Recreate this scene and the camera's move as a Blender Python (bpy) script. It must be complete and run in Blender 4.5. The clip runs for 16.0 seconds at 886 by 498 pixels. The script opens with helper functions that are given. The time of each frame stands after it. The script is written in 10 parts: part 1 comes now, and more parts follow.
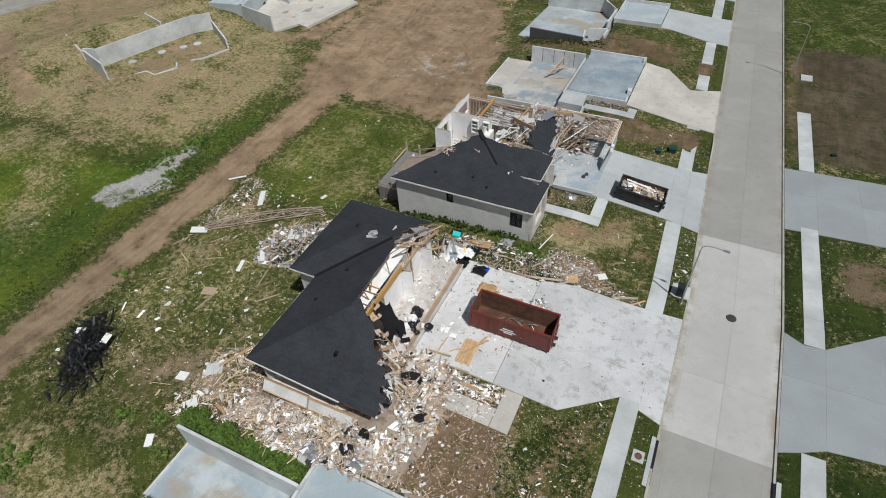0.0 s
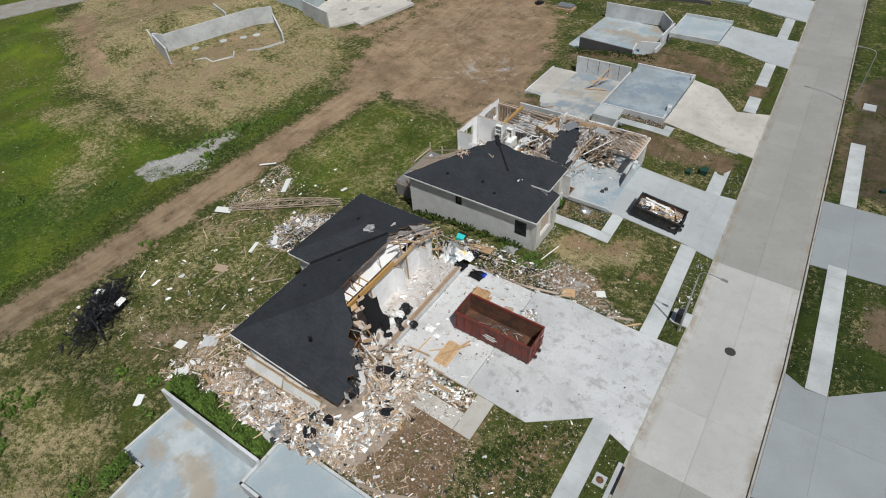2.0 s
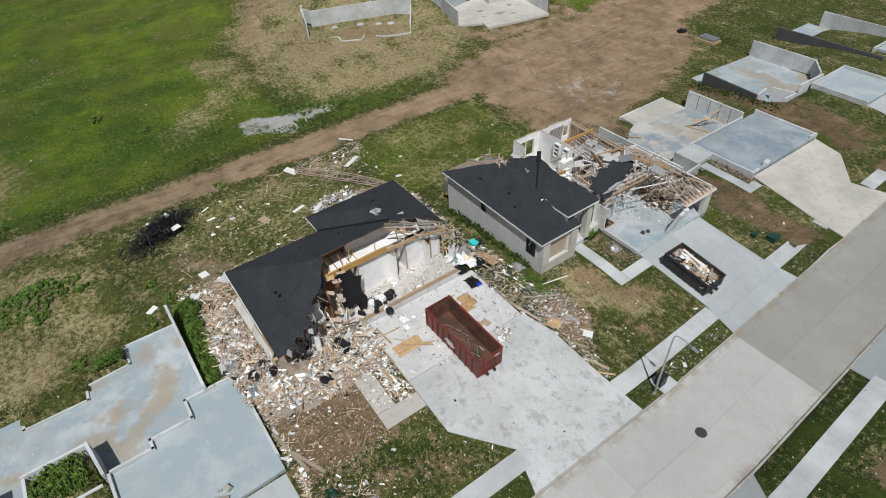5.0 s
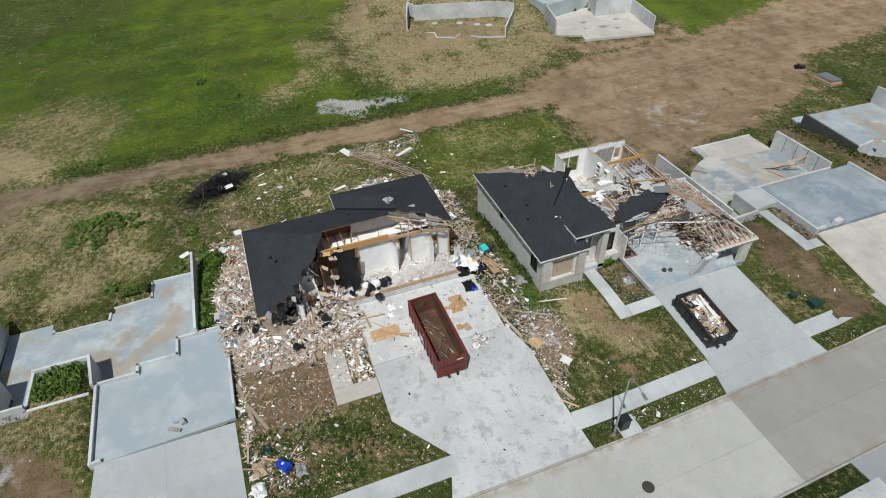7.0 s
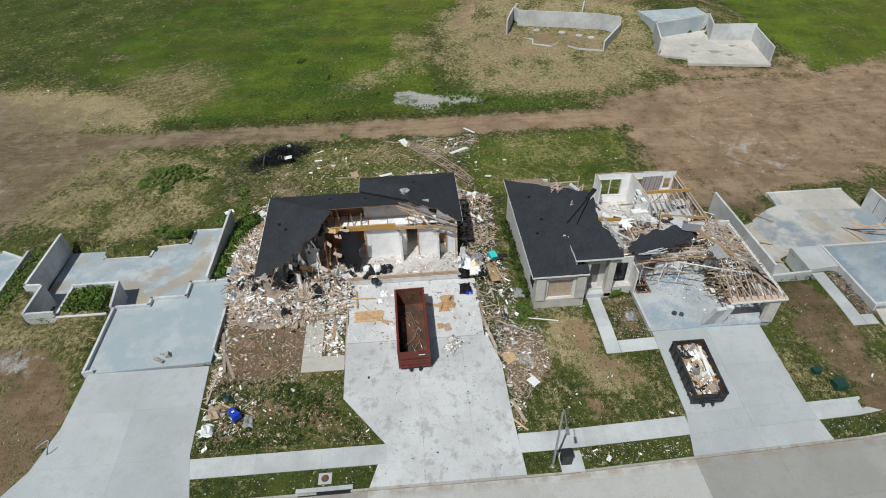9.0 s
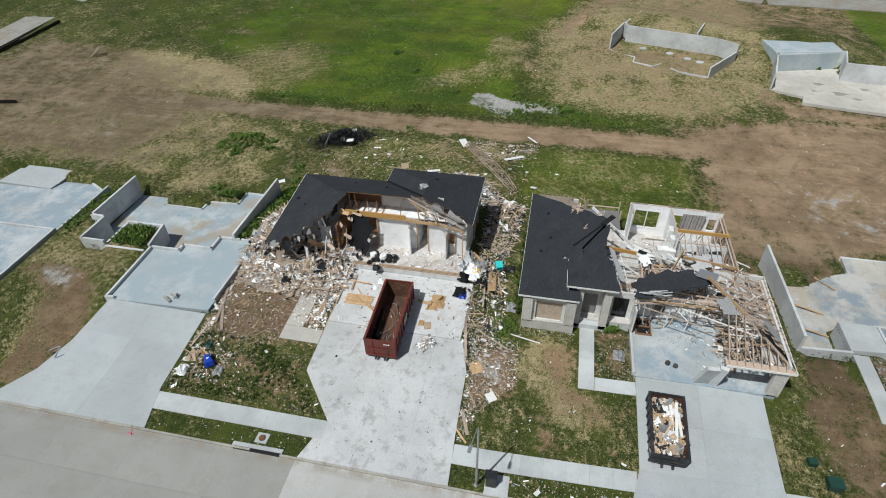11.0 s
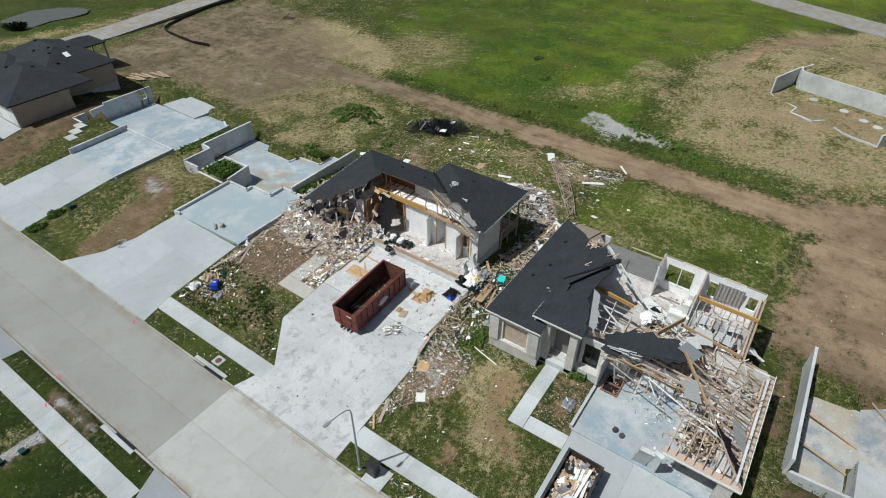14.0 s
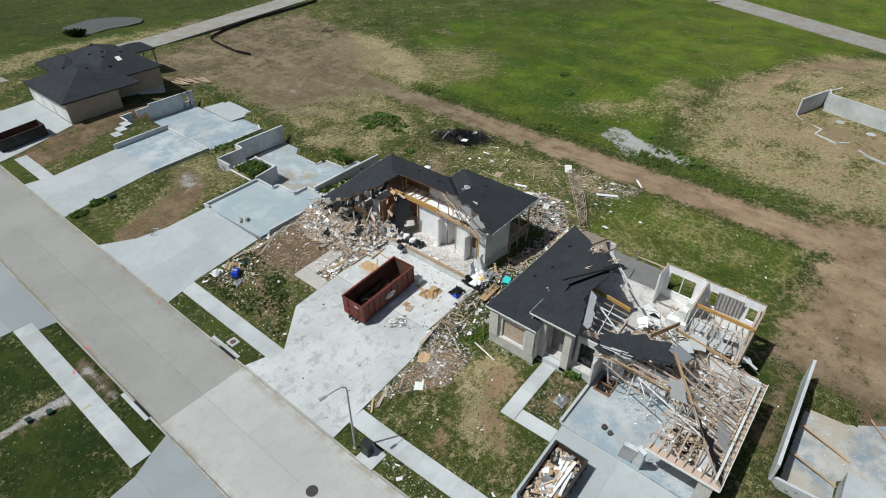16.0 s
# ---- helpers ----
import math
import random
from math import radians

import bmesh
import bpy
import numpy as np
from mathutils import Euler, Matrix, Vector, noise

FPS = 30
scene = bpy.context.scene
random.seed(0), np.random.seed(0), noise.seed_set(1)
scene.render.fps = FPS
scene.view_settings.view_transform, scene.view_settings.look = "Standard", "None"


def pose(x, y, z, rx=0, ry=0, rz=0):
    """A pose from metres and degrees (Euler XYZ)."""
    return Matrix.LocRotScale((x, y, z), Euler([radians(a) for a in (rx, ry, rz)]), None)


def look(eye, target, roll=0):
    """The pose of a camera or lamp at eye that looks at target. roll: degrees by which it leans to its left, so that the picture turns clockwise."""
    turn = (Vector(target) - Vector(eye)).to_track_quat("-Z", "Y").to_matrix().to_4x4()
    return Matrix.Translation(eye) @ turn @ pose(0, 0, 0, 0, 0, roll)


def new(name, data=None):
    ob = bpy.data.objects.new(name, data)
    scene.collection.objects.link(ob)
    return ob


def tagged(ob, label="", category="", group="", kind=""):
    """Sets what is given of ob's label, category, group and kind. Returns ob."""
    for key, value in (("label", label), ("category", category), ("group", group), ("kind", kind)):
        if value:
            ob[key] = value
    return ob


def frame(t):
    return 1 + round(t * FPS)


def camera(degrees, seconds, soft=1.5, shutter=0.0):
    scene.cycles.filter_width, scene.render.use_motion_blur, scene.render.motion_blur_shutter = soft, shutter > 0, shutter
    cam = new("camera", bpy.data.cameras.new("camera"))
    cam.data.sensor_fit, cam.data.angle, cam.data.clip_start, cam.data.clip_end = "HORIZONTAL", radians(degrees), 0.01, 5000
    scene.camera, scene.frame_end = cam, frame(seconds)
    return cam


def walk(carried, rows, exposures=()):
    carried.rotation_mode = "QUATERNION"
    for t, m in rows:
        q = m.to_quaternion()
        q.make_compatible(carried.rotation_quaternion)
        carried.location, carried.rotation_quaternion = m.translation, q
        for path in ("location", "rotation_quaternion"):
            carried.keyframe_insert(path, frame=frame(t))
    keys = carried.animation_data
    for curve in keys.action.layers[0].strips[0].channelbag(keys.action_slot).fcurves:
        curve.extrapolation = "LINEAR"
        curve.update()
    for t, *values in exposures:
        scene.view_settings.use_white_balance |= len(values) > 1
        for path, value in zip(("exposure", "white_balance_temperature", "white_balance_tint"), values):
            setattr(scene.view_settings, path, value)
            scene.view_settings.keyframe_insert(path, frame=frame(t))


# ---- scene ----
cam = camera(75.8, 16.0, soft=1.0)
METRES, EYE, TILT, LEAN, TURN = 68.8, 38.43, 0.0, 0.0, 27.7
ROWS = [
    (0.0, 0.0, 0.0, 0.0, -2.33, -43.79, 2.43),
    (0.5, 0.0156, -0.0014, -0.0006, -0.81, -43.61, 2.54),
    (1.0, 0.0355, -0.0026, -0.0015, 1.17, -43.44, 2.63),
    (1.5, 0.0589, -0.0033, -0.0025, 3.53, -43.23, 2.72),
    (2.0, 0.0852, -0.0032, -0.0036, 6.23, -43.0, 2.76),
    (2.5, 0.1134, -0.0017, -0.0049, 9.2, -42.75, 2.75),
    (3.0, 0.1434, 0.0017, -0.0062, 12.37, -42.48, 2.75),
    (3.5, 0.1744, 0.0069, -0.0079, 15.76, -42.2, 2.68),
    (4.0, 0.2062, 0.0146, -0.0095, 19.26, -41.93, 2.62),
    (6.5, 0.3634, 0.0874, -0.0162, 38.03, -40.76, 2.0),
    (7.0, 0.3928, 0.1091, -0.0174, 41.92, -40.56, 1.87),
    (7.5, 0.421, 0.1331, -0.0187, 45.84, -40.36, 1.77),
    (8.0, 0.4475, 0.1593, -0.0202, 49.77, -40.16, 1.66),
    (8.5, 0.4721, 0.187, -0.0221, 53.7, -39.95, 1.5),
    (9.0, 0.4948, 0.217, -0.0239, 57.67, -39.75, 1.36),
    (11.5, 0.5734, 0.39, -0.0311, 77.7, -38.98, 0.57),
    (12.0, 0.5815, 0.4273, -0.0318, 81.67, -38.9, 0.4),
    (12.5, 0.5868, 0.4652, -0.0322, 85.67, -38.85, 0.22),
    (13.0, 0.5895, 0.5034, -0.0322, 89.65, -38.8, 0.04),
    (13.5, 0.5895, 0.5418, -0.032, 93.64, -38.75, -0.13),
    (14.0, 0.5872, 0.5757, -0.0316, 97.23, -38.73, -0.32),
    (14.5, 0.5875, 0.5875, -0.0309, 98.77, -38.66, -0.31),
    (15.0, 0.5946, 0.5926, -0.0306, 99.42, -38.31, -0.33),
    (15.5, 0.6062, 0.6014, -0.0306, 100.35, -37.73, -0.29),
    (16.0, 0.6204, 0.615, -0.0316, 101.49, -37.0, -0.33),
]
walk(cam, [(t, pose(0, 0, EYE, TILT, LEAN, TURN) @ pose(METRES * x, METRES * y, METRES * z, 90 + pitch, roll, yaw)) for t, x, y, z, yaw, pitch, roll in ROWS], [(0.0, -0.11, 6550, 9.5), (8.0, -0.09, 6500, 8.0), (12.0, -0.06, 6420, 6.5), (16.0, 0.02, 6380, 6.0)])

# ---------------------------------------------------------------- light
SUN_TO = Vector((0.85, -0.55, 0.0)).normalized()          # level direction towards the sun
SUN_UP = radians(59)
world = bpy.data.worlds.new("sky")
scene.world = world
world.use_nodes = True
wn = world.node_tree.nodes
sky = wn.new("ShaderNodeTexSky")
sky.sky_type = "NISHITA"
sky.sun_disc = False
sky.sun_elevation = SUN_UP
sky.sun_rotation = math.atan2(SUN_TO.x, SUN_TO.y)
sky.air_density, sky.dust_density, sky.ozone_density = 1.2, 2.5, 1.0
wn["Background"].inputs["Strength"].default_value = 0.046
world.node_tree.links.new(sky.outputs[0], wn["Background"].inputs["Color"])
sun = new("sun", bpy.data.lights.new("sun", "SUN"))
sun.data.energy, sun.data.angle, sun.data.color = 3.72, radians(0.9), (0.985, 0.995, 0.985)
sun.matrix_world = look((SUN_TO * math.cos(SUN_UP) + Vector((0, 0, math.sin(SUN_UP)))) * 80, (0, 0, 0))
scene.view_settings.exposure = -0.04


# ---------------------------------------------------------------- materials
def nodes(name):
    m = bpy.data.materials.new(name)
    m.use_nodes = True
    nt = m.node_tree
    return m, nt, nt.nodes["Principled BSDF"]


def link(nt, a, b):
    nt.links.new(a, b)


def noise_node(nt, vec, scale, detail=4.0, rough=0.6):
    n = nt.nodes.new("ShaderNodeTexNoise")
    n.inputs["Scale"].default_value, n.inputs["Detail"].default_value = scale, detail
    n.inputs["Roughness"].default_value = rough
    if vec is not None:
        link(nt, vec, n.inputs["Vector"])
    return n.outputs["Fac"]


def ramp(nt, fac, stops):
    r = nt.nodes.new("ShaderNodeValToRGB")
    els = r.color_ramp.elements
    while len(els) < len(stops):
        els.new(0.5)
    for e, (p, c) in zip(els, stops):
        e.position, e.color = p, (*c, 1) if len(c) == 3 else c
    link(nt, fac, r.inputs[0])
    return r.outputs["Color"]


def mix(nt, fac, a, b, mode="MIX"):
    n = nt.nodes.new("ShaderNodeMix")
    n.data_type, n.blend_type = "RGBA", mode
    for sock, v in ((n.inputs[0], fac), (n.inputs[6], a), (n.inputs[7], b)):
        if isinstance(v, (int, float)):
            sock.default_value = v
        elif isinstance(v, tuple):
            sock.default_value = (*v, 1)
        else:
            link(nt, v, sock)
    return n.outputs[2]


def maths(nt, op, a, b=0.0, clamp=False):
    n = nt.nodes.new("ShaderNodeMath")
    n.operation, n.use_clamp = op, clamp
    for sock, v in zip(n.inputs, (a, b)):
        if isinstance(v, (int, float)):
            sock.default_value = v
        else:
            link(nt, v, sock)
    return n.outputs[0]


def step(nt, v, lo, hi):
    n = nt.nodes.new("ShaderNodeMapRange")
    n.interpolation_type = "SMOOTHSTEP"
    n.inputs[1].default_value, n.inputs[2].default_value = lo, hi
    link(nt, v, n.inputs[0])
    return n.outputs[0]


def position(nt, world_space=False):
    if world_space:
        return nt.nodes.new("ShaderNodeNewGeometry").outputs["Position"]
    return nt.nodes.new("ShaderNodeTexCoord").outputs["Object"]


def bump(nt, height, strength, dist, bsdf):
    b = nt.nodes.new("ShaderNodeBump")
    b.inputs["Strength"].default_value, b.inputs["Distance"].default_value = strength, dist
    link(nt, height, b.inputs["Height"])
    link(nt, b.outputs[0], bsdf.inputs["Normal"])


def simple(name, col, rough=0.8, var=0.25, scale=1.0, metal=0.0, dirt=None, dirt_amount=0.35, rnd=0.25, bumpy=0.3, world_space=False, island=False, spec=0.5):
    """A surface with grain, broad staining, a tone of its own for each piece, and fine relief."""
    m, nt, b = nodes(name)
    p = position(nt, world_space)
    fine, broad = noise_node(nt, p, 9 * scale, 6), noise_node(nt, p, 0.9 * scale, 5)
    dark = tuple(c * (1 - var) for c in col)
    light = tuple(min(0.9, c * (1 + var)) for c in col)
    c = ramp(nt, fine, [(0.38, dark), (0.62, light)])
    if dirt:
        c = mix(nt, maths(nt, "MULTIPLY", step(nt, broad, 0.45, 0.60), dirt_amount), c, dirt)
    if rnd:
        if island:
            r = nt.nodes.new("ShaderNodeNewGeometry").outputs["Random Per Island"]
        else:
            r = nt.nodes.new("ShaderNodeObjectInfo").outputs["Random"]
        hsv = nt.nodes.new("ShaderNodeHueSaturation")
        link(nt, maths(nt, "ADD", maths(nt, "MULTIPLY", r, 2 * rnd), 1 - rnd), hsv.inputs["Value"])
        link(nt, c, hsv.inputs["Color"])
        c = hsv.outputs[0]
    link(nt, c, b.inputs["Base Color"])
    b.inputs["Roughness"].default_value, b.inputs["Metallic"].default_value = rough, metal
    b.inputs["Specular IOR Level"].default_value = spec
    if bumpy:
        bump(nt, fine, bumpy, 0.02 / scale, b)
    return m


def concrete(name, base, stain, blue=None, stain_amount=0.5, speck=0.25, cloudy=0.14, silt=None, gutter=False, smear=None):
    """Poured concrete: cloudy tone, brown or blue staining, scattered dark specks, trowel grain."""
    m, nt, b = nodes(name)
    p = position(nt, True)
    cloud, mid, grain = noise_node(nt, p, 0.22, 4), noise_node(nt, p, 1.1, 6, 0.65), noise_node(nt, p, 14, 4)
    c = ramp(nt, cloud, [(0.4, tuple(v * (1 - cloudy) for v in base)), (0.6, tuple(v * (1 + cloudy * 0.8) for v in base))])
    if blue:
        c = mix(nt, maths(nt, "MULTIPLY", step(nt, noise_node(nt, p, 0.33, 5, 0.7), 0.42, 0.58), 0.9), c, blue)
    c = mix(nt, maths(nt, "MULTIPLY", step(nt, mid, 0.50, 0.64), stain_amount), c, stain)
    if silt:
        c = mix(nt, maths(nt, "MULTIPLY", step(nt, noise_node(nt, p, 0.24, 6, 0.6), 0.49, 0.62), 0.7), c, silt)
    if smear:                                                 # tracked-in grime in drawn-out flecks
        drawn = nt.nodes.new("ShaderNodeMapping")
        drawn.inputs["Scale"].default_value = (0.7, 1.6, 1.0)
        drawn.inputs["Rotation"].default_value = (0, 0, 0.5)
        link(nt, p, drawn.inputs["Vector"])
        patchy = step(nt, noise_node(nt, p, 0.35, 4, 0.6), 0.42, 0.62)
        c = mix(nt, maths(nt, "MULTIPLY", maths(nt, "MULTIPLY", step(nt, noise_node(nt, drawn.outputs[0], 3.2, 8, 0.75), 0.56, 0.68), patchy), 0.7), c, smear)
    if gutter:                                                # washed-in dirt along the kerbs and the middle joint
        sx = nt.nodes.new("ShaderNodeSeparateXYZ")
        link(nt, p, sx.inputs[0])
        swing = maths(nt, "MULTIPLY", maths(nt, "MAXIMUM", maths(nt, "SUBTRACT", sx.outputs[1], 38.0), 0.0), 0.0365)
        off = maths(nt, "ABSOLUTE", maths(nt, "SUBTRACT", maths(nt, "ADD", sx.outputs[0], swing), 7.575))
        c = mix(nt, maths(nt, "MULTIPLY", maths(nt, "MULTIPLY", step(nt, off, 2.9, 3.6), step(nt, noise_node(nt, p, 0.5, 6, 0.7), 0.42, 0.6)), 0.65), c, (0.26, 0.205, 0.15))
        c = mix(nt, maths(nt, "MULTIPLY", maths(nt, "SUBTRACT", 1.0, step(nt, off, 0.02, 0.10)), 0.10), c, (0.16, 0.14, 0.12))
    dots = nt.nodes.new("ShaderNodeTexVoronoi")
    dots.inputs["Scale"].default_value = 6.5
    link(nt, p, dots.inputs["Vector"])
    c = mix(nt, maths(nt, "MULTIPLY", maths(nt, "SUBTRACT", 1.0, step(nt, dots.outputs["Distance"], 0.04, 0.14)), speck), c, tuple(v * 0.35 for v in base))
    c = mix(nt, 0.16, c, ramp(nt, grain, [(0.35, (0.25, 0.25, 0.25)), (0.65, (0.75, 0.75, 0.75))]), "OVERLAY")
    hsv = nt.nodes.new("ShaderNodeHueSaturation")
    r = nt.nodes.new("ShaderNodeObjectInfo").outputs["Random"]
    link(nt, maths(nt, "ADD", maths(nt, "MULTIPLY", r, 0.1), 0.95), hsv.inputs["Value"])
    link(nt, c, hsv.inputs["Color"])
    link(nt, hsv.outputs[0], b.inputs["Base Color"])
    b.inputs["Roughness"].default_value = 0.85
    bump(nt, grain, 0.15, 0.01, b)
    return m


def lap_siding(name, col, pitch=0.2):
    """White lap boards: a thin shadow line painted under each course, rain streaks."""
    m, nt, b = nodes(name)
    p = position(nt, True)
    xyz = nt.nodes.new("ShaderNodeSeparateXYZ")
    link(nt, p, xyz.inputs[0])
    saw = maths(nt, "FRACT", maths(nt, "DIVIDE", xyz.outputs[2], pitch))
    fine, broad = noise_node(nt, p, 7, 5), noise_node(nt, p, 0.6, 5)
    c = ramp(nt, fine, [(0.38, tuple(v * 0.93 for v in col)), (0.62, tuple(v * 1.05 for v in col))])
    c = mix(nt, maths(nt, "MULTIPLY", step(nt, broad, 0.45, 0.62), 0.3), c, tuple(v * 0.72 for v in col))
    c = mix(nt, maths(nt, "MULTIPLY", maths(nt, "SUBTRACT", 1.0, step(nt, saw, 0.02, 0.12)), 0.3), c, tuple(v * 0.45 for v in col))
    link(nt, c, b.inputs["Base Color"])
    b.inputs["Roughness"].default_value = 0.75
    bump(nt, saw, 0.3, 0.02, b)
    return m


def shingle(name, base=(0.028, 0.031, 0.036)):
    """Laminated asphalt shingle: courses across the slope, tabs of mixed tone, worn streaks."""
    m, nt, b = nodes(name)
    p = position(nt, True)
    br = nt.nodes.new("ShaderNodeTexBrick")
    br.inputs["Scale"].default_value, br.inputs["Mortar Size"].default_value = 1.0, 0.012
    br.inputs["Brick Width"].default_value, br.inputs["Row Height"].default_value = 0.34, 0.15
    br.inputs["Color1"].default_value = (*(v * 0.7 for v in base), 1)
    br.inputs["Color2"].default_value = (*(v * 1.45 for v in base), 1)
    br.inputs["Mortar"].default_value = (*(v * 0.75 for v in base), 1)
    link(nt, p, br.inputs["Vector"])
    broad = noise_node(nt, p, 0.5, 5, 0.7)
    c = mix(nt, 0.5, br.outputs["Color"], ramp(nt, broad, [(0.32, tuple(v * 0.6 for v in base)), (0.68, tuple(v * 1.75 for v in base))]))
    c = mix(nt, 0.3, c, ramp(nt, noise_node(nt, p, 16.0, 4, 0.7), [(0.4, tuple(v * 0.5 for v in base)), (0.6, tuple(v * 1.7 for v in base))]))
    c = mix(nt, maths(nt, "MULTIPLY", step(nt, noise_node(nt, p, 3.0, 6, 0.75), 0.66, 0.8), 0.25), c, (0.075, 0.07, 0.065))
    link(nt, c, b.inputs["Base Color"])
    b.inputs["Roughness"].default_value = 0.95
    b.inputs["Specular IOR Level"].default_value = 0.3
    bump(nt, maths(nt, "ADD", br.outputs["Fac"], maths(nt, "MULTIPLY", broad, 0.6)), 0.22, 0.012, b)
    return m


RANK = [(-66.5, 13.9, 3.0, 5.0), (-77.5, 7.3, 3.0, 6.0), (-75.6, 19.5, 2.4, 7.0), (-60.5, 16.0, 3.4, 9.0), (-71.0, 0.0, 3.0, 7.0), (-84.0, 14.0, 3.0, 8.0), (-56.0, 22.0, 2.2, 8.0), (-92.0, 4.0, 4.0, 9.0), (-53.4, 2.0, 1.2, 9.0)]
RUTS = [(-26.0, -58.0, 28.0), (-24.0, -62.0, 26.0), (-72.0, -34.0, 20.0), (-38.0, -16.0, 7.0), (-36.0, -20.0, 10.0), (-60.0, -18.0, 14.0), (-20.0, 96.0, 30.0), (-75.0, 110.0, 36.0), (-66.0, 88.0, 18.0), (-40.0, 74.0, 5.5), (-42.0, 76.0, 8.5), (-200.0, 20.0, 152.4), (-52.0, -44.0, 9.0)]
RINGS = [(-38.5, 46.5, 1.6), (-38.5, 46.5, 2.9), (-38.2, 46.9, 4.6), (-38.2, 46.9, 6.2), (-35.5, 53.5, 3.4), (-35.5, 53.5, 4.8), (-41.5, 52.0, 3.6), (-41.5, 52.0, 5.2), (-40.5, 41.5, 4.4)]


def ground_material():
    """Soil, sparse turf, lush meadow and pale gravel, spread by the sheet's cover attribute and broken up by noise."""
    m, nt, b = nodes("ground_cover")
    p = position(nt, True)
    att = nt.nodes.new("ShaderNodeVertexColor")
    att.layer_name = "cover"
    sep = nt.nodes.new("ShaderNodeSeparateColor")
    link(nt, att.outputs["Color"], sep.inputs[0])
    dirt, lush, pale, straw = sep.outputs[0], sep.outputs[1], sep.outputs[2], att.outputs["Alpha"]
    big, mid, small, tiny = noise_node(nt, p, 0.07, 4), noise_node(nt, p, 0.45, 6, 0.7), noise_node(nt, p, 2.2, 6, 0.75), noise_node(nt, p, 9, 6, 0.75)
    wide = noise_node(nt, p, 0.16, 5, 0.65)
    drawn = nt.nodes.new("ShaderNodeMapping")                 # ruts and mowing drawn out along the track
    drawn.inputs["Scale"].default_value = (1.5, 0.14, 1.0)
    drawn.inputs["Rotation"].default_value = (0, 0, 0.08)
    link(nt, p, drawn.inputs["Vector"])
    rut = noise_node(nt, drawn.outputs[0], 0.8, 5, 0.65)
    patch = noise_node(nt, p, 0.30, 7, 0.72)
    band = noise_node(nt, drawn.outputs[0], 0.35, 4, 0.6)
    turf = ramp(nt, small, [(0.38, (0.008, 0.015, 0.004)), (0.5, (0.027, 0.041, 0.009)), (0.62, (0.072, 0.082, 0.022))])
    turf = mix(nt, 0.55, turf, ramp(nt, tiny, [(0.40, (0.006, 0.012, 0.003)), (0.60, (0.098, 0.118, 0.034))]))
    turf = mix(nt, maths(nt, "MULTIPLY", step(nt, patch, 0.46, 0.60), 0.5), turf, (0.080, 0.096, 0.018))
    turf = mix(nt, maths(nt, "MULTIPLY", maths(nt, "SUBTRACT", 1.0, step(nt, wide, 0.38, 0.47)), 0.55), turf, (0.022, 0.040, 0.008))
    yard = nt.nodes.new("ShaderNodeSeparateXYZ")              # turf colour darkened across the street
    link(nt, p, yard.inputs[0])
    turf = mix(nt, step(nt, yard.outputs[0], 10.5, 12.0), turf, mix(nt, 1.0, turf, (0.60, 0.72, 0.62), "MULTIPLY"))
    meadow = ramp(nt, patch, [(0.36, (0.046, 0.092, 0.009)), (0.5, (0.092, 0.152, 0.013)), (0.64, (0.160, 0.218, 0.021))])
    meadow = mix(nt, 0.45, meadow, ramp(nt, tiny, [(0.40, (0.022, 0.050, 0.006)), (0.60, (0.160, 0.218, 0.026))]))
    meadow = mix(nt, 0.1, meadow, ramp(nt, rut, [(0.36, (0.028, 0.058, 0.007)), (0.5, (0.085, 0.118, 0.014)), (0.64, (0.160, 0.165, 0.030))]))
    meadow = mix(nt, maths(nt, "MULTIPLY", step(nt, band, 0.53, 0.62), 0.25), meadow, (0.048, 0.092, 0.011))
    meadow = mix(nt, 1.0, meadow, ramp(nt, wide, [(0.36, (0.56, 0.60, 0.6)), (0.50, (0.86, 0.86, 0.86)), (0.60, (1.08, 1.0, 1.0))]), "MULTIPLY")
    meadow = mix(nt, maths(nt, "MULTIPLY", step(nt, mid, 0.54, 0.62), 0.45), meadow, (0.036, 0.078, 0.010))
    meadow = mix(nt, maths(nt, "MULTIPLY", maths(nt, "SUBTRACT", 1.0, step(nt, band, 0.38, 0.45)), 0.35), meadow, (0.112, 0.112, 0.022))
    meadow = mix(nt, maths(nt, "MULTIPLY", maths(nt, "SUBTRACT", 1.0, step(nt, big, 0.40, 0.54)), 0.45), meadow, (0.086, 0.094, 0.020))
    soil = ramp(nt, mid, [(0.38, (0.140, 0.098, 0.064)), (0.5, (0.250, 0.182, 0.121)), (0.62, (0.385, 0.296, 0.210))])
    soil = mix(nt, 0.4, soil, ramp(nt, tiny, [(0.40, (0.095, 0.068, 0.046)), (0.60, (0.385, 0.300, 0.218))]))
    soil = mix(nt, 0.22, soil, ramp(nt, rut, [(0.40, (0.130, 0.092, 0.062)), (0.5, (0.275, 0.195, 0.130)), (0.60, (0.43, 0.33, 0.23))]))
    soil = mix(nt, maths(nt, "MULTIPLY", step(nt, wide, 0.50, 0.60), 0.5), soil, (0.150, 0.108, 0.074))
    soil = mix(nt, maths(nt, "MULTIPLY", maths(nt, "SUBTRACT", 1.0, step(nt, wide, 0.38, 0.47)), 0.45), soil, (0.36, 0.285, 0.205))
    soil = mix(nt, 1.0, soil, (0.92, 0.89, 0.86), "MULTIPLY")
    soil = mix(nt, step(nt, yard.outputs[0], -30, -24), soil, mix(nt, 1.0, soil, (0.88, 0.80, 0.76), "MULTIPLY"))
    place = nt.nodes.new("ShaderNodeSeparateXYZ")             # greyer topsoil to the south, orange subsoil to the north
    link(nt, p, place.inputs[0])
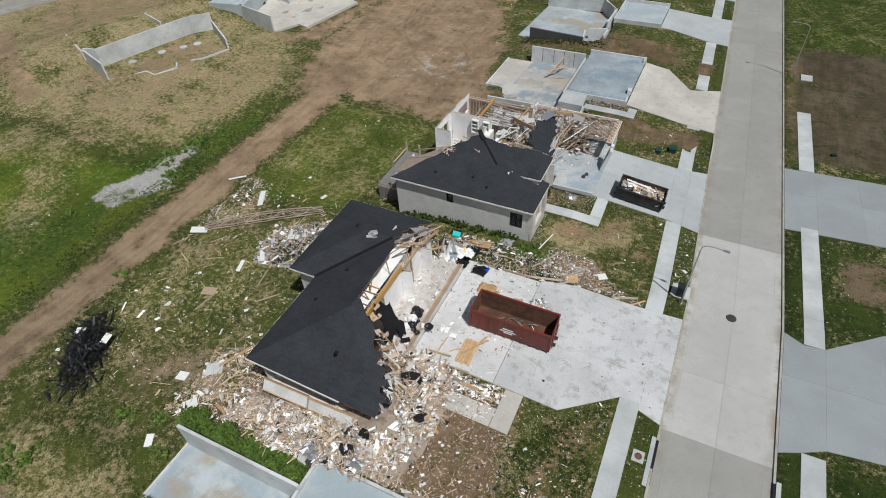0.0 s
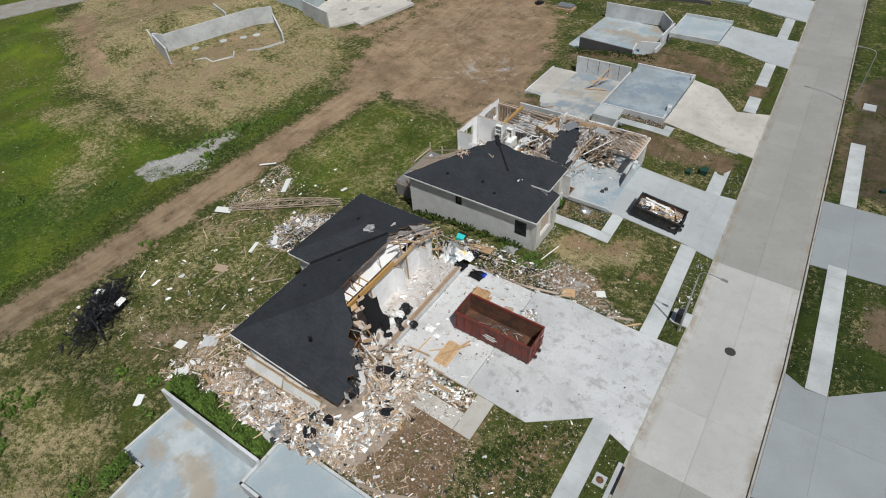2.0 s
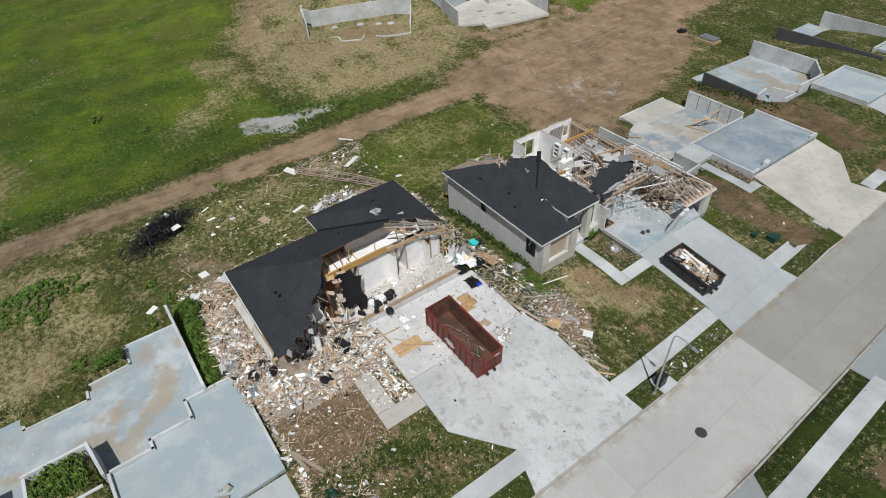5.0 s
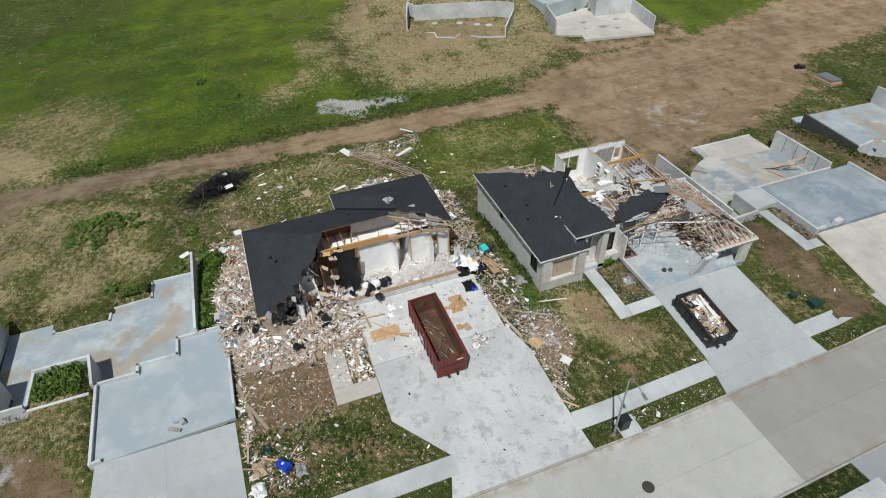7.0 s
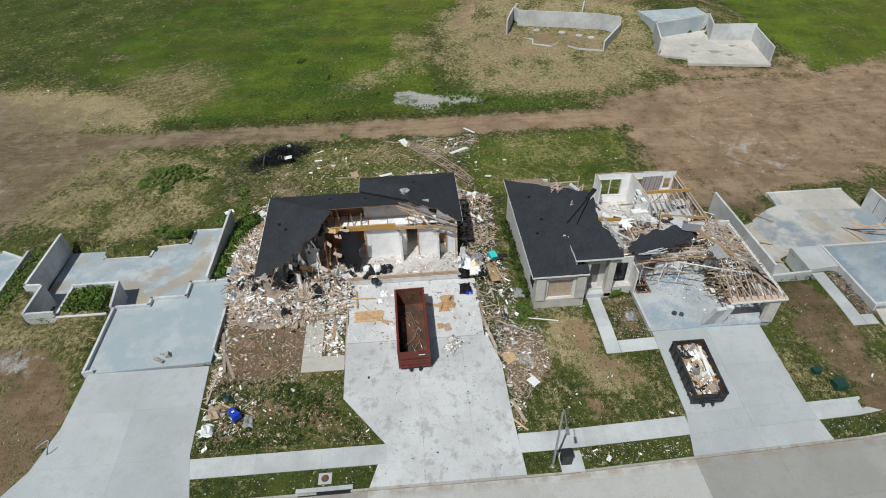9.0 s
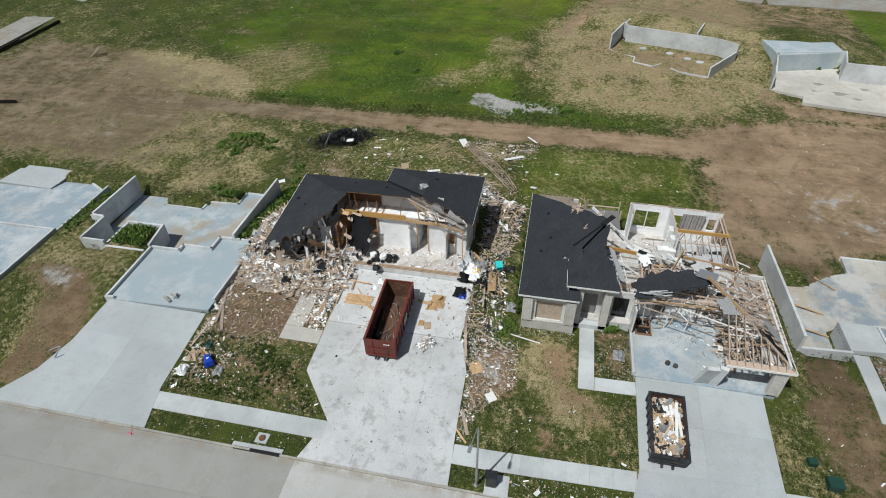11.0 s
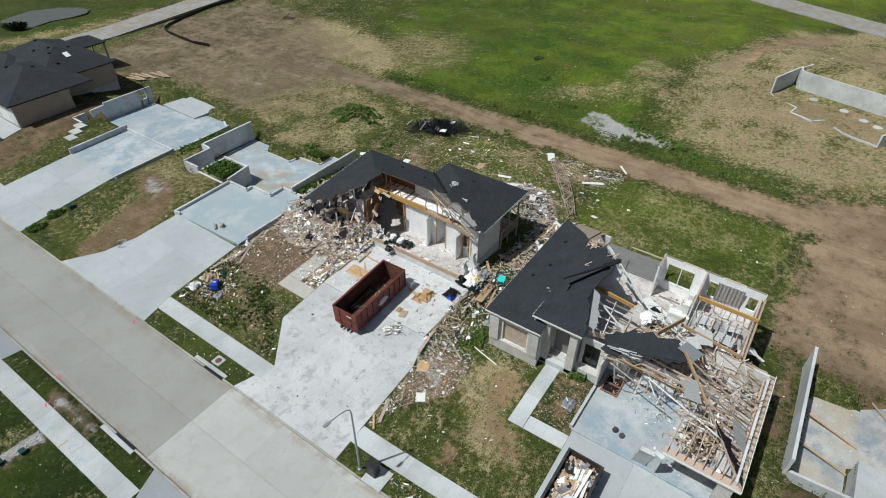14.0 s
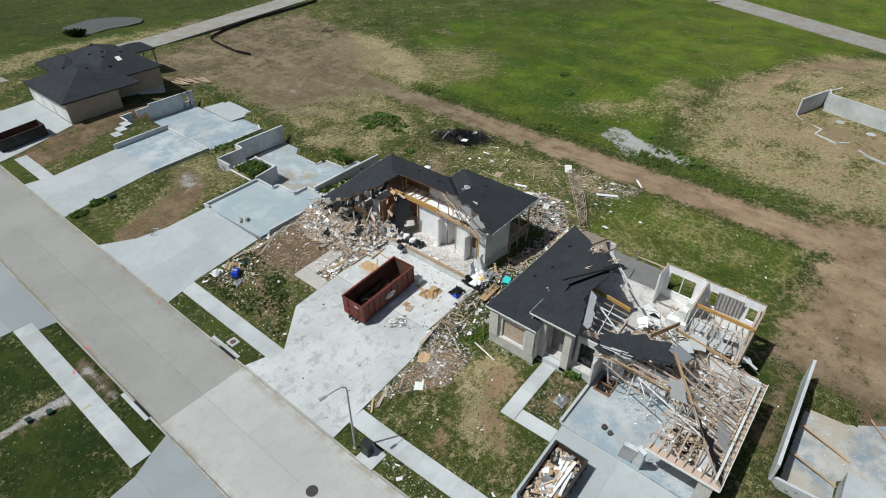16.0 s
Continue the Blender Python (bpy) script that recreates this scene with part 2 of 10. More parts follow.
    soil = mix(nt, step(nt, place.outputs[0], 10.5, 12.0), soil, mix(nt, 1.0, soil, (0.56, 0.62, 0.66), "MULTIPLY"))
    soil = mix(nt, maths(nt, "MAXIMUM", maths(nt, "SUBTRACT", 1.0, step(nt, place.outputs[1], -12, 45)), maths(nt, "MULTIPLY", step(nt, place.outputs[0], -32, -24), step(nt, place.outputs[1], 44, 56))), mix(nt, 0.12, mix(nt, 1.0, soil, (1.03, 0.98, 0.92), "MULTIPLY"), (0.48, 0.37, 0.25)), mix(nt, 1.0, soil, (0.76, 0.81, 0.78), "MULTIPLY"))
    meadow = mix(nt, step(nt, maths(nt, "ADD", place.outputs[1], maths(nt, "MULTIPLY", place.outputs[0], 0.25)), -45, 0), mix(nt, 1.0, meadow, (0.66, 0.72, 0.8), "MULTIPLY"), meadow)
    hay = ramp(nt, small, [(0.38, (0.215, 0.172, 0.092)), (0.62, (0.48, 0.392, 0.235))])
    hay = mix(nt, 0.45, hay, ramp(nt, tiny, [(0.40, (0.120, 0.100, 0.046)), (0.60, (0.52, 0.42, 0.25))]))
    hay = mix(nt, maths(nt, "MULTIPLY", step(nt, rut, 0.50, 0.60), 0.4), hay, (0.215, 0.150, 0.085))
    gravel = ramp(nt, tiny, [(0.40, (0.20, 0.195, 0.185)), (0.60, (0.50, 0.49, 0.47))])
    gravel = mix(nt, maths(nt, "MULTIPLY", step(nt, patch, 0.5, 0.62), 0.4), gravel, (0.30, 0.26, 0.20))
    rag = maths(nt, "ADD", maths(nt, "MULTIPLY", maths(nt, "SUBTRACT", mid, 0.5), 3.0), maths(nt, "MULTIPLY", maths(nt, "SUBTRACT", small, 0.5), 2.6))
    rag2 = maths(nt, "ADD", maths(nt, "ADD", maths(nt, "MULTIPLY", maths(nt, "SUBTRACT", tiny, 0.5), 2.0), maths(nt, "MULTIPLY", maths(nt, "SUBTRACT", small, 0.5), 2.8)), maths(nt, "MULTIPLY", maths(nt, "SUBTRACT", patch, 0.5), -2.6))
    rag3 = maths(nt, "ADD", maths(nt, "MULTIPLY", maths(nt, "SUBTRACT", mid, 0.5), 2.6), maths(nt, "MULTIPLY", maths(nt, "SUBTRACT", tiny, 0.5), 0.5))
    straw = maths(nt, "ADD", straw, maths(nt, "MULTIPLY", maths(nt, "MULTIPLY", maths(nt, "SUBTRACT", wide, 0.5), 2.6), straw))
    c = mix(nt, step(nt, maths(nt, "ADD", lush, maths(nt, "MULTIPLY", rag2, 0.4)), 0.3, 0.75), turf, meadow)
    olive = ramp(nt, small, [(0.38, (0.088, 0.092, 0.028)), (0.5, (0.165, 0.158, 0.054)), (0.62, (0.300, 0.262, 0.120))])
    olive = mix(nt, 0.4, olive, ramp(nt, tiny, [(0.40, (0.050, 0.054, 0.018)), (0.60, (0.270, 0.235, 0.115))]))
    c = mix(nt, maths(nt, "MULTIPLY", step(nt, maths(nt, "ADD", straw, maths(nt, "MULTIPLY", rag2, 0.5)), 0.10, 0.70), 0.85), c, olive)
    c = mix(nt, maths(nt, "MULTIPLY", step(nt, maths(nt, "ADD", straw, maths(nt, "MULTIPLY", rag2, 0.75)), 0.30, 1.0), 0.85), c, hay)
    c = mix(nt, step(nt, maths(nt, "ADD", dirt, maths(nt, "MULTIPLY", rag, 0.62)), 0.28, 0.86), c, soil)
    c = mix(nt, step(nt, maths(nt, "ADD", pale, maths(nt, "MULTIPLY", rag3, 0.6)), 0.40, 0.66), c, gravel)
    c = mix(nt, 0.5, c, ramp(nt, big, [(0.3, (0.40, 0.40, 0.40)), (0.7, (0.60, 0.60, 0.59))]), "OVERLAY")
    for cx, cy, rx, ry in RANK:                               # ranker, darker growth with loose edges
        off = nt.nodes.new("ShaderNodeMapping")
        off.vector_type = "TEXTURE"
        off.inputs["Location"].default_value = (cx, cy, 0)
        off.inputs["Scale"].default_value = (rx, ry, 400)
        link(nt, p, off.inputs["Vector"])
        d = nt.nodes.new("ShaderNodeVectorMath")
        d.operation = "LENGTH"
        link(nt, off.outputs[0], d.inputs[0])
        near = maths(nt, "ADD", d.outputs["Value"], maths(nt, "ADD", maths(nt, "MULTIPLY", maths(nt, "SUBTRACT", mid, 0.5), 3.4), maths(nt, "MULTIPLY", maths(nt, "SUBTRACT", small, 0.5), 2.0)))
        c = mix(nt, maths(nt, "MULTIPLY", maths(nt, "SUBTRACT", 1.0, step(nt, near, 0.35, 1.25)), 0.7), c, ramp(nt, small, [(0.38, (0.016, 0.036, 0.008)), (0.62, (0.060, 0.104, 0.017))]))
    off = nt.nodes.new("ShaderNodeMapping")                   # old plough furrows showing brown through the meadow
    off.vector_type = "TEXTURE"
    off.inputs["Location"].default_value = (-64.5, -7.0, 0)
    off.inputs["Scale"].default_value = (9.5, 10.5, 400)
    link(nt, p, off.inputs["Vector"])
    d = nt.nodes.new("ShaderNodeVectorMath")
    d.operation = "LENGTH"
    link(nt, off.outputs[0], d.inputs[0])
    within = maths(nt, "SUBTRACT", 1.0, step(nt, maths(nt, "ADD", d.outputs["Value"], maths(nt, "MULTIPLY", maths(nt, "SUBTRACT", mid, 0.5), 2.6)), 0.5, 1.15))
    across = maths(nt, "ADD", maths(nt, "MULTIPLY", place.outputs[0], 0.88), maths(nt, "MULTIPLY", place.outputs[1], 0.47))
    ridge = maths(nt, "SINE", maths(nt, "ADD", maths(nt, "MULTIPLY", across, 4.3), maths(nt, "MULTIPLY", wide, 16.0)))
    ridge = step(nt, maths(nt, "ADD", ridge, maths(nt, "ADD", maths(nt, "MULTIPLY", maths(nt, "SUBTRACT", small, 0.5), 7.0), maths(nt, "MULTIPLY", maths(nt, "SUBTRACT", mid, 0.5), 7.0))), -0.3, 1.0)
    c = mix(nt, maths(nt, "MULTIPLY", within, 0.30), c, ramp(nt, tiny, [(0.40, (0.085, 0.082, 0.030)), (0.60, (0.230, 0.195, 0.100))]))
    c = mix(nt, maths(nt, "MULTIPLY", maths(nt, "MULTIPLY", within, ridge), 0.62), c, ramp(nt, small, [(0.38, (0.150, 0.105, 0.062)), (0.62, (0.310, 0.235, 0.150))]))
    flat = nt.nodes.new("ShaderNodeVectorMath")               # dry arcs left by wheels turning in the rear lawn
    flat.operation = "MULTIPLY"
    flat.inputs[1].default_value = (1, 1, 0)
    link(nt, p, flat.inputs[0])
    bare = step(nt, maths(nt, "ADD", dirt, maths(nt, "MULTIPLY", rag, 0.62)), 0.28, 0.86)
    for cx, cy, r in RUTS:                                    # twin wheel ruts pressed into bare soil
        d = nt.nodes.new("ShaderNodeVectorMath")
        d.operation = "DISTANCE"
        d.inputs[1].default_value = (cx, cy, 0)
        link(nt, flat.outputs[0], d.inputs[0])
        wander = maths(nt, "ADD", d.outputs["Value"], maths(nt, "MULTIPLY", maths(nt, "SUBTRACT", big, 0.5), 4.0))
        off = maths(nt, "ABSOLUTE", maths(nt, "SUBTRACT", maths(nt, "ABSOLUTE", maths(nt, "SUBTRACT", wander, r)), 0.95))
        for lo, hi, colour, amount in ((0.08, 0.34, (0.125, 0.088, 0.058), 0.3), (0.0, 0.10, (0.36, 0.28, 0.19), 0.22)):
            arc = maths(nt, "SUBTRACT", 1.0, step(nt, off if lo else maths(nt, "ABSOLUTE", maths(nt, "SUBTRACT", off, 0.42)), lo, hi))
            c = mix(nt, maths(nt, "MULTIPLY", maths(nt, "MULTIPLY", arc, bare), maths(nt, "MULTIPLY", step(nt, patch, 0.40, 0.58), amount)), c, colour)
    for cx, cy, r in RINGS:
        d = nt.nodes.new("ShaderNodeVectorMath")
        d.operation = "DISTANCE"
        d.inputs[1].default_value = (cx, cy, 0)
        link(nt, flat.outputs[0], d.inputs[0])
        off = maths(nt, "ABSOLUTE", maths(nt, "SUBTRACT", d.outputs["Value"], r))
        arc = maths(nt, "SUBTRACT", 1.0, step(nt, off, 0.05, 0.26))
        c = mix(nt, maths(nt, "MULTIPLY", maths(nt, "MULTIPLY", arc, step(nt, maths(nt, "ADD", mid, maths(nt, "MULTIPLY", maths(nt, "SUBTRACT", wide, 0.5), 1.6)), 0.44, 0.60)), 0.42), c, (0.25, 0.215, 0.09))
    link(nt, c, b.inputs["Base Color"])
    b.inputs["Roughness"].default_value = 1.0
    b.inputs["Specular IOR Level"].default_value = 0.15
    bump(nt, maths(nt, "ADD", tiny, maths(nt, "MULTIPLY", small, 1.5)), 0.6, 0.08, b)
    return m


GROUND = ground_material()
ROAD_TAN = concrete("street_concrete_weathered", (0.302, 0.298, 0.275), (0.25, 0.225, 0.19), stain_amount=0.25, speck=0.05, cloudy=0.05, gutter=True)
ROAD_PALE = concrete("street_concrete_new", (0.445, 0.441, 0.42), (0.36, 0.325, 0.275), stain_amount=0.25, speck=0.05, cloudy=0.05, gutter=True)
DRIVE = concrete("driveway_concrete", (0.405, 0.428, 0.434), (0.33, 0.34, 0.336), stain_amount=0.35, speck=0.2, cloudy=0.06)
DRIVE_DIRTY = concrete("littered_driveway_concrete", (0.50, 0.507, 0.507), (0.26, 0.25, 0.235), stain_amount=0.5, speck=0.5, cloudy=0.10, smear=(0.17, 0.16, 0.15))
SLAB_WHITE = concrete("dusted_garage_slab", (0.56, 0.56, 0.555), (0.40, 0.385, 0.365), stain_amount=0.4, speck=0.4, cloudy=0.10, smear=(0.26, 0.25, 0.235))
KERB = concrete("kerb_concrete", (0.36, 0.345, 0.305), (0.25, 0.205, 0.15), stain_amount=0.6, speck=0.1, cloudy=0.12)
WALK = concrete("sidewalk_concrete", (0.46, 0.48, 0.48), (0.38, 0.375, 0.355), stain_amount=0.3, speck=0.2)
DRIVE_GREY = concrete("grey_driveway_concrete", (0.282, 0.304, 0.313), (0.265, 0.275, 0.275), stain_amount=0.3, speck=0.15, cloudy=0.06)
SLAB_BLUE = concrete("slab_concrete", (0.42, 0.465, 0.48), (0.36, 0.40, 0.42), blue=(0.335, 0.405, 0.44), stain_amount=0.35, speck=0.1, cloudy=0.06)
SLAB_SWEPT = concrete("swept_garage_slab", (0.45, 0.475, 0.485), (0.33, 0.36, 0.385), blue=(0.27, 0.345, 0.40), stain_amount=0.4, speck=0.15, cloudy=0.12)
SLAB_DEEP = concrete("deep_blue_slab_concrete", (0.30, 0.345, 0.375), (0.37, 0.37, 0.34), blue=(0.20, 0.26, 0.31), stain_amount=0.3, speck=0.1)
SLAB_SILT = concrete("silted_slab_concrete", (0.42, 0.46, 0.475), (0.36, 0.39, 0.40), blue=(0.30, 0.365, 0.405), stain_amount=0.35, speck=0.1, silt=(0.36, 0.285, 0.195))
SLAB_DARK = concrete("weathered_slab_concrete", (0.43, 0.42, 0.395), (0.38, 0.34, 0.28), blue=(0.21, 0.26, 0.30), stain_amount=0.4, speck=0.15, silt=(0.40, 0.335, 0.25))
DRIVE_TAN = concrete("tan_stained_driveway", (0.50, 0.475, 0.43), (0.38, 0.33, 0.27), stain_amount=0.45, speck=0.2, cloudy=0.1)
WALL_CONC = concrete("poured_wall_concrete", (0.55, 0.565, 0.57), (0.36, 0.34, 0.31), stain_amount=0.35, speck=0.05)
DUSTY = concrete("dusty_subfloor", (0.55, 0.52, 0.495), (0.33, 0.27, 0.225), stain_amount=0.65, speck=0.5)
SHINGLE = shingle("charcoal_shingle")
UNDERLAY = simple("black_underlay", (0.016, 0.016, 0.018), 0.9, 0.3, 1.5, spec=0.15)
DRYWALL = simple("white_drywall", (0.82, 0.82, 0.82), 0.9, 0.05, 1.0, dirt=(0.55, 0.53, 0.50), dirt_amount=0.25, rnd=0.08)
SIDING = simple("white_siding", (0.66, 0.66, 0.64), 0.75, 0.08, 0.8, dirt=(0.42, 0.40, 0.36), dirt_amount=0.35, rnd=0.04)
STONE = simple("pale_stone_veneer", (0.52, 0.50, 0.46), 0.9, 0.2, 1.5, dirt=(0.35, 0.33, 0.30), rnd=0.12)
LAPS = lap_siding("white_lap_siding", (0.62, 0.62, 0.60))
TANWALL = simple("tan_siding", (0.44, 0.365, 0.30), 0.8, 0.08, 0.8, dirt=(0.34, 0.28, 0.23), rnd=0.03)
TRIM = simple("white_trim", (0.74, 0.74, 0.71), 0.6, 0.06, 1.0, rnd=0.05)
FRESHWOOD = simple("fresh_lumber", (0.50, 0.335, 0.185), 0.75, 0.22, 2.0, dirt=(0.36, 0.21, 0.10), rnd=0.25)
GREYWOOD = simple("weathered_lumber", (0.40, 0.32, 0.25), 0.85, 0.25, 2.0, dirt=(0.28, 0.21, 0.16), rnd=0.3)
# brown boards, darkened to hold the shade of the torn-open rooms
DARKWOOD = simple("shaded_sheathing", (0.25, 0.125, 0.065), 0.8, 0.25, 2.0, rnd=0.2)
GLULAM = simple("glulam_timber", (0.50, 0.29, 0.09), 0.6, 0.15, 2.0, dirt=(0.42, 0.23, 0.08), rnd=0.05)
RED_STEEL = simple("red_painted_steel", (0.165, 0.026, 0.018), 0.5, 0.2, 1.2, dirt=(0.10, 0.035, 0.02), dirt_amount=0.7, rnd=0.1)
RUST = simple("rusty_steel", (0.135, 0.062, 0.034), 0.85, 0.35, 1.0, dirt=(0.05, 0.03, 0.022), dirt_amount=0.7, rnd=0.1)
BLACK_STEEL = simple("black_painted_steel", (0.018, 0.020, 0.023), 0.5, 0.3, 1.2, dirt=(0.06, 0.055, 0.05), dirt_amount=0.5, rnd=0.1)
GALV = simple("galvanised_steel", (0.42, 0.43, 0.44), 0.45, 0.12, 2.0, metal=0.7, rnd=0.05)
BLACK_PLASTIC = simple("black_plastic", (0.012, 0.012, 0.013), 0.45, 0.3, 3.0, rnd=0.2)
GLASS_DARK, _nt, _b = nodes("window_glass")
_b.inputs["Base Color"].default_value, _b.inputs["Roughness"].default_value = (0.02, 0.025, 0.03, 1), 0.06
BLUE = simple("blue_plastic", (0.012, 0.06, 0.50), 0.4, 0.12, 2.0)
TEAL = simple("teal_plastic", (0.03, 0.45, 0.44), 0.5, 0.12, 2.0)
YELLOW = simple("yellow_foam", (0.70, 0.46, 0.04), 0.8, 0.2, 2.0)
GREEN_BOX = simple("green_fibreglass", (0.014, 0.05, 0.036), 0.5, 0.15, 2.0)
PINK = simple("pink_marking_paint", (0.75, 0.10, 0.16), 0.8, 0.2, 2.0)
IRON = simple("cast_iron", (0.06, 0.055, 0.05), 0.7, 0.3, 4.0)
LEAF = simple("weed_leaf", (0.090, 0.155, 0.022), 0.8, 0.35, 1.0, rnd=0.35, island=True)
LEAF_DRY = simple("dry_grass_blade", (0.115, 0.115, 0.040), 0.9, 0.35, 1.0, rnd=0.35, island=True)
TUFT = simple("turf_tuft", (0.040, 0.062, 0.013), 0.9, 0.3, 1.0, rnd=0.5, island=True, spec=0.2)
BIT_PINK = simple("dusty_pink_board", (0.50, 0.385, 0.31), 0.9, 0.15, 2.0, rnd=0.3, island=True)
BIT_BLUE = simple("pale_blue_scrap", (0.36, 0.43, 0.48), 0.8, 0.2, 2.0, rnd=0.4, island=True)
BIT_WHITE = simple("broken_drywall", (0.74, 0.74, 0.73), 0.9, 0.12, 2.0, rnd=0.40, island=True)
BIT_WOOD = simple("splintered_wood", (0.46, 0.35, 0.25), 0.85, 0.25, 2.0, rnd=0.45, island=True)
BIT_TAN = simple("torn_fibreboard", (0.37, 0.28, 0.195), 0.85, 0.25, 1.5, rnd=0.45, island=True)
BIT_GREY = simple("grey_fragment", (0.25, 0.25, 0.25), 0.85, 0.25, 2.0, rnd=0.5, island=True)
BIT_PALE = simple("pale_grey_sheet", (0.46, 0.46, 0.46), 0.85, 0.2, 2.0, rnd=0.2, island=True)
BIT_DARK = simple("shingle_scrap", (0.025, 0.026, 0.028), 0.9, 0.3, 2.0, rnd=0.4, island=True)
DAMP = simple("damp_proofed_concrete", (0.075, 0.075, 0.08), 0.85, 0.15, 1.0, dirt=(0.12, 0.11, 0.10), rnd=0.05)
CARD = simple("brown_cardboard", (0.42, 0.27, 0.14), 0.85, 0.15, 1.5, rnd=0.15)
DUST = concrete("rubble_dust", (0.33, 0.27, 0.215), (0.13, 0.095, 0.065), stain_amount=0.7, speck=0.6)
DECKING = simple("grey_decking", (0.20, 0.195, 0.19), 0.7, 0.12, 1.0, dirt=(0.15, 0.14, 0.13), rnd=0.06)
POND = simple("muddy_water", (0.11, 0.11, 0.09), 0.2, 0.1, 0.2, rnd=0, bumpy=0.02)


# ---------------------------------------------------------------- mesh building
ORIGIN = {}


class Mesh:
    """Collects corners and faces of one mesh."""

    def __init__(self):
        self.v, self.f = [], []

    def add(self, pts, faces):
        n = len(self.v)
        self.v += [tuple(p) for p in pts]
        self.f += [tuple(n + i for i in f) for f in faces]

    def box(self, x0, x1, y0, y1, z0, z1):
        self.add([(x, y, z) for z in (z0, z1) for y in (y0, y1) for x in (x0, x1)],
                 [(0, 2, 3, 1), (4, 5, 7, 6), (0, 1, 5, 4), (2, 6, 7, 3), (0, 4, 6, 2), (1, 3, 7, 5)])

    def obox(self, m, sx, sy, sz):
        """A box of that size, centred on the pose m."""
        pts = [m @ Vector((x * sx / 2, y * sy / 2, z * sz / 2)) for z in (-1, 1) for y in (-1, 1) for x in (-1, 1)]
        self.add(pts, [(0, 2, 3, 1), (4, 5, 7, 6), (0, 1, 5, 4), (2, 6, 7, 3), (0, 4, 6, 2), (1, 3, 7, 5)])

    def beam(self, a, b, w, h):
        """A timber of width w and depth h from a to b."""
        a, b = Vector(a), Vector(b)
        m = Matrix.Translation((a + b) / 2) @ (b - a).to_track_quat("X", "Z").to_matrix().to_4x4()
        self.obox(m, (b - a).length, w, h)

    def prism(self, poly, top, bottom):
        """An upright prism over a plan outline; top and bottom are heights or functions of x, y."""
        n = len(poly)
        area = sum(poly[i][0] * poly[(i + 1) % n][1] - poly[(i + 1) % n][0] * poly[i][1] for i in range(n))
        if area < 0:
            poly = poly[::-1]
        tf = top if callable(top) else (lambda x, y: top)
        bf = bottom if callable(bottom) else (lambda x, y: bottom)
        self.add([(x, y, tf(x, y)) for x, y in poly] + [(x, y, bf(x, y)) for x, y in poly],
                 [tuple(range(n)), tuple(range(2 * n - 1, n - 1, -1))] + [(i + n, (i + 1) % n + n, (i + 1) % n, i) for i in range(n)])

    def tube(self, path, radius, sides=8, taper=1.0):
        """A round bar along a path of points."""
        path = [Vector(p) for p in path]
        rings = []
        for i, p in enumerate(path):
            d = (path[min(i + 1, len(path) - 1)] - path[max(i - 1, 0)]).normalized()
            q = d.to_track_quat("Z", "Y")
            r = radius * (1 + (taper - 1) * i / max(1, len(path) - 1))
            rings += [p + q @ Vector((r * math.cos(2 * math.pi * k / sides), r * math.sin(2 * math.pi * k / sides), 0)) for k in range(sides)]
        n = len(path)
        faces = [(i * sides + k, i * sides + (k + 1) % sides, (i + 1) * sides + (k + 1) % sides, (i + 1) * sides + k) for i in range(n - 1) for k in range(sides)]
        faces += [tuple(range(sides - 1, -1, -1)), tuple((n - 1) * sides + k for k in range(sides))]
        self.add(rings, faces)

    def data(self, name, material, shift=(0, 0, 0)):
        me = bpy.data.meshes.new(name)
        me.from_pydata([(x - shift[0], y - shift[1], z - shift[2]) for x, y, z in self.v], [], self.f)
        me.materials.append(material)
        me.update()
        return me


def thing(name, origin, label, category, group="", kind=""):
    ob = new(name)
    ob.location = origin
    ORIGIN[ob] = tuple(origin)
    return tagged(ob, label, category, group, kind)


def part(name, mb, material, parent, label=""):
    o = ORIGIN[parent]
    ob = new(name, mb.data(name, material, o))
    ob.parent = parent
    ORIGIN[ob] = o
    return tagged(ob, label)


def single(name, mb, material, label="", category="", group="", kind="", origin=None):
    """A thing that is one mesh, with its origin at its base."""
    if origin is None:
        xs, ys, zs = zip(*mb.v)
        origin = ((min(xs) + max(xs)) / 2, (min(ys) + max(ys)) / 2, min(zs))
    ob = new(name, mb.data(name, material, origin))
    ob.location = origin
    ORIGIN[ob] = tuple(origin)
    return tagged(ob, label, category, group, kind)


def rect(x0, x1, y0, y1):
    return [(x0, y0), (x1, y0), (x1, y1), (x0, y1)]


def clip(poly, a, b, c):
    """The part of a plan outline where a*x + b*y <= c."""
    out = []
    for i, p in enumerate(poly):
        q = poly[(i + 1) % len(poly)]
        dp, dq = a * p[0] + b * p[1] - c, a * q[0] + b * q[1] - c
        if dp <= 0:
            out.append(p)
        if dp * dq < 0:
            s = dp / (dp - dq)
            out.append((p[0] + s * (q[0] - p[0]), p[1] + s * (q[1] - p[1])))
    return out


def jag(p, q, n, amp, rng):
    """A ragged line from p to q, without its last point."""
    p, q = Vector(p), Vector(q)
    d = q - p
    side = Vector((-d.y, d.x)).normalized()
    pts = [tuple(p)]
    for i in range(1, n):
        s = (i + rng.uniform(-0.35, 0.35)) / n
        pts.append(tuple(p + d * s + side * rng.uniform(-amp, amp)))
    return pts


# ---------------------------------------------------------------- lie of the land
LAND_X = [-900, -140, -80, -60, -45, -32, -27, -21, -16, -8.4, 0.6, 3.6, 11.6, 16, 60, 900]
LAND_Z = [1.8, 1.5, 1.1, 0.15, -0.35, -0.4, -0.2, 0.75, 1.1, 1.0, 0.3, 0.22, 0.22, 0.3, 0.6, 1.0]


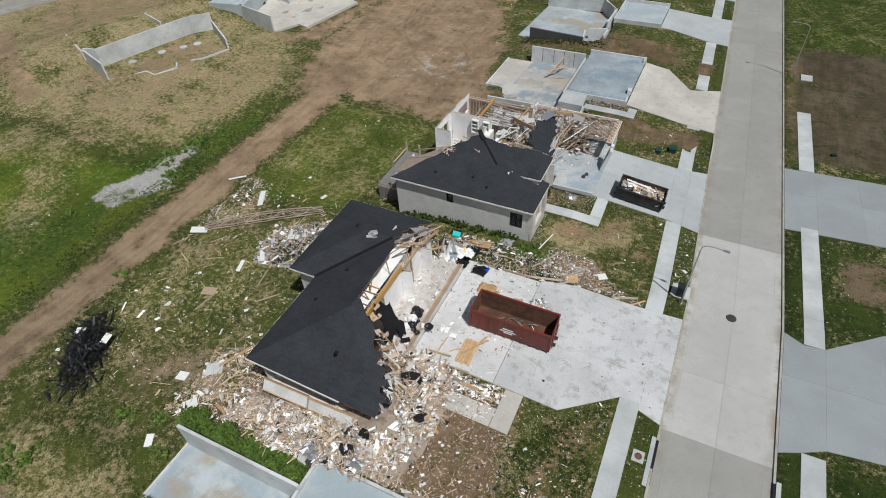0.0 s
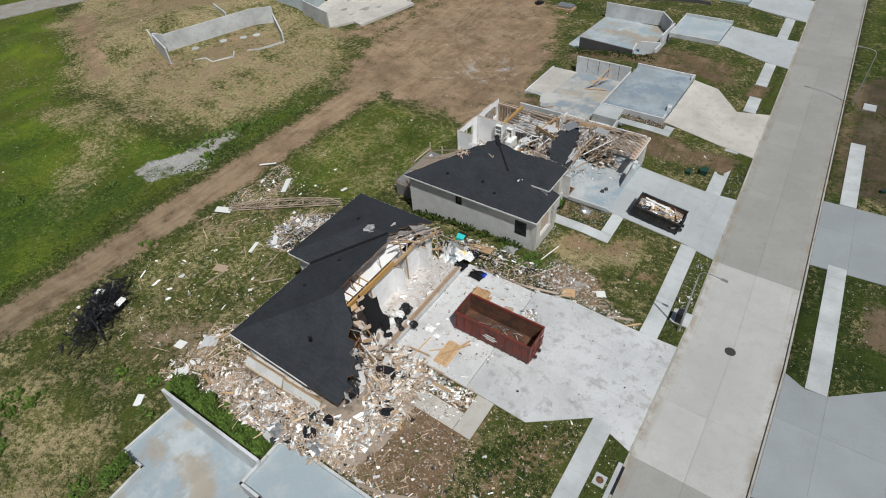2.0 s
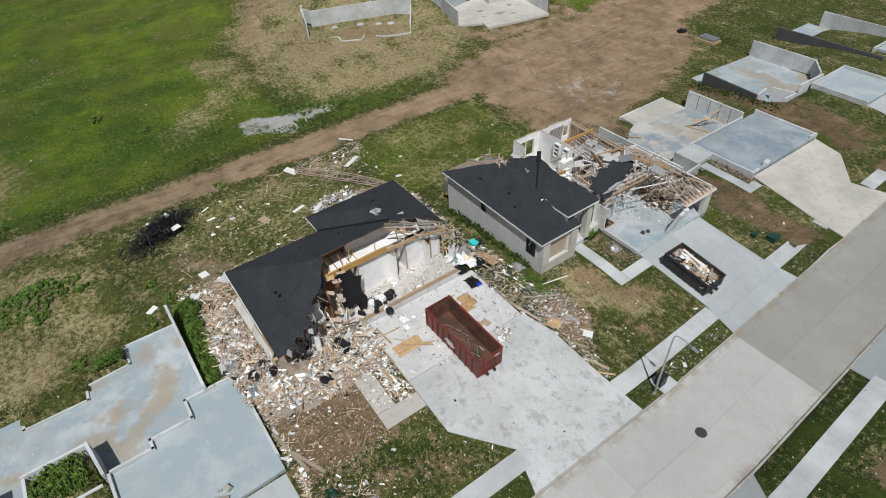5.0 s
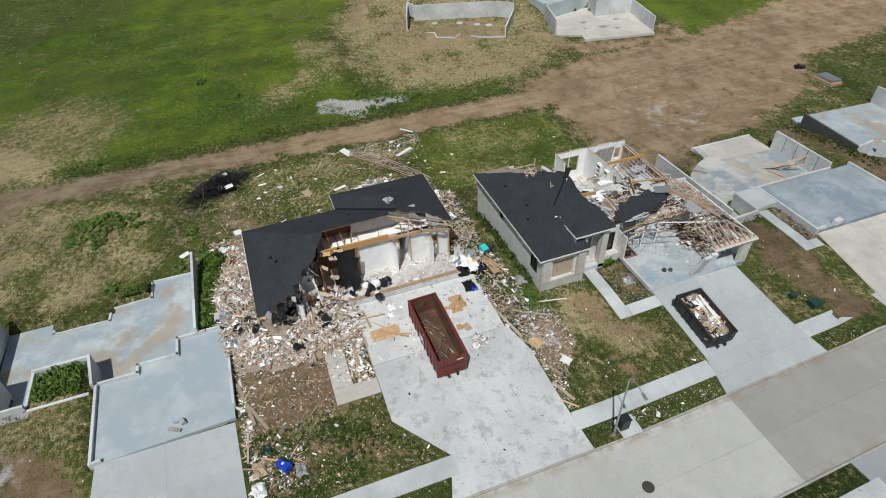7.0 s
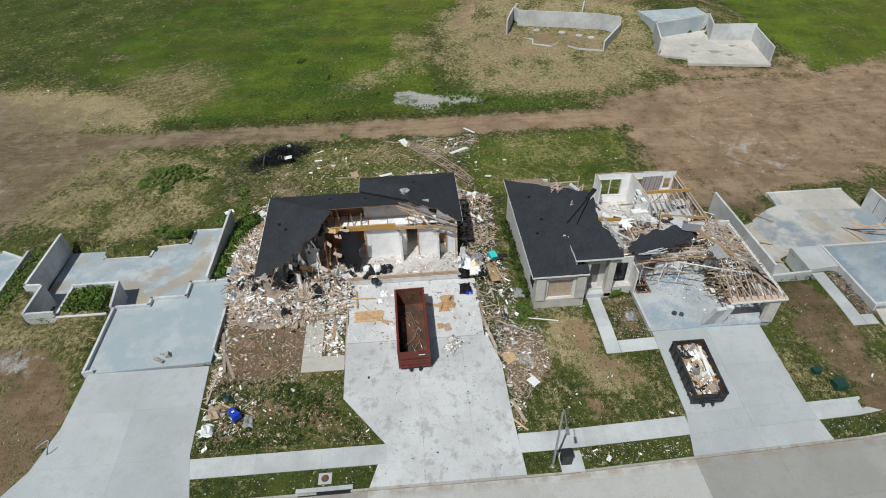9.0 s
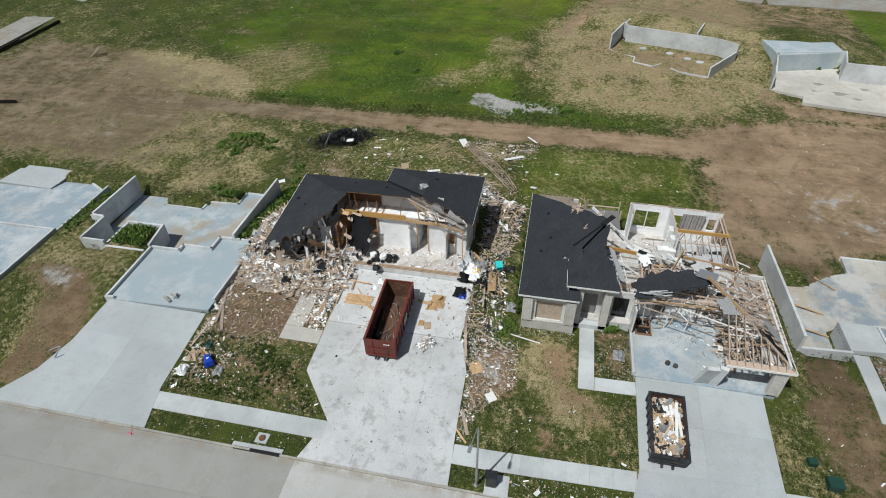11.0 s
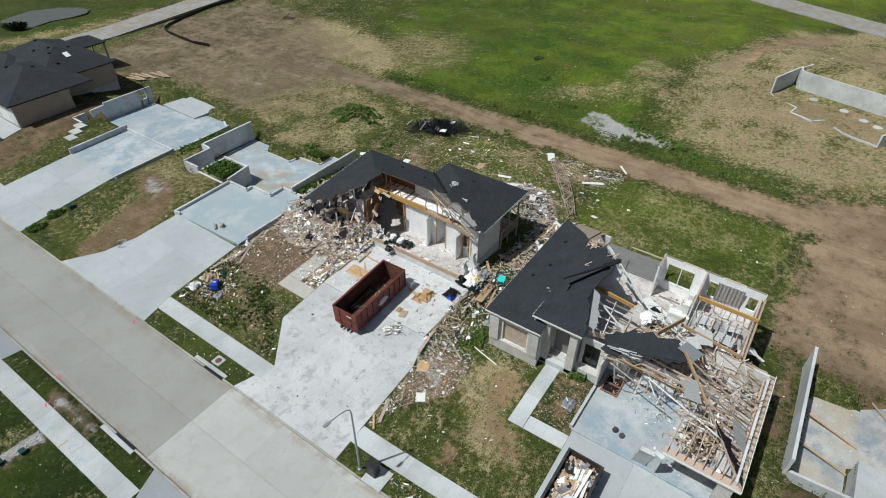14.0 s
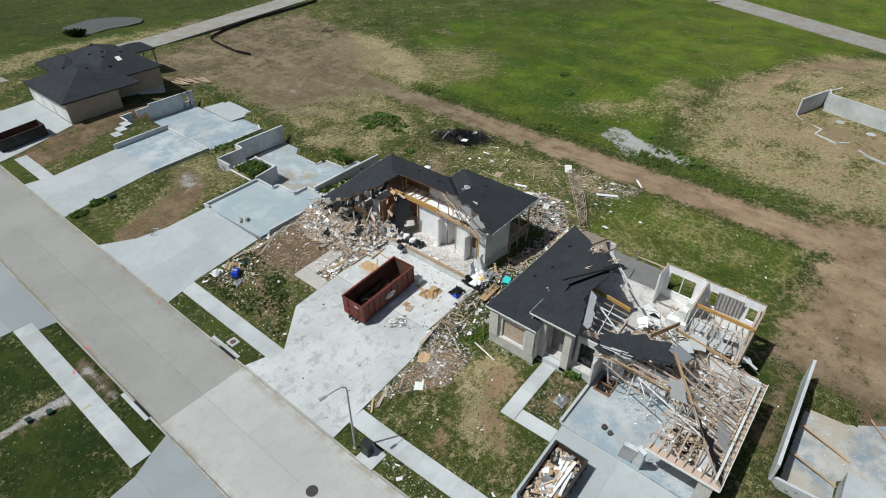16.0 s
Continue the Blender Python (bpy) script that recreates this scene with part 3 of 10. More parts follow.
def fall(x, y):
    """The land drops gently to the north along the street."""
    return -0.012 * (np.clip(y, -60, 120) - 25) * np.clip((x + 65) / 30, 0, 1)


def bend(x, y):
    """How far the street and its lots' fronts swing west beyond the pale panels."""
    return -0.0365 * np.clip(y - 38, 0, 90) * np.clip((x + 8) / 8, 0, 1)


def land(x, y):
    z = float(np.interp(x - bend(x, y), LAND_X, LAND_Z) + fall(x, y))
    return z + sum(h * math.exp(-((x - a) ** 2 + (y - b) ** 2) / (r * r)) for a, b, r, h in MOUNDS)


def inside(px, py, poly):
    """Signed distance (positive inside) of arrays of points to a plan outline."""
    best, odd = np.full(px.shape, 1e9), np.zeros(px.shape, bool)
    for i in range(len(poly)):
        (ax, ay), (bx, by) = poly[i], poly[(i + 1) % len(poly)]
        dx, dy = bx - ax, by - ay
        s = np.clip(((px - ax) * dx + (py - ay) * dy) / (dx * dx + dy * dy + 1e-9), 0, 1)
        best = np.minimum(best, np.hypot(px - ax - s * dx, py - ay - s * dy))
        cross = (ay > py) != (by > py)
        odd ^= cross & (px < dx * (py - ay) / (dy if dy else 1e-9) + ax)
    return np.where(odd, best, -best)


def soft(px, py, poly, edge):
    return np.clip(inside(px, py, poly) / edge + 0.5, 0, 1)


def axis(stops):
    """Grid lines: (position, step up to the next position) ..."""
    out = []
    for (a, d), (b, _) in zip(stops, stops[1:]):
        n = max(1, round((b - a) / d))
        out += [a + (b - a) * i / n for i in range(n)]
    return np.array(out + [stops[-1][0]])


STREET_W, STREET_E = 3.9, 11.25


def build_ground():
    gx = axis([(-900, 100), (-300, 20), (-160, 4), (-112, 0.8), (STREET_W - 0.16, 0.1), (STREET_W - 0.06, 1.5), (STREET_E + 0.06, 0.1), (STREET_E + 0.16, 0.8), (32, 6), (100, 100), (900, 100)])
    gy = axis([(-900, 100), (-200, 12), (-100, 2.5), (-64, 0.8), (108, 2.5), (160, 20), (300, 100), (1000, 100)])
    X, Y = np.meshgrid(gx, gy)
    px, py = X.ravel(), Y.ravel()
    rng = np.random.default_rng(3)
    z = np.interp(px, LAND_X, LAND_Z) + fall(px, py)
    street = (px > STREET_W - 0.1) & (px < STREET_E + 0.1) & (py > -52)
    z = z + 0.05 * np.sin(px * 0.9 + 1.3 * np.sin(py * 0.37)) * np.sin(py * 0.71) * (px < -26)
    z = z + rng.normal(0, 0.012, px.shape) * ((px < -16) | (px > 16))
    for (cx, cy, r, hgt) in MOUNDS:
        z = z + hgt * np.exp(-((px - cx) ** 2 + (py - cy) ** 2) / (r * r))
    for poly, depth in PITS:
        z = np.where(inside(px, py, poly) > -0.25, np.minimum(z, depth), z)
    z = np.where(street, z - 0.5, z)
    dirt, lush, pale, straw = (np.full(px.shape, v) for v in (0.16, 0.0, 0.0, 0.24))
    for poly, edge, amount in DIRT:
        dirt = np.maximum(dirt, amount * soft(px, py, poly, edge))
    for poly, edge, amount in LUSH:
        lush = np.maximum(lush, amount * soft(px, py, poly, edge))
    straw = straw * (1 - 0.8 * lush)
    for poly, edge, amount in GREEN_BACK:
        k = amount * soft(px, py, poly, edge)
        dirt, straw = dirt * (1 - k), straw * (1 - k)
    for poly, edge, amount in STRAW:
        straw = np.maximum(straw, amount * soft(px, py, poly, edge))
    for poly, edge, amount in PALE:
        pale = np.maximum(pale, amount * soft(px, py, poly, edge))
    nx, ny = len(gx), len(gy)
    faces = [(j * nx + i, j * nx + i + 1, (j + 1) * nx + i + 1, (j + 1) * nx + i) for j in range(ny - 1) for i in range(nx - 1)]
    me = bpy.data.meshes.new("ground")
    me.from_pydata(list(zip((px + bend(px, py)).tolist(), py.tolist(), z.tolist())), [], faces)
    att = me.color_attributes.new("cover", "FLOAT_COLOR", "POINT")
    att.data.foreach_set("color", np.stack([dirt, lush, pale, straw], 1).astype(np.float32).ravel())
    me.materials.append(GROUND)
    me.polygons.foreach_set("use_smooth", [True] * len(faces))
    tagged(new("ground", me), "patchy turf, bare brown soil and green meadow of a building site", "ground", kind="structure")


MOUNDS = [(1.9, 63.3, 1.5, 0.55), (-8.5, 52.5, 5.5, 0.34), (-22.5, -32.2, 4.2, -1.0), (-72, 30, 6, 1.0), (-104, 38, 7, 1.6), (-95, 44, 9, 1.3), (-66, 66, 5, 0.5), (-38, 0.4, 2.6, 0.8), (-67.3, 34, 2.4, 0.9), (-87, 58, 10.5, 2.7), (-84.5, 79, 9.5, 2.5)]
PITS = [(rect(-13.9, -7.45, 48.1, 58.0), 0.6), ([(-78.6, 46.8), (-85.4, 49.5), (-83.6, 51), (-79.2, 65.2), (-76, 68.2), (-67.8, 62.8), (-71, 57), (-72.8, 51.5), (-75, 51.9), (-77, 48.6)], 1.08), ([(-25.8, -18), (-28, -18.2), (-28.6, -25.2), (-24.2, -25.8), (-24, -18.2)], -0.3)]                     # filled below by the foundations: (outline, level)
# bare soil: outline, width of its soft edge, amount
DIRT = []
DIRT.append(([(-114, 58), (-92, 50), (-86, 66), (-84, 90), (-108, 96)], 6, 0.55))
DIRT.append(([(-112, 50), (-97, 43.4), (-84, 37.4), (-82, 40), (-96, 47.5), (-110, 55)], 2.5, 0.75))
DIRT.append(([(-66, 69), (-58, 72), (-57, 93), (-62, 93), (-59.5, 88), (-62, 74)], 3, 0.95))
DIRT.append(([(-84, 40), (-64, 38), (-54, 46), (-54, 62), (-66, 70), (-84, 48)], 6, 0.42))
DIRT.append(([(-9.8, 41.0), (-7.6, 40.4), (-5.6, 41.6), (-2.8, 44.2), (-2.6, 46.8), (-5.2, 46.0), (-5.4, 43.4), (-9.8, 43.2)], 1.3, 0.62))
DIRT.append(([(-2.0, 41.2), (0.2, 41), (0.3, 43.6), (-1.6, 43.4)], 1.0, 0.6))
DIRT.append(([(-15, 82), (-1.5, 82.5), (-2, 89), (-10, 90.4), (-16, 90)], 3, 0.66))
DIRT.append(([(-25.6, 60.5), (-25.3, 64.0), (-24.2, 64.4), (-22.9, 65.6), (-22.9, 66.5), (-24, 68.6), (-30, 68), (-30, 60.5)], 1.6, 0.75))
DIRT.append(([(-40, -1.6), (-36.2, -2), (-35.6, 1.2), (-38, 2.8)], 2, 0.75))
DIRT.append(([(-45, -8), (-30, -6), (-27, 3), (-36, 2), (-45, 0)], 5, 0.36))
DIRT.append(([(-36, 10), (-30, 11), (-28, 16), (-33, 18), (-38, 14)], 3, 0.55))
DIRT.append(([(-35.5, 7.4), (-32.6, 7.0), (-32.2, 8.6), (-35, 9.2)], 1.2, 0.6))
DIRT.append(([(-64, -36), (-52, -32), (-51.5, -10), (-57, -12), (-63, -24)], 5, 0.55))
DIRT.append(([(-70, -4), (-63, -5), (-64, 1), (-70, 3)], 3, 0.34))
DIRT.append(([(-80, -24), (-75, -26), (-72, -8), (-77, -6)], 4, 0.36))
DIRT.append(([(-45.5, 24), (-39, 24), (-36, 36), (-45, 38)], 3, 0.4))
DIRT.append(([(-66, 44), (-56, 47), (-54, 60), (-64, 70), (-70, 50)], 5, 0.36))
DIRT.append(([(-104, 42), (-98, 43), (-96, 48), (-104, 50)], 4, 0.45))
DIRT.append(([(-50.2, -75), (-45.8, -75), (-45.6, -20), (-45.9, 5), (-45.4, 30), (-44.8, 58), (-50.6, 62), (-50.6, 30), (-50.4, 5), (-50.0, -20)], 2.4, 1.0))
DIRT.append(([(-52, 56), (-44, 58), (-35, 59), (-30.5, 64), (-31, 84), (-35, 97), (-44, 105), (-47, 124), (-50, 150), (-75, 150), (-62, 108), (-58, 92), (-58, 74), (-55, 62)], 5, 0.95))
DIRT.append(([(-28, -14), (-30, -30), (-24, -36), (-26, -52), (-50, -58), (-70, -58), (-66, -34), (-52, -14), (-42, -10)], 7, 0.78))
DIRT.append(([(-28, -8), (-30, -18), (-52, -18), (-52, -6), (-42, -4)], 5, 0.45))
DIRT.append(([(3.8, 0.4), (1.5, -1.6), (-3.5, -3), (-6.9, -4.6), (-9, -9), (-11, -7.4), (-9.8, -1.2), (-6.8, 1.4), (-2.6, 2.6), (2, 1)], 1.6, 0.82))
DIRT.append(([(2.4, -8), (0.6, -7.2), (1, -5.6), (3.4, -5.8)], 1.2, 0.35))
DIRT.append(([(-24, -32), (2, -30), (3.6, -21), (-6, -23), (-22, -27)], 2, 0.8))
DIRT.append(([(-22, 12.3), (-5, 12.3), (-5, 19), (-6, 22.5), (-16, 22.5), (-25, 15)], 3.0, 0.82))
DIRT.append(([(-5, 12.5), (0.3, 12.5), (0.3, 25), (-3.6, 22)], 2.0, 0.52))
DIRT.append(([(-31, 11), (-24, 11), (-23, 15), (-26, 20), (-32, 16)], 3, 0.6))
DIRT.append(([(-9.6, 35.5), (-1.5, 35.3), (-2.6, 37.0), (-5, 39.2), (-8.4, 39)], 1.2, 0.8))
DIRT.append(([(-12.3, 45.3), (-7, 45.3), (-7, 48), (-12.5, 48.5)], 1.5, 0.6))
DIRT.append(([(-12, 61.0), (-7, 60.2), (-0.4, 61.4), (0.4, 65), (-8, 66), (-13, 64)], 1.6, 0.8))
DIRT.append(([(-26, 58.5), (-14, 58.8), (-14, 61), (-26, 61)], 2, 0.6))
DIRT.append(([(-15, 82), (-3, 81.5), (-4, 88), (-16, 90), (-28, 86), (-28, 82)], 3, 0.75))
DIRT.append(([(15, 41), (60, 41), (60, 50), (16, 49)], 2.5, 0.7))
DIRT.append(([(11.6, 64), (11.6, 90), (14, 96), (60, 96), (60, 64)], 3, 0.8))
DIRT.append(([(11.6, 14), (12.8, 14), (12.8, 20), (11.6, 20)], 1.0, 0.9))
DIRT.append(([(14.5, 16.4), (24, 15.8), (24, 17.0), (14.5, 17.8)], 0.6, 0.9))
DIRT.append(([(-78, 50), (-71, 51), (-70, 62), (-80, 66)], 2, 0.55))
DIRT.append(([(-70, 32), (-65, 32), (-64.5, 35.5), (-69, 36)], 2, 0.75))
DIRT.append(([(-60, 68), (-56, 90), (-64, 96), (-64, 68)], 3, 0.6))
DIRT.append(([(-71, -16), (-74, -7), (-66, 4), (-62.5, 3.5), (-65, -6)], 3, 0.5))
# meadow grass: outline, width of its soft edge, amount
LUSH = []
LUSH.append(([(-66, -14), (-68, 6), (-70, 22), (-84, 32), (-85, 35.5), (-97, 42), (-111, 48.5), (-160, 72), (-170, -4), (-120, -6), (-92, -22), (-74, -30)], 5, 0.95))
LUSH.append(([(-74, -26), (-120, 0), (-170, 0), (-170, -60), (-100, -60), (-76, -44)], 12, 0.52))
LUSH.append(([(-51.5, -7), (-51.5, 36), (-62, 34), (-84, 34), (-82, -12), (-62, -12)], 4, 0.68))
LUSH.append(([(-51.3, 36), (-51.3, 54), (-53.6, 53), (-55, 42)], 2, 0.55))
LUSH.append(([(-52, -14), (-52, 56), (-58, 66), (-66, 70), (-84, 72), (-110, 60), (-110, 30), (-90, -20)], 3, 0.38))
LUSH.append(([(-76, 40), (-62, 40), (-56, 50), (-62, 58), (-70, 50)], 3, 0.40))
LUSH.append(([(-66, 53), (-60, 52), (-58, 60), (-64, 64)], 4, 0.45))
LUSH.append(([(-86, 38), (-78, 36), (-76, 42), (-84, 44)], 4, 0.5))
LUSH.append(([(-110, 92), (-76, 92), (-58, 93), (-60, 117), (-120, 150)], 2, 0.95))
LUSH.append(([(-44, 105), (-33, 100), (-30, 150), (-48, 150)], 4, 0.35))
LUSH.append(([(-45, 34), (-30, 37), (-29, 56), (-45, 58)], 3, 0.62))
LUSH.append(([(-45, 14), (-33, 14), (-31, 30), (-45, 32)], 4, 0.46))
LUSH.append(([(11.6, 92), (60, 92), (60, 130), (11.6, 130)], 3, 0.45))
LUSH.append(([(-20, -60), (-60, -70), (-60, -76), (40, -72), (40, -58)], 3, 0.5))
# closed turf: outline, width of its soft edge, amount
GREEN_BACK = []
GREEN_BACK.append(([(60, -62), (-16, -63), (-40, -68), (-90, -76), (-90, -130), (60, -130)], 3, 0.9))
GREEN_BACK.append(([(14, 7), (60, 7), (60, 15), (14, 15)], 1.0, 0.9))
GREEN_BACK.append(([(14, 18.4), (60, 18.4), (60, 26.4), (14, 26)], 1.0, 0.9))
GREEN_BACK.append(([(11.4, 7), (13.2, 7), (13.2, 13.6), (11.4, 13.2)], 0.8, 0.9))
GREEN_BACK.append(([(11.4, 21.4), (13.2, 20), (13.2, 26.5), (11.4, 26)], 0.8, 0.85))
GREEN_BACK.append(([(11.4, 37), (60, 40), (60, 44), (15, 43), (15, 54), (11.4, 51)], 1.5, 0.8))
GREEN_BACK.append(([(-51, -8), (-51, 55), (-56, 54), (-58, 38), (-82, 30), (-80, -14), (-62, -10)], 3, 0.85))
GREEN_BACK.append(([(2.2, -60), (3.7, -60), (3.7, 120), (2.2, 120)], 0.6, 0.9))
GREEN_BACK.append(([(-5, 12.5), (0.4, 12.5), (0.4, 26), (-3, 22), (-4.5, 19)], 1.5, 0.12))
GREEN_BACK.append(([(-13, -23), (-11, -25), (-16, -26.5), (-20, -24)], 1, 0.8))
GREEN_BACK.append(([(-45, 38), (-36, 37), (-31, 41), (-31, 56), (-45, 57)], 3, 0.45))
# dry grass: outline, width of its soft edge, amount
DIRT.append(([(-13.0, 66.5), (-7.8, 66.5), (-7.8, 68), (-13, 68)], 0.5, 1.0))
DIRT.append(([(0.1, 61.8), (3.6, 60.6), (3.7, 65.2), (0.1, 65.6)], 0.9, 1.0))
DIRT.append(([(0.2, 81), (3.6, 81), (3.6, 85.6), (0.2, 85.6)], 0.9, 0.95))
DIRT.append(([(-31, 57.5), (-26, 57.5), (-25, 62), (-24.4, 66), (-28, 69), (-29, 80), (-27, 82), (-36, 84), (-38, 60)], 2.5, 0.9))
STRAW = []
STRAW.append(([(-45, 36), (-30, 38), (-29, 57), (-45, 58)], 3, 0.27))
STRAW.append(([(4, 1), (1.5, -2), (-4, -4), (-7.4, -6), (-9, -9), (-14, -9), (-20, -7), (-14, 1), (-7, 2), (-2, 3)], 1.5, 0.55))
STRAW.append(([(-81, 35), (-72, 31), (-66, 22), (-61, 17.5), (-58, 18.5), (-61, 26), (-68, 33), (-80, 37.5)], 3, 0.40))
STRAW.append(([(-28, -6), (-30, -34), (-52, -30), (-52, -6), (-42, -3)], 6, 0.6))
STRAW.append(([(-52.5, -12), (-53, -3), (-62, 2), (-74, -6), (-68, -16), (-58, -16)], 4, 0.40))
STRAW.append(([(-57, 40), (-53, 60), (-64, 72), (-110, 76), (-150, 80), (-111, 49.5), (-97, 43), (-84, 36.5), (-66, 36)], 6, 0.74))
STRAW.append(([(-79, 31), (-72, 31.5), (-72, 34), (-79, 34.5)], 2, 0.7))
STRAW.append(([(-84, 27), (-81, 31), (-67, 36.5), (-62.7, 31), (-66, 29)], 3, 0.62))
STRAW.append(([(-66, -36), (-52, -34), (-51.5, -7), (-58, -6), (-66, -22)], 4, 0.95))
STRAW.append(([(-45, -8), (-30, -6), (-26, 6), (-36, 6), (-45, 6)], 4, 0.52))
STRAW.append(([(-34, -6), (-26, -4), (-25.5, 1.5), (-33, 1)], 3, 0.75))
STRAW.append(([(-45, 10), (-27, 12), (-28, 24), (-34, 36), (-45, 38)], 5, 0.36))
STRAW.append(([(-10, 39.6), (-6, 38.9), (-4.0, 41), (-1.6, 43.6), (-2.2, 46.8), (-5.2, 45.6), (-5.4, 43.4), (-10, 43.2)], 1.5, 0.75))
STRAW.append(([(-20, 10.5), (-4, 12.5), (-4, 22), (-20, 22)], 3, 0.35))
STRAW.append(([(-60, -66), (-30, -71), (-8, -66), (20, -64), (20, -58), (-20, -58), (-58, -62)], 3, 0.5))
STRAW.append(([(-3, 38), (0.4, 38), (0.4, 47), (-2, 47)], 2, 0.22))
STRAW.append(([(-112, 46), (-97, 43), (-88, 44), (-110, 60)], 4, 0.72))
STRAW.append(([(-91, 36), (-77, 35.5), (-72, 50), (-88, 55)], 5, 0.66))
# gravel: outline, width of its soft edge, amount
PALE = []
PALE.append(([(14.4, 16.6), (24, 16.0), (24, 17.0), (14.4, 17.7)], 0.6, 0.8))
PALE.append(([(11.5, 14.5), (12.7, 15.0), (12.7, 21.5), (11.5, 20.5)], 1.0, 0.5))
PALE.append(([(-58.4, 26.6), (-59.0, 30.1), (-57.4, 32.7), (-57.2, 36.5), (-56.2, 38.8), (-56.8, 40.6), (-53.0, 40.6), (-54.4, 37.4), (-52.6, 34.6), (-51.4, 32.8), (-52.6, 31), (-55.0, 27.4)], 1.6, 0.72))
PALE.append(([(-11, -8), (-8.6, -7.6), (-6.4, -3.4), (-6.8, -0.8), (-10, -2.6)], 2.5, 0.52))
PALE.append(([(-4.8, -4), (-3.2, -4.4), (-2.8, -2), (-4.4, -1.4)], 1.2, 0.42))
PALE.append(([(-7.4, 35.4), (-2, 35.6), (-3.6, 37.8), (-7.4, 38.8)], 1.6, 0.50))
PALE.append(([(-12.2, 45.3), (-7, 45.2), (-7, 47.8), (-12, 47.8)], 1.2, 0.34))
PALE.append(([(-42, 66), (-31, 66.6), (-29, 75), (-36, 80), (-42, 76)], 6, 0.40))
PALE.append(([(-60, -36), (-61, -22), (-55, -12), (-52, -24)], 5, 0.26))
PALE.append(([(-41, -24), (-36, -24), (-35, -16), (-41, -16)], 4, 0.34))

# ---------------------------------------------------------------- foundations without houses
L_BASE = [(-25, -6.7), (-17.4, -6.7), (-17.4, -5.1), (-13.8, -5.1), (-13.8, -2.7), (-17.6, -2.7), (-17.6, 1.2), (-14.4, 1.6), (-14.4, 5.2), (-15.2, 5.2),
          (-15.2, 8.2), (-16.9, 8.2), (-16.9, 9.7), (-27.4, 9.7), (-27.5, 5.4), (-25.2, 5.4), (-25.0, 1.9), (-23.5, 1.8), (-23.6, -2.8), (-25, -2.8)]
L_GARAGE = [(-7.1, 2.4), (-14.3, 2.2), (-14.3, 5.2), (-15.1, 5.2), (-15.1, 8.2), (-16.9, 8.2), (-16.9, 12.1), (-7.4, 12.1)]
F_BASE = [(-24, -28), (-12.6, -27.6), (-12.6, -25.6), (-15.5, -25.4), (-15.5, -20), (-15.2, -9.6), (-23.4, -9.6), (-25.8, -13.8), (-25.8, -17.6), (-24.0, -18.2)]
F_GARAGE = [(-7.4, -19), (-15, -19.4), (-15, -9.6), (-7.4, -9.2)]
N_BASE = [(-28, 69.6), (-27.9, 78.3), (-17, 78.3), (-16.6, 65.0), (-12.9, 65.0), (-12.9, 61.8), (-22.4, 61.8), (-22.6, 64.6), (-24.8, 67.6), (-25.6, 69.4)]
N_GARAGE = rect(-16.1, -8.3, 68.1, 81.0)
N2_BASE = [(-29.5, 87), (-28.6, 100.4), (-16.4, 100.4), (-16.4, 92), (-18.6, 85.6), (-27.2, 86.4)]
N2_GARAGE = rect(-15.8, -8.6, 94.2, 102.4)
FF_BASE = [(-78.4, 48.0), (-77.0, 48.4), (-75.0, 51.8), (-72.8, 51.4), (-71.6, 56.4), (-70.6, 57.2), (-68.2, 62.4), (-74.2, 66.8), (-77.6, 64.4), (-79.4, 57)]
FF2_BASE = [(-66.3, 71), (-64.3, 75), (-62.2, 74.4), (-59.8, 86.7), (-61.1, 87.2), (-70.4, 89.0), (-71.5, 82), (-76.5, 83.5), (-74.5, 73.2)]
PITS += [(L_GARAGE, 0.95), (F_GARAGE, 0.95), (N_GARAGE, 0.3), (N2_GARAGE, 0.0), (L_BASE, -0.8), ([(-18.6, 85.5), (-15.8, 87.4), (-15.7, 92.0), (-18.6, 89.6)], -1.4), (F_BASE, -0.8), (N_BASE, -1.3), (N2_BASE, -1.5), (FF2_BASE, 0.25)]


def wall_line(mb, pts, bottom, top, thick=0.22):
    """Poured walls along a plan line."""
    for (ax, ay), (bx, by) in zip(pts, pts[1:]):
        d = Vector((bx - ax, by - ay, 0))
        m = Matrix.Translation(((ax + bx) / 2, (ay + by) / 2, (top + bottom) / 2)) @ pose(0, 0, 0, 0, 0, math.degrees(math.atan2(d.y, d.x)))
        mb.obox(m, d.length + thick * 0.9, thick, top - bottom)


def foundation(name, origin, label, base, base_z, garage, garage_z, walls, curbs, floor_mat=None, garage_mat=None):
    root = thing(name, origin, label, "foundation", "house foundations")
    if base:
        mb = Mesh()
        mb.prism(base, base_z, base_z - 0.4)
        part("basement_slab", mb, floor_mat or SLAB_SILT, root, "blue-grey stained concrete basement slab")
    if garage:
        mb = Mesh()
        mb.prism(garage, garage_z, min(base_z, garage_z) - 0.4)
        part("garage_slab", mb, garage_mat or SLAB_BLUE, root, "smooth pale blue garage slab")
    for pts, bottom, top in walls:
        mb = Mesh()
        wall_line(mb, pts, bottom, top)
        part("foundation_wall", mb, WALL_CONC, root)
    for pts, bottom, top in curbs:
        mb = Mesh()
        wall_line(mb, pts, bottom, top, 0.2)
        part("curb", mb, WALL_CONC, root)
    return root


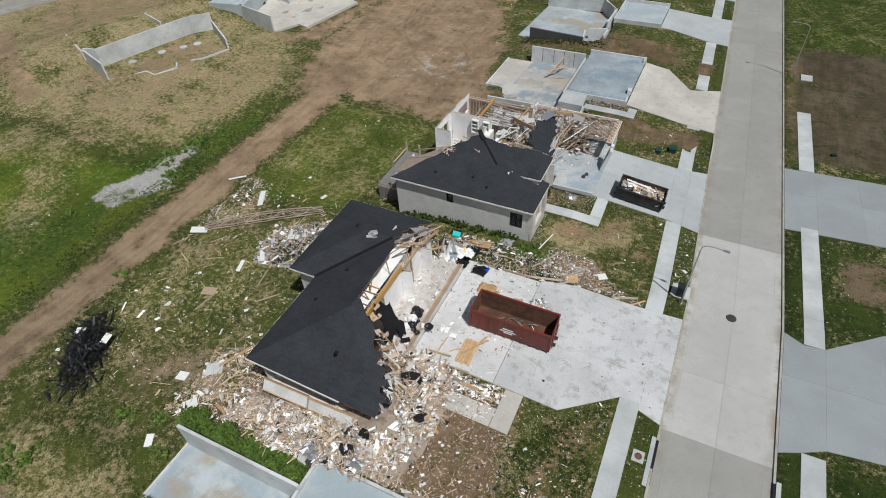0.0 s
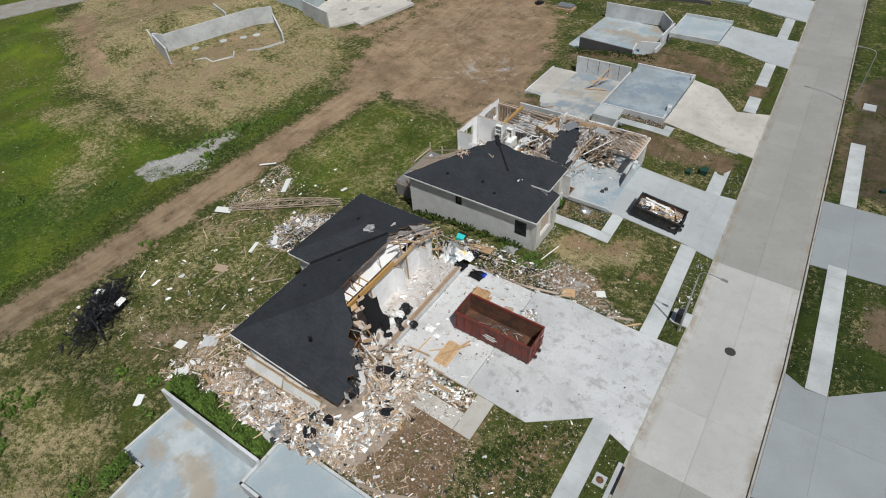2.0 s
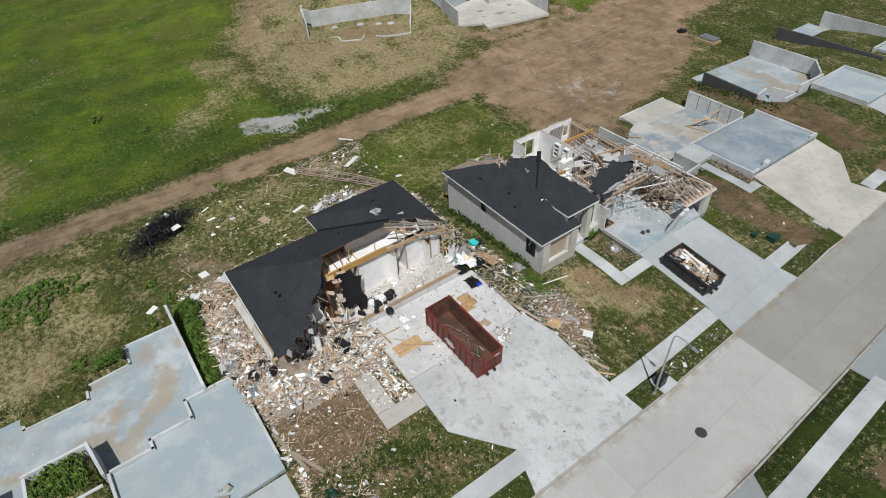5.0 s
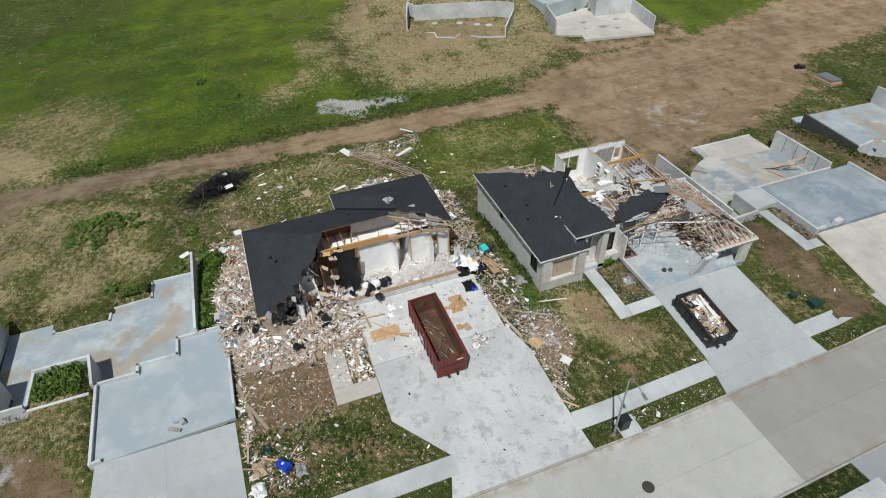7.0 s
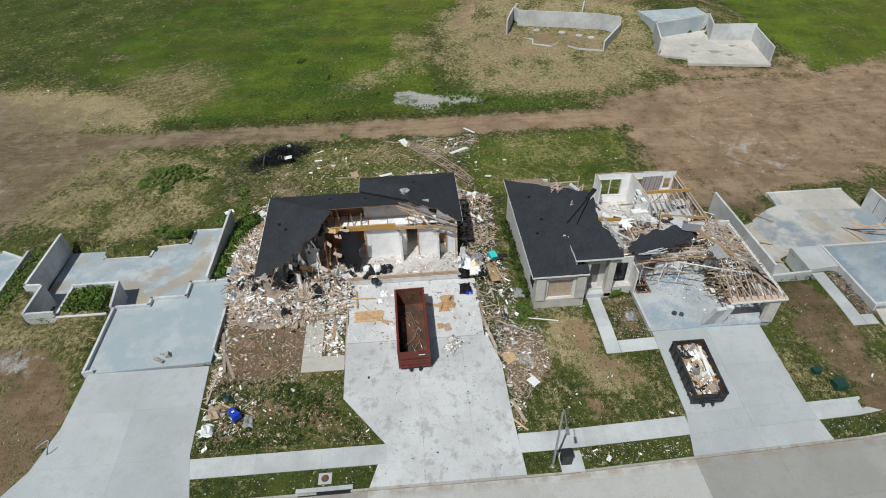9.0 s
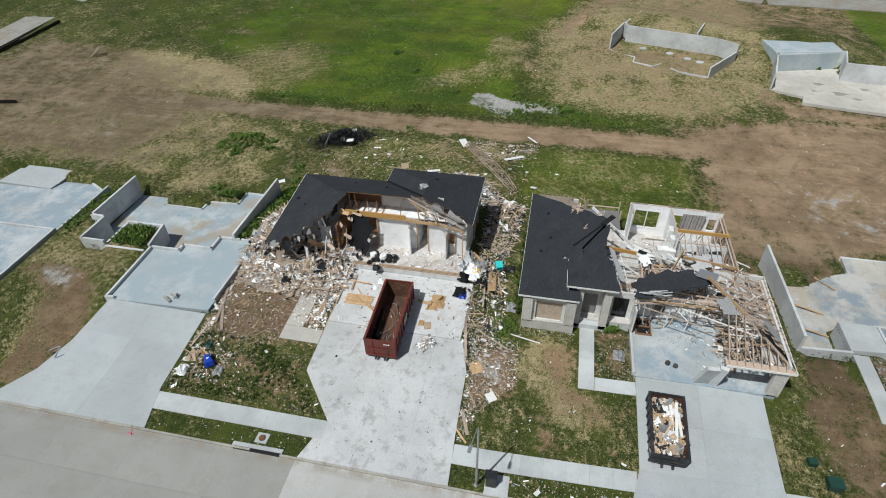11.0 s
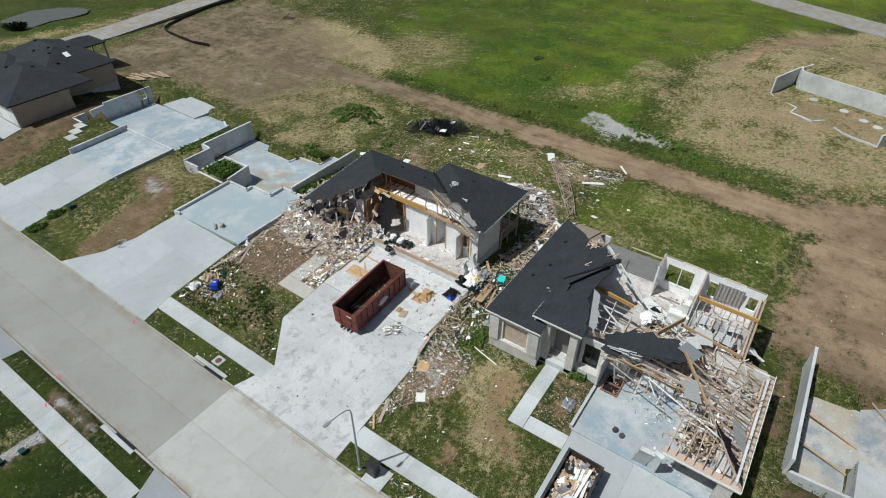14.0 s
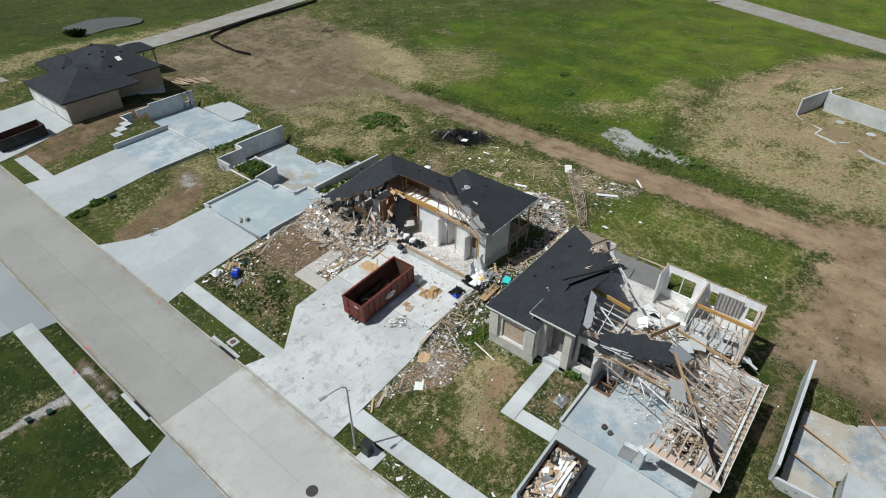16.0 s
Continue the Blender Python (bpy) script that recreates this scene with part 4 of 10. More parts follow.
found_l = foundation("house_foundation", (-17, 3, -0.5), "bare concrete walkout foundation with weeds in its light well", L_BASE, -0.5, L_GARAGE, 1.3,
    [([(-25, -6.7), (-17.5, -6.7)], -0.9, 2.1), ([(-17.5, -6.7), (-17.4, -5.1)], -0.9, 2.1), ([(-17.4, -5.1), (-13.8, -5.1)], -0.9, 2.1), ([(-13.8, -5.1), (-13.8, -2.7)], -0.9, 2.0),
     ([(-17.6, -2.7), (-17.6, 1.4)], -0.9, 1.6), ([(-17.6, -2.7), (-13.7, -2.7), (-13.7, 1.6)], -0.6, 1.45), ([(-17.6, 1.4), (-14.4, 1.9)], -0.9, 1.7), ([(-27.2, 9.8), (-16.9, 9.8)], -0.9, 2.2)],
    [([(-7.1, 2.4), (-14.3, 2.2), (-14.3, 5.2), (-15.1, 5.2), (-15.1, 8.2), (-16.9, 8.2), (-16.9, 12.1), (-8.6, 12.1)], 0.2, 1.62),
     ([(-27.4, 9.7), (-27.5, 5.4), (-25.2, 5.4), (-25.0, 1.9), (-23.5, 1.8), (-23.6, -2.8), (-25, -2.8)], -0.9, -0.36), ([(-7.1, 2.4), (-7.2, 3.0)], 0.9, 1.6)])
mb = Mesh()
mb.obox(Matrix.Translation((-7.9, 7.9, 1.42)) @ pose(0, 0, 0, 0, 3, 62), 0.95, 0.2, 0.22)
mb.obox(Matrix.Translation((-8.35, 8.5, 1.46)) @ pose(0, 0, 0, 24, 0, 20), 0.42, 0.34, 0.3)
mb.obox(Matrix.Translation((-8.55, 7.95, 1.36)) @ pose(0, 0, 0, 0, 10, 75), 0.3, 0.14, 0.12)
part("broken_block", mb, KERB, found_l, "broken kerb block left at the garage edge")
found_f = foundation("house_foundation", (-17, -18, -0.4), "bare concrete foundation with a window opening in its tall wall", F_BASE, -0.4, F_GARAGE, 1.3,
    [([(-24, -28), (-23.3, -28)], -0.8, 2.1), ([(-22.3, -28), (-17, -28)], -0.8, 2.1), ([(-23.3, -28), (-22.3, -28)], -0.8, 0.6), ([(-23.3, -28), (-22.3, -28)], 1.7, 2.1), ([(-17, -28), (-14.9, -27.8)], -0.8, 1.8), ([(-14.9, -27.8), (-14, -27.7)], -0.8, 0.5),
     ([(-14, -27.7), (-12.4, -27.6)], -0.8, 1.8), ([(-12.4, -27.6), (-12.4, -25.6)], -0.8, 1.7), ([(-15.2, -9.4), (-23.6, -9.6)], -0.8, 1.3), ([(-23.6, -9.6), (-25.8, -13.8)], -0.8, -0.2)],
    [([(-7.4, -19), (-15, -19.4)], 0.4, 2.0), ([(-15, -19.4), (-15, -9.5)], -0.6, 1.6), ([(-15, -9.4), (-7.4, -9.2)], 0.2, 1.65)], SLAB_SWEPT, SLAB_SWEPT)
mb = Mesh()
mb.prism([(-25.8, -18), (-28, -18.2), (-28.6, -25.2), (-24.2, -25.8), (-24, -18.2)], -0.25, -0.7)
part("patio_slab", mb, DRIVE, found_f, "pale concrete patio slab")
mb = Mesh()
for i in range(4):
    mb.box(-12.2 + 1.15 * i, -11.1 + 1.15 * i, -25.2 + 0.9 * i, -23.6 + 0.9 * i, 0.6, 1.86 - 0.12 * i)
part("stoop", mb, WALK, found_f, "stepped concrete entry walk")
found_n = foundation("house_foundation", (-17, 70, -0.9), "stained concrete walkout foundation with one high leaning wall", N_BASE, -0.9, N_GARAGE, 0.75,
    [([(-24.2, 60.9), (-12.7, 61.1)], -1.3, 2.4), ([(-24.2, 78.4), (-16.4, 78.4)], -1.3, 1.5), ([(-16.4, 68.0), (-16.3, 78.4)], -1.3, 0.9), ([(-12.8, 61.3), (-13.0, 65.1)], -1.3, 0.95)],
    [([(-16.1, 81.0), (-8.3, 81.0)], 0.2, 1.1), ([(-16.1, 68.1), (-8.3, 68.1)], 0.2, 1.05), ([(-8.4, 68.3), (-8.4, 69.2)], 0.3, 1.05), ([(-8.4, 80), (-8.4, 81)], 0.4, 1.15), ([(-28, 69.6), (-27.9, 78.3)], -1.3, -0.84)], SLAB_DARK, SLAB_DEEP)
mb = Mesh()
mb.prism([(-16.3, 65.06), (-16.3, 67.95), (-13.3, 67.95), (-13.1, 65.06)], 1.02, -1.2)
part("landing", mb, WALK, found_n, "pale concrete landing over a retaining wall")
mb = Mesh()
mb.obox(Matrix.Translation((-8.5, 70.9, 1.0)) @ pose(0, 0, 0, 0, 4, 8), 0.5, 0.9, 0.5)
part("loose_block", mb, WALL_CONC, found_n, "broken concrete block at the garage edge")
mb = Mesh()
mb.prism([(-27.8, 70.4), (-24.6, 70.2), (-24.0, 78.2), (-27.8, 78.2)], -0.892, -1.0)
part("pale_pour", mb, DRIVE_TAN, found_n, "paler strip of the slab")
for x in (-22.6, -20.9, -19.4, -17.9):
    mb = Mesh()
    mb.box(x - 0.035, x + 0.035, 78.284, 78.291, -0.6, 1.4)
    part("rust_streak", mb, RUST, found_n, "rusty streak down the wall")
found_n2 = foundation("house_foundation", (-18, 92, -1.1), "grey concrete foundation with weeds along its outer wall", N2_BASE, -1.1, N2_GARAGE, 0.5,
    [([(-28.6, 100.4), (-18.9, 100.4)], -1.5, 1.3), ([(-18.9, 100.4), (-16.6, 97.4)], -1.5, 1.2), ([(-16.4, 92), (-16.2, 97.4)], -1.5, 1.0), ([(-18.6, 85.6), (-19.0, 88.2)], -1.5, 0.7), ([(-15.9, 87.6), (-15.8, 90.2), (-18.6, 89.4)], -1.5, 0.6)],
    [([(-15.8, 102.4), (-8.6, 102.4)], 0.0, 0.95), ([(-15.8, 94.2), (-8.6, 94.2)], 0.0, 0.75), ([(-15.8, 94.3), (-15.8, 102.3)], -0.5, 0.8)])
mb = Mesh()
mb.prism([(-18.5, 85.7), (-15.9, 87.6), (-15.9, 91.8), (-18.5, 89.4)], -1.08, -1.3)
part("well_floor", mb, SLAB_DARK, found_n2, "floor of the window well")
mb = Mesh()
wall_line(mb, [(-27.2, 86.3), (-18.7, 85.5)], -1.5, 0.75, 0.26)
part("foundation_wall", mb, DAMP, found_n2, "dark damp-proofed outer wall")
found_n3 = foundation("house_foundation", (-20, 114, -1.2), "far concrete foundation with low dark walls", rect(-30, -17, 110, 120), -1.2, rect(-16, -8.5, 113, 120), 0.4,
    [([(-28, 120), (-16, 120)], -1.6, 1.3), ([(-16.2, 112), (-16.2, 120)], -1.6, 0.8)], [([(-16, 120), (-8.5, 120)], 0, 0.9)])
mb = Mesh()
wall_line(mb, [(-30, 110), (-14, 110)], -1.6, 0.6, 0.26)
part("foundation_wall", mb, DAMP, found_n3, "black damp-proofed outer wall")
found_ff = foundation("house_foundation", (-76, 57, 1.0), "half-buried foundation with soil floor and round footing pads", None, 1.0, None, 1.0,
    [([(-78.2, 47.8), (-84.6, 50.0)], 0.8, 3.6), ([(-84.6, 50.2), (-82.6, 50.6)], 1.5, 3.8), ([(-82.6, 50.6), (-78.2, 64.8)], 0.8, 3.8), ([(-78.2, 64.8), (-75.8, 67.4)], 0.8, 3.8), ([(-75.8, 67.4), (-68.4, 62.4)], 0.5, 2.6),
     ([(-85, 50.0), (-92.8, 53.5)], 1.4, 3.3), ([(-86.4, 63.8), (-81.2, 62)], 1.4, 3.7)],
    [([(-78.2, 47.8), (-77.0, 48.4), (-75.0, 51.8), (-72.8, 51.4), (-71.4, 54.4), (-72.6, 55.6)], 0.4, 1.15), ([(-71.2, 57.2), (-70.0, 58.4), (-68.4, 62.4)], 0.4, 1.05)])
for i, (x, y) in enumerate([(-79.4, 53.4), (-77.6, 57.6), (-75.6, 60.2), (-74.4, 62.0)]):
    mb = Mesh()
    mb.prism([(x + 0.6 * math.cos(a), y + 0.6 * math.sin(a)) for a in np.linspace(0, 6.283, 15)[:-1]], 1.15, 0.6)
    part("footing_pad", mb, WALK, found_ff)
found_ff2 = foundation("house_foundation", (-68, 80, 0.5), "pale walkout foundation slab with damp patches", FF2_BASE, 0.6, [(-80.4, 72.1), (-73.6, 73.1), (-76.5, 83.4), (-81, 83)], 3.2,
    [([(-66.3, 71), (-74.5, 73.2)], 0.3, 3.2), ([(-74.5, 73.2), (-76.6, 83.6)], 0.3, 3.4), ([(-76.6, 83.6), (-71.3, 82)], 0.3, 3.4), ([(-71.3, 82), (-70.4, 89)], 0.3, 3.4), ([(-70.4, 89), (-61.0, 87.1)], 0.3, 3.0)], [], DRIVE_TAN)
for x, y, r in ((-69.5, 78.5, 0.7), (-66.2, 80.6, 0.9), (-64.6, 82.4, 0.5), (-68.4, 84.6, 0.6), (-66.8, 77.2, 0.4)):
    mb = Mesh()
    mb.prism([(x + r * k * math.cos(a) * 0.8, y + r * k * math.sin(a) * 1.3) for a, k in zip(np.linspace(0, 6.283, 9)[:-1], (1, 0.6, 1.2, 0.7, 0.9, 1.3, 0.6, 1.1))], 0.605, 0.58)
    part("damp_patch", mb, ROAD_TAN, found_ff2, "darker damp patch")


# ---------------------------------------------------------------- house pieces
def plane(x, y, z, sx, sy):
    """The height function of a roof slope through (x, y, z)."""
    return lambda px, py: z + sx * (px - x) + sy * (py - y)


def roof_slope(house, poly, zf, material=None, thick=0.08, label="charcoal shingle roof slope", under=None):
    mb = Mesh()
    mb.prism(poly, zf, lambda x, y: zf(x, y) - 0.02)
    ob = part("roof_slope", mb, material or SHINGLE, house, label)
    mb = Mesh()
    mb.prism(poly, lambda x, y: zf(x, y) - 0.024, lambda x, y: zf(x, y) - thick)
    part("roof_sheathing", mb, under or DARKWOOD, house, "dark board decking under the shingles")
    return ob


def fascia(house, pts, z, mat=None, deep=0.16):
    for (ax, ay), (bx, by) in zip(pts, pts[1:]):
        mb = Mesh()
        mb.beam((ax, ay, z - 0.1), (bx, by, z - 0.1), 0.05, deep)
        part("fascia", mb, mat or TRIM, house, "pale metal-edged fascia board")


def wall(house, a, b, z0, z1, mat, thick=0.16, openings=(), name="wall", label=""):
    """An upright wall from a to b; openings are (start, end, sill, head) along it."""
    a, b = Vector((*a, 0)), Vector((*b, 0))
    d = b - a
    length = d.length
    m = Matrix.Translation(a) @ pose(0, 0, 0, 0, 0, math.degrees(math.atan2(d.y, d.x)))
    mb = Mesh()
    ss = sorted({0.0, length, *(v for o in openings for v in o[:2])})
    hs = sorted({z0, z1, *(v for o in openings for v in o[2:] if z0 < v < z1)})
    solid = {(i, j) for i in range(len(ss) - 1) for j in range(len(hs) - 1)
             if not any(o[0] <= (ss[i] + ss[i + 1]) / 2 <= o[1] and o[2] <= (hs[j] + hs[j + 1]) / 2 <= o[3] for o in openings)}
    index = {}

    def at(i, j, side):
        if (i, j, side) not in index:
            index[i, j, side] = len(mb.v)
            mb.v.append(tuple(m @ Vector((ss[i], (side - 0.5) * thick, hs[j]))))
        return index[i, j, side]
    for i, j in solid:
        mb.f.append((at(i, j, 0), at(i + 1, j, 0), at(i + 1, j + 1, 0), at(i, j + 1, 0)))
        mb.f.append((at(i, j, 1), at(i, j + 1, 1), at(i + 1, j + 1, 1), at(i + 1, j, 1)))
        for (di, dj), (p, q) in (((-1, 0), ((i, j + 1), (i, j))), ((1, 0), ((i + 1, j), (i + 1, j + 1))), ((0, -1), ((i, j), (i + 1, j))), ((0, 1), ((i + 1, j + 1), (i, j + 1)))):
            if (i + di, j + dj) not in solid:
                mb.f.append((at(*p, 1), at(*q, 1), at(*q, 0), at(*p, 0)))
    body = part(name, mb, mat, house, label)
    if mat is DRYWALL:                                        # bare top plates, broken into lengths
        n = max(1, round(length / 1.7))
        for k in range(n):
            plate = Mesh()
            s0, s1 = length * (k + 0.03) / n, length * (k + 0.97) / n
            plate.obox(m @ Matrix.Translation(((s0 + s1) / 2, 0, z1 + 0.022)), s1 - s0, thick + 0.014, 0.038)
            part("top_plate", plate, (GREYWOOD, BIT_PINK)[k % 2], body, "bare wooden top plate")
    return body


def window(house, a, b, o, thick=0.16, glass=True, mullions=1, mat=None):
    """Frame, bars and pane in an opening (start, end, sill, head) of the wall from a to b."""
    a, b = Vector((*a, 0)), Vector((*b, 0))
    d = (b - a).normalized()
    m = Matrix.Translation(a) @ pose(0, 0, 0, 0, 0, math.degrees(math.atan2(d.y, d.x)))
    o0, o1, z0, z1 = o
    mb = Mesh()
    for s0, s1, h0, h1 in ((o0, o1, z0, z0 + 0.08), (o0, o1, z1 - 0.08, z1), (o0, o0 + 0.08, z0 + 0.08, z1 - 0.08), (o1 - 0.08, o1, z0 + 0.08, z1 - 0.08)):
        mb.obox(m @ Matrix.Translation(((s0 + s1) / 2, 0, (h0 + h1) / 2)), s1 - s0, thick + 0.05, h1 - h0)
    fr = part("window", mb, mat or TRIM, house, "window frame")
    for i in range(mullions):
        mb = Mesh()
        s = o0 + (o1 - o0) * (i + 1) / (mullions + 1)
        mb.obox(m @ Matrix.Translation((s, 0, (z0 + z1) / 2)), 0.07, thick, z1 - z0 - 0.16)
        part("mullion", mb, mat or TRIM, fr)
    if glass:
        mb = Mesh()
        mb.obox(m @ Matrix.Translation(((o0 + o1) / 2, 0, (z0 + z1) / 2)), o1 - o0 - 0.17, 0.02, z1 - z0 - 0.17)
        part("pane", mb, GLASS_DARK, fr)


def timber(house, a, b, w, h, mat, name="rafter", label=""):
    mb = Mesh()
    mb.beam(a, b, w, h)
    return part(name, mb, mat, house, label)


def truss_frame(mb, a, b, rise, rng, lost=0.0):
    """A roof truss from a to b with a peak of that rise: chords and webs, some lost."""
    a, b = Vector(a), Vector(b)
    top = (a + b) / 2 + Vector((0, 0, rise))
    mb.beam(a, b, 0.045, 0.1)
    for p, q in ((a, top), (top, b)):
        if rng.random() >= lost:
            mb.beam(p, q, 0.045, 0.1)
    for s in (0.25, 0.5, 0.75):
        if rng.random() >= lost:
            low = a.lerp(b, s)
            hi = a.lerp(top, 2 * s) if s <= 0.5 else top.lerp(b, 2 * s - 1)
            mb.beam(low, hi, 0.04, 0.09)
            mb.beam(low, a.lerp(top, 2 * s - 0.35) if s <= 0.5 else top.lerp(b, 2 * s - 0.65), 0.04, 0.09)


rng = random.Random(11)

# ---------------------------------------------------------------- the torn-open house by the red dumpster
h1 = thing("damaged_house", (-19, 24, 0.2), "storm-torn white house, charcoal roof, front rooms ripped open", "house", "wrecked houses")
H1_EAVE, K = 5.2, 0.39
mb = Mesh()
mb.prism([(-23.9, 15.6), (-13.6, 15.6), (-13.6, 22.6), (-15.3, 22.6), (-15.3, 33.0), (-22.65, 33.0), (-22.65, 29.5), (-26.5, 29.5), (-26.5, 24.2), (-23.9, 24.2)], 1.42, -1.0)
part("foundation", mb, WALL_CONC, h1, "poured concrete foundation")
mb = Mesh()
mb.prism([(-23.9, 15.6), (-13.8, 15.6), (-13.8, 22.6), (-15.3, 22.6), (-15.3, 33.0), (-22.6, 33.0), (-22.6, 29.5), (-26.4, 29.5), (-26.4, 24.2), (-23.9, 24.2)], 1.6, 1.424)
part("floor", mb, DUSTY, h1, "dusty pale floor with scraped finish")
wall(h1, (-23.8, 15.7), (-23.8, 24.2), 1.6, 5.05, SIDING, openings=[(3, 4.6, 2.6, 4.1)])
wall(h1, (-26.4, 24.3), (-23.9, 24.3), -0.6, 5.05, SIDING)
wall(h1, (-26.4, 24.2), (-26.4, 29.5), 1.6, 5.05, SIDING, openings=[(2, 4, 1.7, 3.9)])
wall(h1, (-22.6, 32.9), (-18.5, 32.9), -0.8, 4.88, SIDING)
wall(h1, (-22.55, 29.6), (-22.55, 32.8), -0.8, 4.88, SIDING, openings=[(1.0, 2.2, 1.6, 3.7)])
wall(h1, (-26.3, 29.45), (-22.6, 29.45), 1.6, 4.88, SIDING)
# front remains: inner wall faces seen through the opening
wall(h1, (-18.6, 24.45), (-18.6, 27.5), 1.6, 5.12, DRYWALL, 0.12)
wall(h1, (-18.6, 29.35), (-18.6, 32.9), 1.6, 4.9, DRYWALL, 0.12, openings=[(1.95, 2.6, 2.7, 4.0)])
wall(h1, (-22.5, 28.15), (-18.7, 28.15), 1.6, 4.75, DRYWALL, 0.12)
wall(h1, (-22.5, 29.35), (-18.7, 29.35), 1.6, 4.75, DRYWALL, 0.12)
wall(h1, (-18.5, 27.55), (-17.6, 27.75), 1.6, 4.7, DRYWALL, 0.12)
wall(h1, (-18.5, 31.15), (-17.5, 31.15), 1.6, 4.2, DRYWALL, 0.12)
wall(h1, (-18.6, 27.5), (-18.6, 28.2), 1.6, 5.1, DRYWALL, 0.12)
# DARKWOOD walls carry the gap's shade in their colour
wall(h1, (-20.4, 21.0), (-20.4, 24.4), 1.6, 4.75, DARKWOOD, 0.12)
wall(h1, (-20.4, 24.45), (-18.7, 24.45), 1.6, 4.75, DRYWALL, 0.12)
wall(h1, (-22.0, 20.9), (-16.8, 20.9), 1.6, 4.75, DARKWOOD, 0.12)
wall(h1, (-16.4, 18.6), (-15.7, 19.1), 1.6, 4.0, DRYWALL, 0.12)
wall(h1, (-15.2, 18.2), (-14.7, 18.7), 1.6, 3.4, DRYWALL, 0.12)
mb = Mesh()
mb.box(-19.0, -18.95, 31.2, 32.1, 1.65, 4.05)
part("door", mb, FRESHWOOD, h1, "brown wooden inner door")
for x, y, top in ((-18.5, 29.3, 5.0), (-18.5, 28.25, 5.0), (-18.45, 31.32, 4.05), (-18.45, 31.92, 4.05), (-17.65, 32.75, 4.9), (-18.4, 24.4, 5.1)):
    timber(h1, (x, y, 1.6), (x, y, top), 0.1, 0.06, FRESHWOOD, "trim_stud")
# ceiling sheet behind the header, and the header itself
mb = Mesh()
mb.prism([(-23.7, 15.8), (-19.0, 15.8), (-19.0, 32.8), (-26.2, 32.8), (-26.2, 24.3), (-23.7, 24.3)], 4.98, 4.9)
part("inner_ceiling", mb, DRYWALL, h1, "white ceiling board")
timber(h1, (-18.25, 20.3, 5.4), (-18.25, 27.3, 5.4), 0.16, 0.52, GLULAM, "header_beam", "long exposed honey-coloured timber header")
timber(h1, (-18.1, 27.3, 5.3), (-18.3, 30.2, 5.0), 0.12, 0.3, FRESHWOOD, "header_beam", "split pale timber header")
for i in range(11):
    y = 21.0 + 0.62 * i
    lean = rng.uniform(-0.15, 0.15)
    if i in (0, 1, 2, 4, 5, 9):
        timber(h1, (-18.9 - rng.uniform(0, 0.7), y, 5.0), (-19.25 + lean, y + 2 * lean, rng.uniform(6.3, 7.1)), 0.045, 0.1, (DARKWOOD, FRESHWOOD, GLULAM)[i % 3] if i < 6 else GREYWOOD, "truss_web")
    if i < 7 and i != 4:
        timber(h1, (-18.3, y, 5.08), (-22.5, y + lean, 5.08), 0.045, 0.12, (GLULAM, DARKWOOD)[i % 2], "ceiling_joist")
mb = Mesh()
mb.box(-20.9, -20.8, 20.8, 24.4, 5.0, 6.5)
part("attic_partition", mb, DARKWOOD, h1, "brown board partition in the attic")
mb = Mesh()
mb.box(-20.4, -20.3, 24.4, 30.5, 5.0, 6.6)
part("attic_partition", mb, DUSTY, h1, "white attic partition")
# roof slopes
west = plane(-24.4, 15.05, H1_EAVE, K, 0)
south = plane(-24.4, 15.05, H1_EAVE, 0, K)
east = plane(-12.9, 15.05, H1_EAVE, -K, 0)
RX = -18.65
RY, RZ = 15.05 + 5.75, H1_EAVE + 5.75 * K
roof_slope(h1, [(-24.4, 15.05), (RX, RY)] + jag((-18.66, 21.3), (-18.75, 27.4), 14, 0.07, rng) + [(-18.75, 27.4), (-19.4, 28.6), (-24.4, 23.75)], west)


def plane_through(a, b, c):
    """The height function of a slope through three points."""
    a, b, c = Vector(a), Vector(b), Vector(c)
    n = (b - a).cross(c - a)
    return lambda x, y: a.z - (n.x * (x - a.x) + n.y * (y - a.y)) / n.z


SAG = (-13.8, 15.1, 4.35)
south = plane_through((-24.4, 15.05, H1_EAVE), SAG, (RX, RY, RZ))
east = plane_through(SAG, (-18.4, 21.7, 7.3), (RX, RY, RZ))
roof_slope(h1, [(-24.4, 15.05), SAG[:2], (RX, RY)], south)
roof_slope(h1, [SAG[:2]] + jag((-13.9, 16.3), (-14.7, 18.0), 6, 0.22, rng) + jag((-14.7, 18.0), (-17.4, 20.8), 10, 0.28, rng) + [(-17.5, 20.9), (-18.4, 21.7), (RX, 21.6), (RX, RY)], east)
wing_w = plane(-27.0, 23.7, H1_EAVE, K, 0)
wing_s = plane(-27.0, 23.75, H1_EAVE, 0, K)
wing_n = plane(-27.0, 33.5, H1_EAVE, 0, -K)
roof_slope(h1, [(-27.0, 33.5), (-27.0, 23.75), (-22.12, 28.62)], wing_w)
roof_slope(h1, [(-27.0, 23.75), (-24.4, 23.75), (-19.5, 28.62), (-22.12, 28.62)], wing_s)
roof_slope(h1, [(-22.12, 28.62)] + [(-19.5, 28.62)] + jag((-19.3, 28.9), (-19.5, 31.2), 4, 0.25, rng) + jag((-19.5, 31.2), (-18.5, 33.5), 4, 0.3, rng) + [(-18.5, 33.5), (-27.0, 33.5)], wing_n)
fascia(h1, [(-27.0, 33.5), (-27.0, 23.75), (-24.4, 23.75), (-24.4, 15.05)], H1_EAVE)
timber(h1, (-24.4, 15.03, H1_EAVE - 0.1), (-16.6, 15.05, south(-16.6, 15.05) - 0.1), 0.05, 0.16, TRIM, "fascia", "pale metal-edged fascia board")
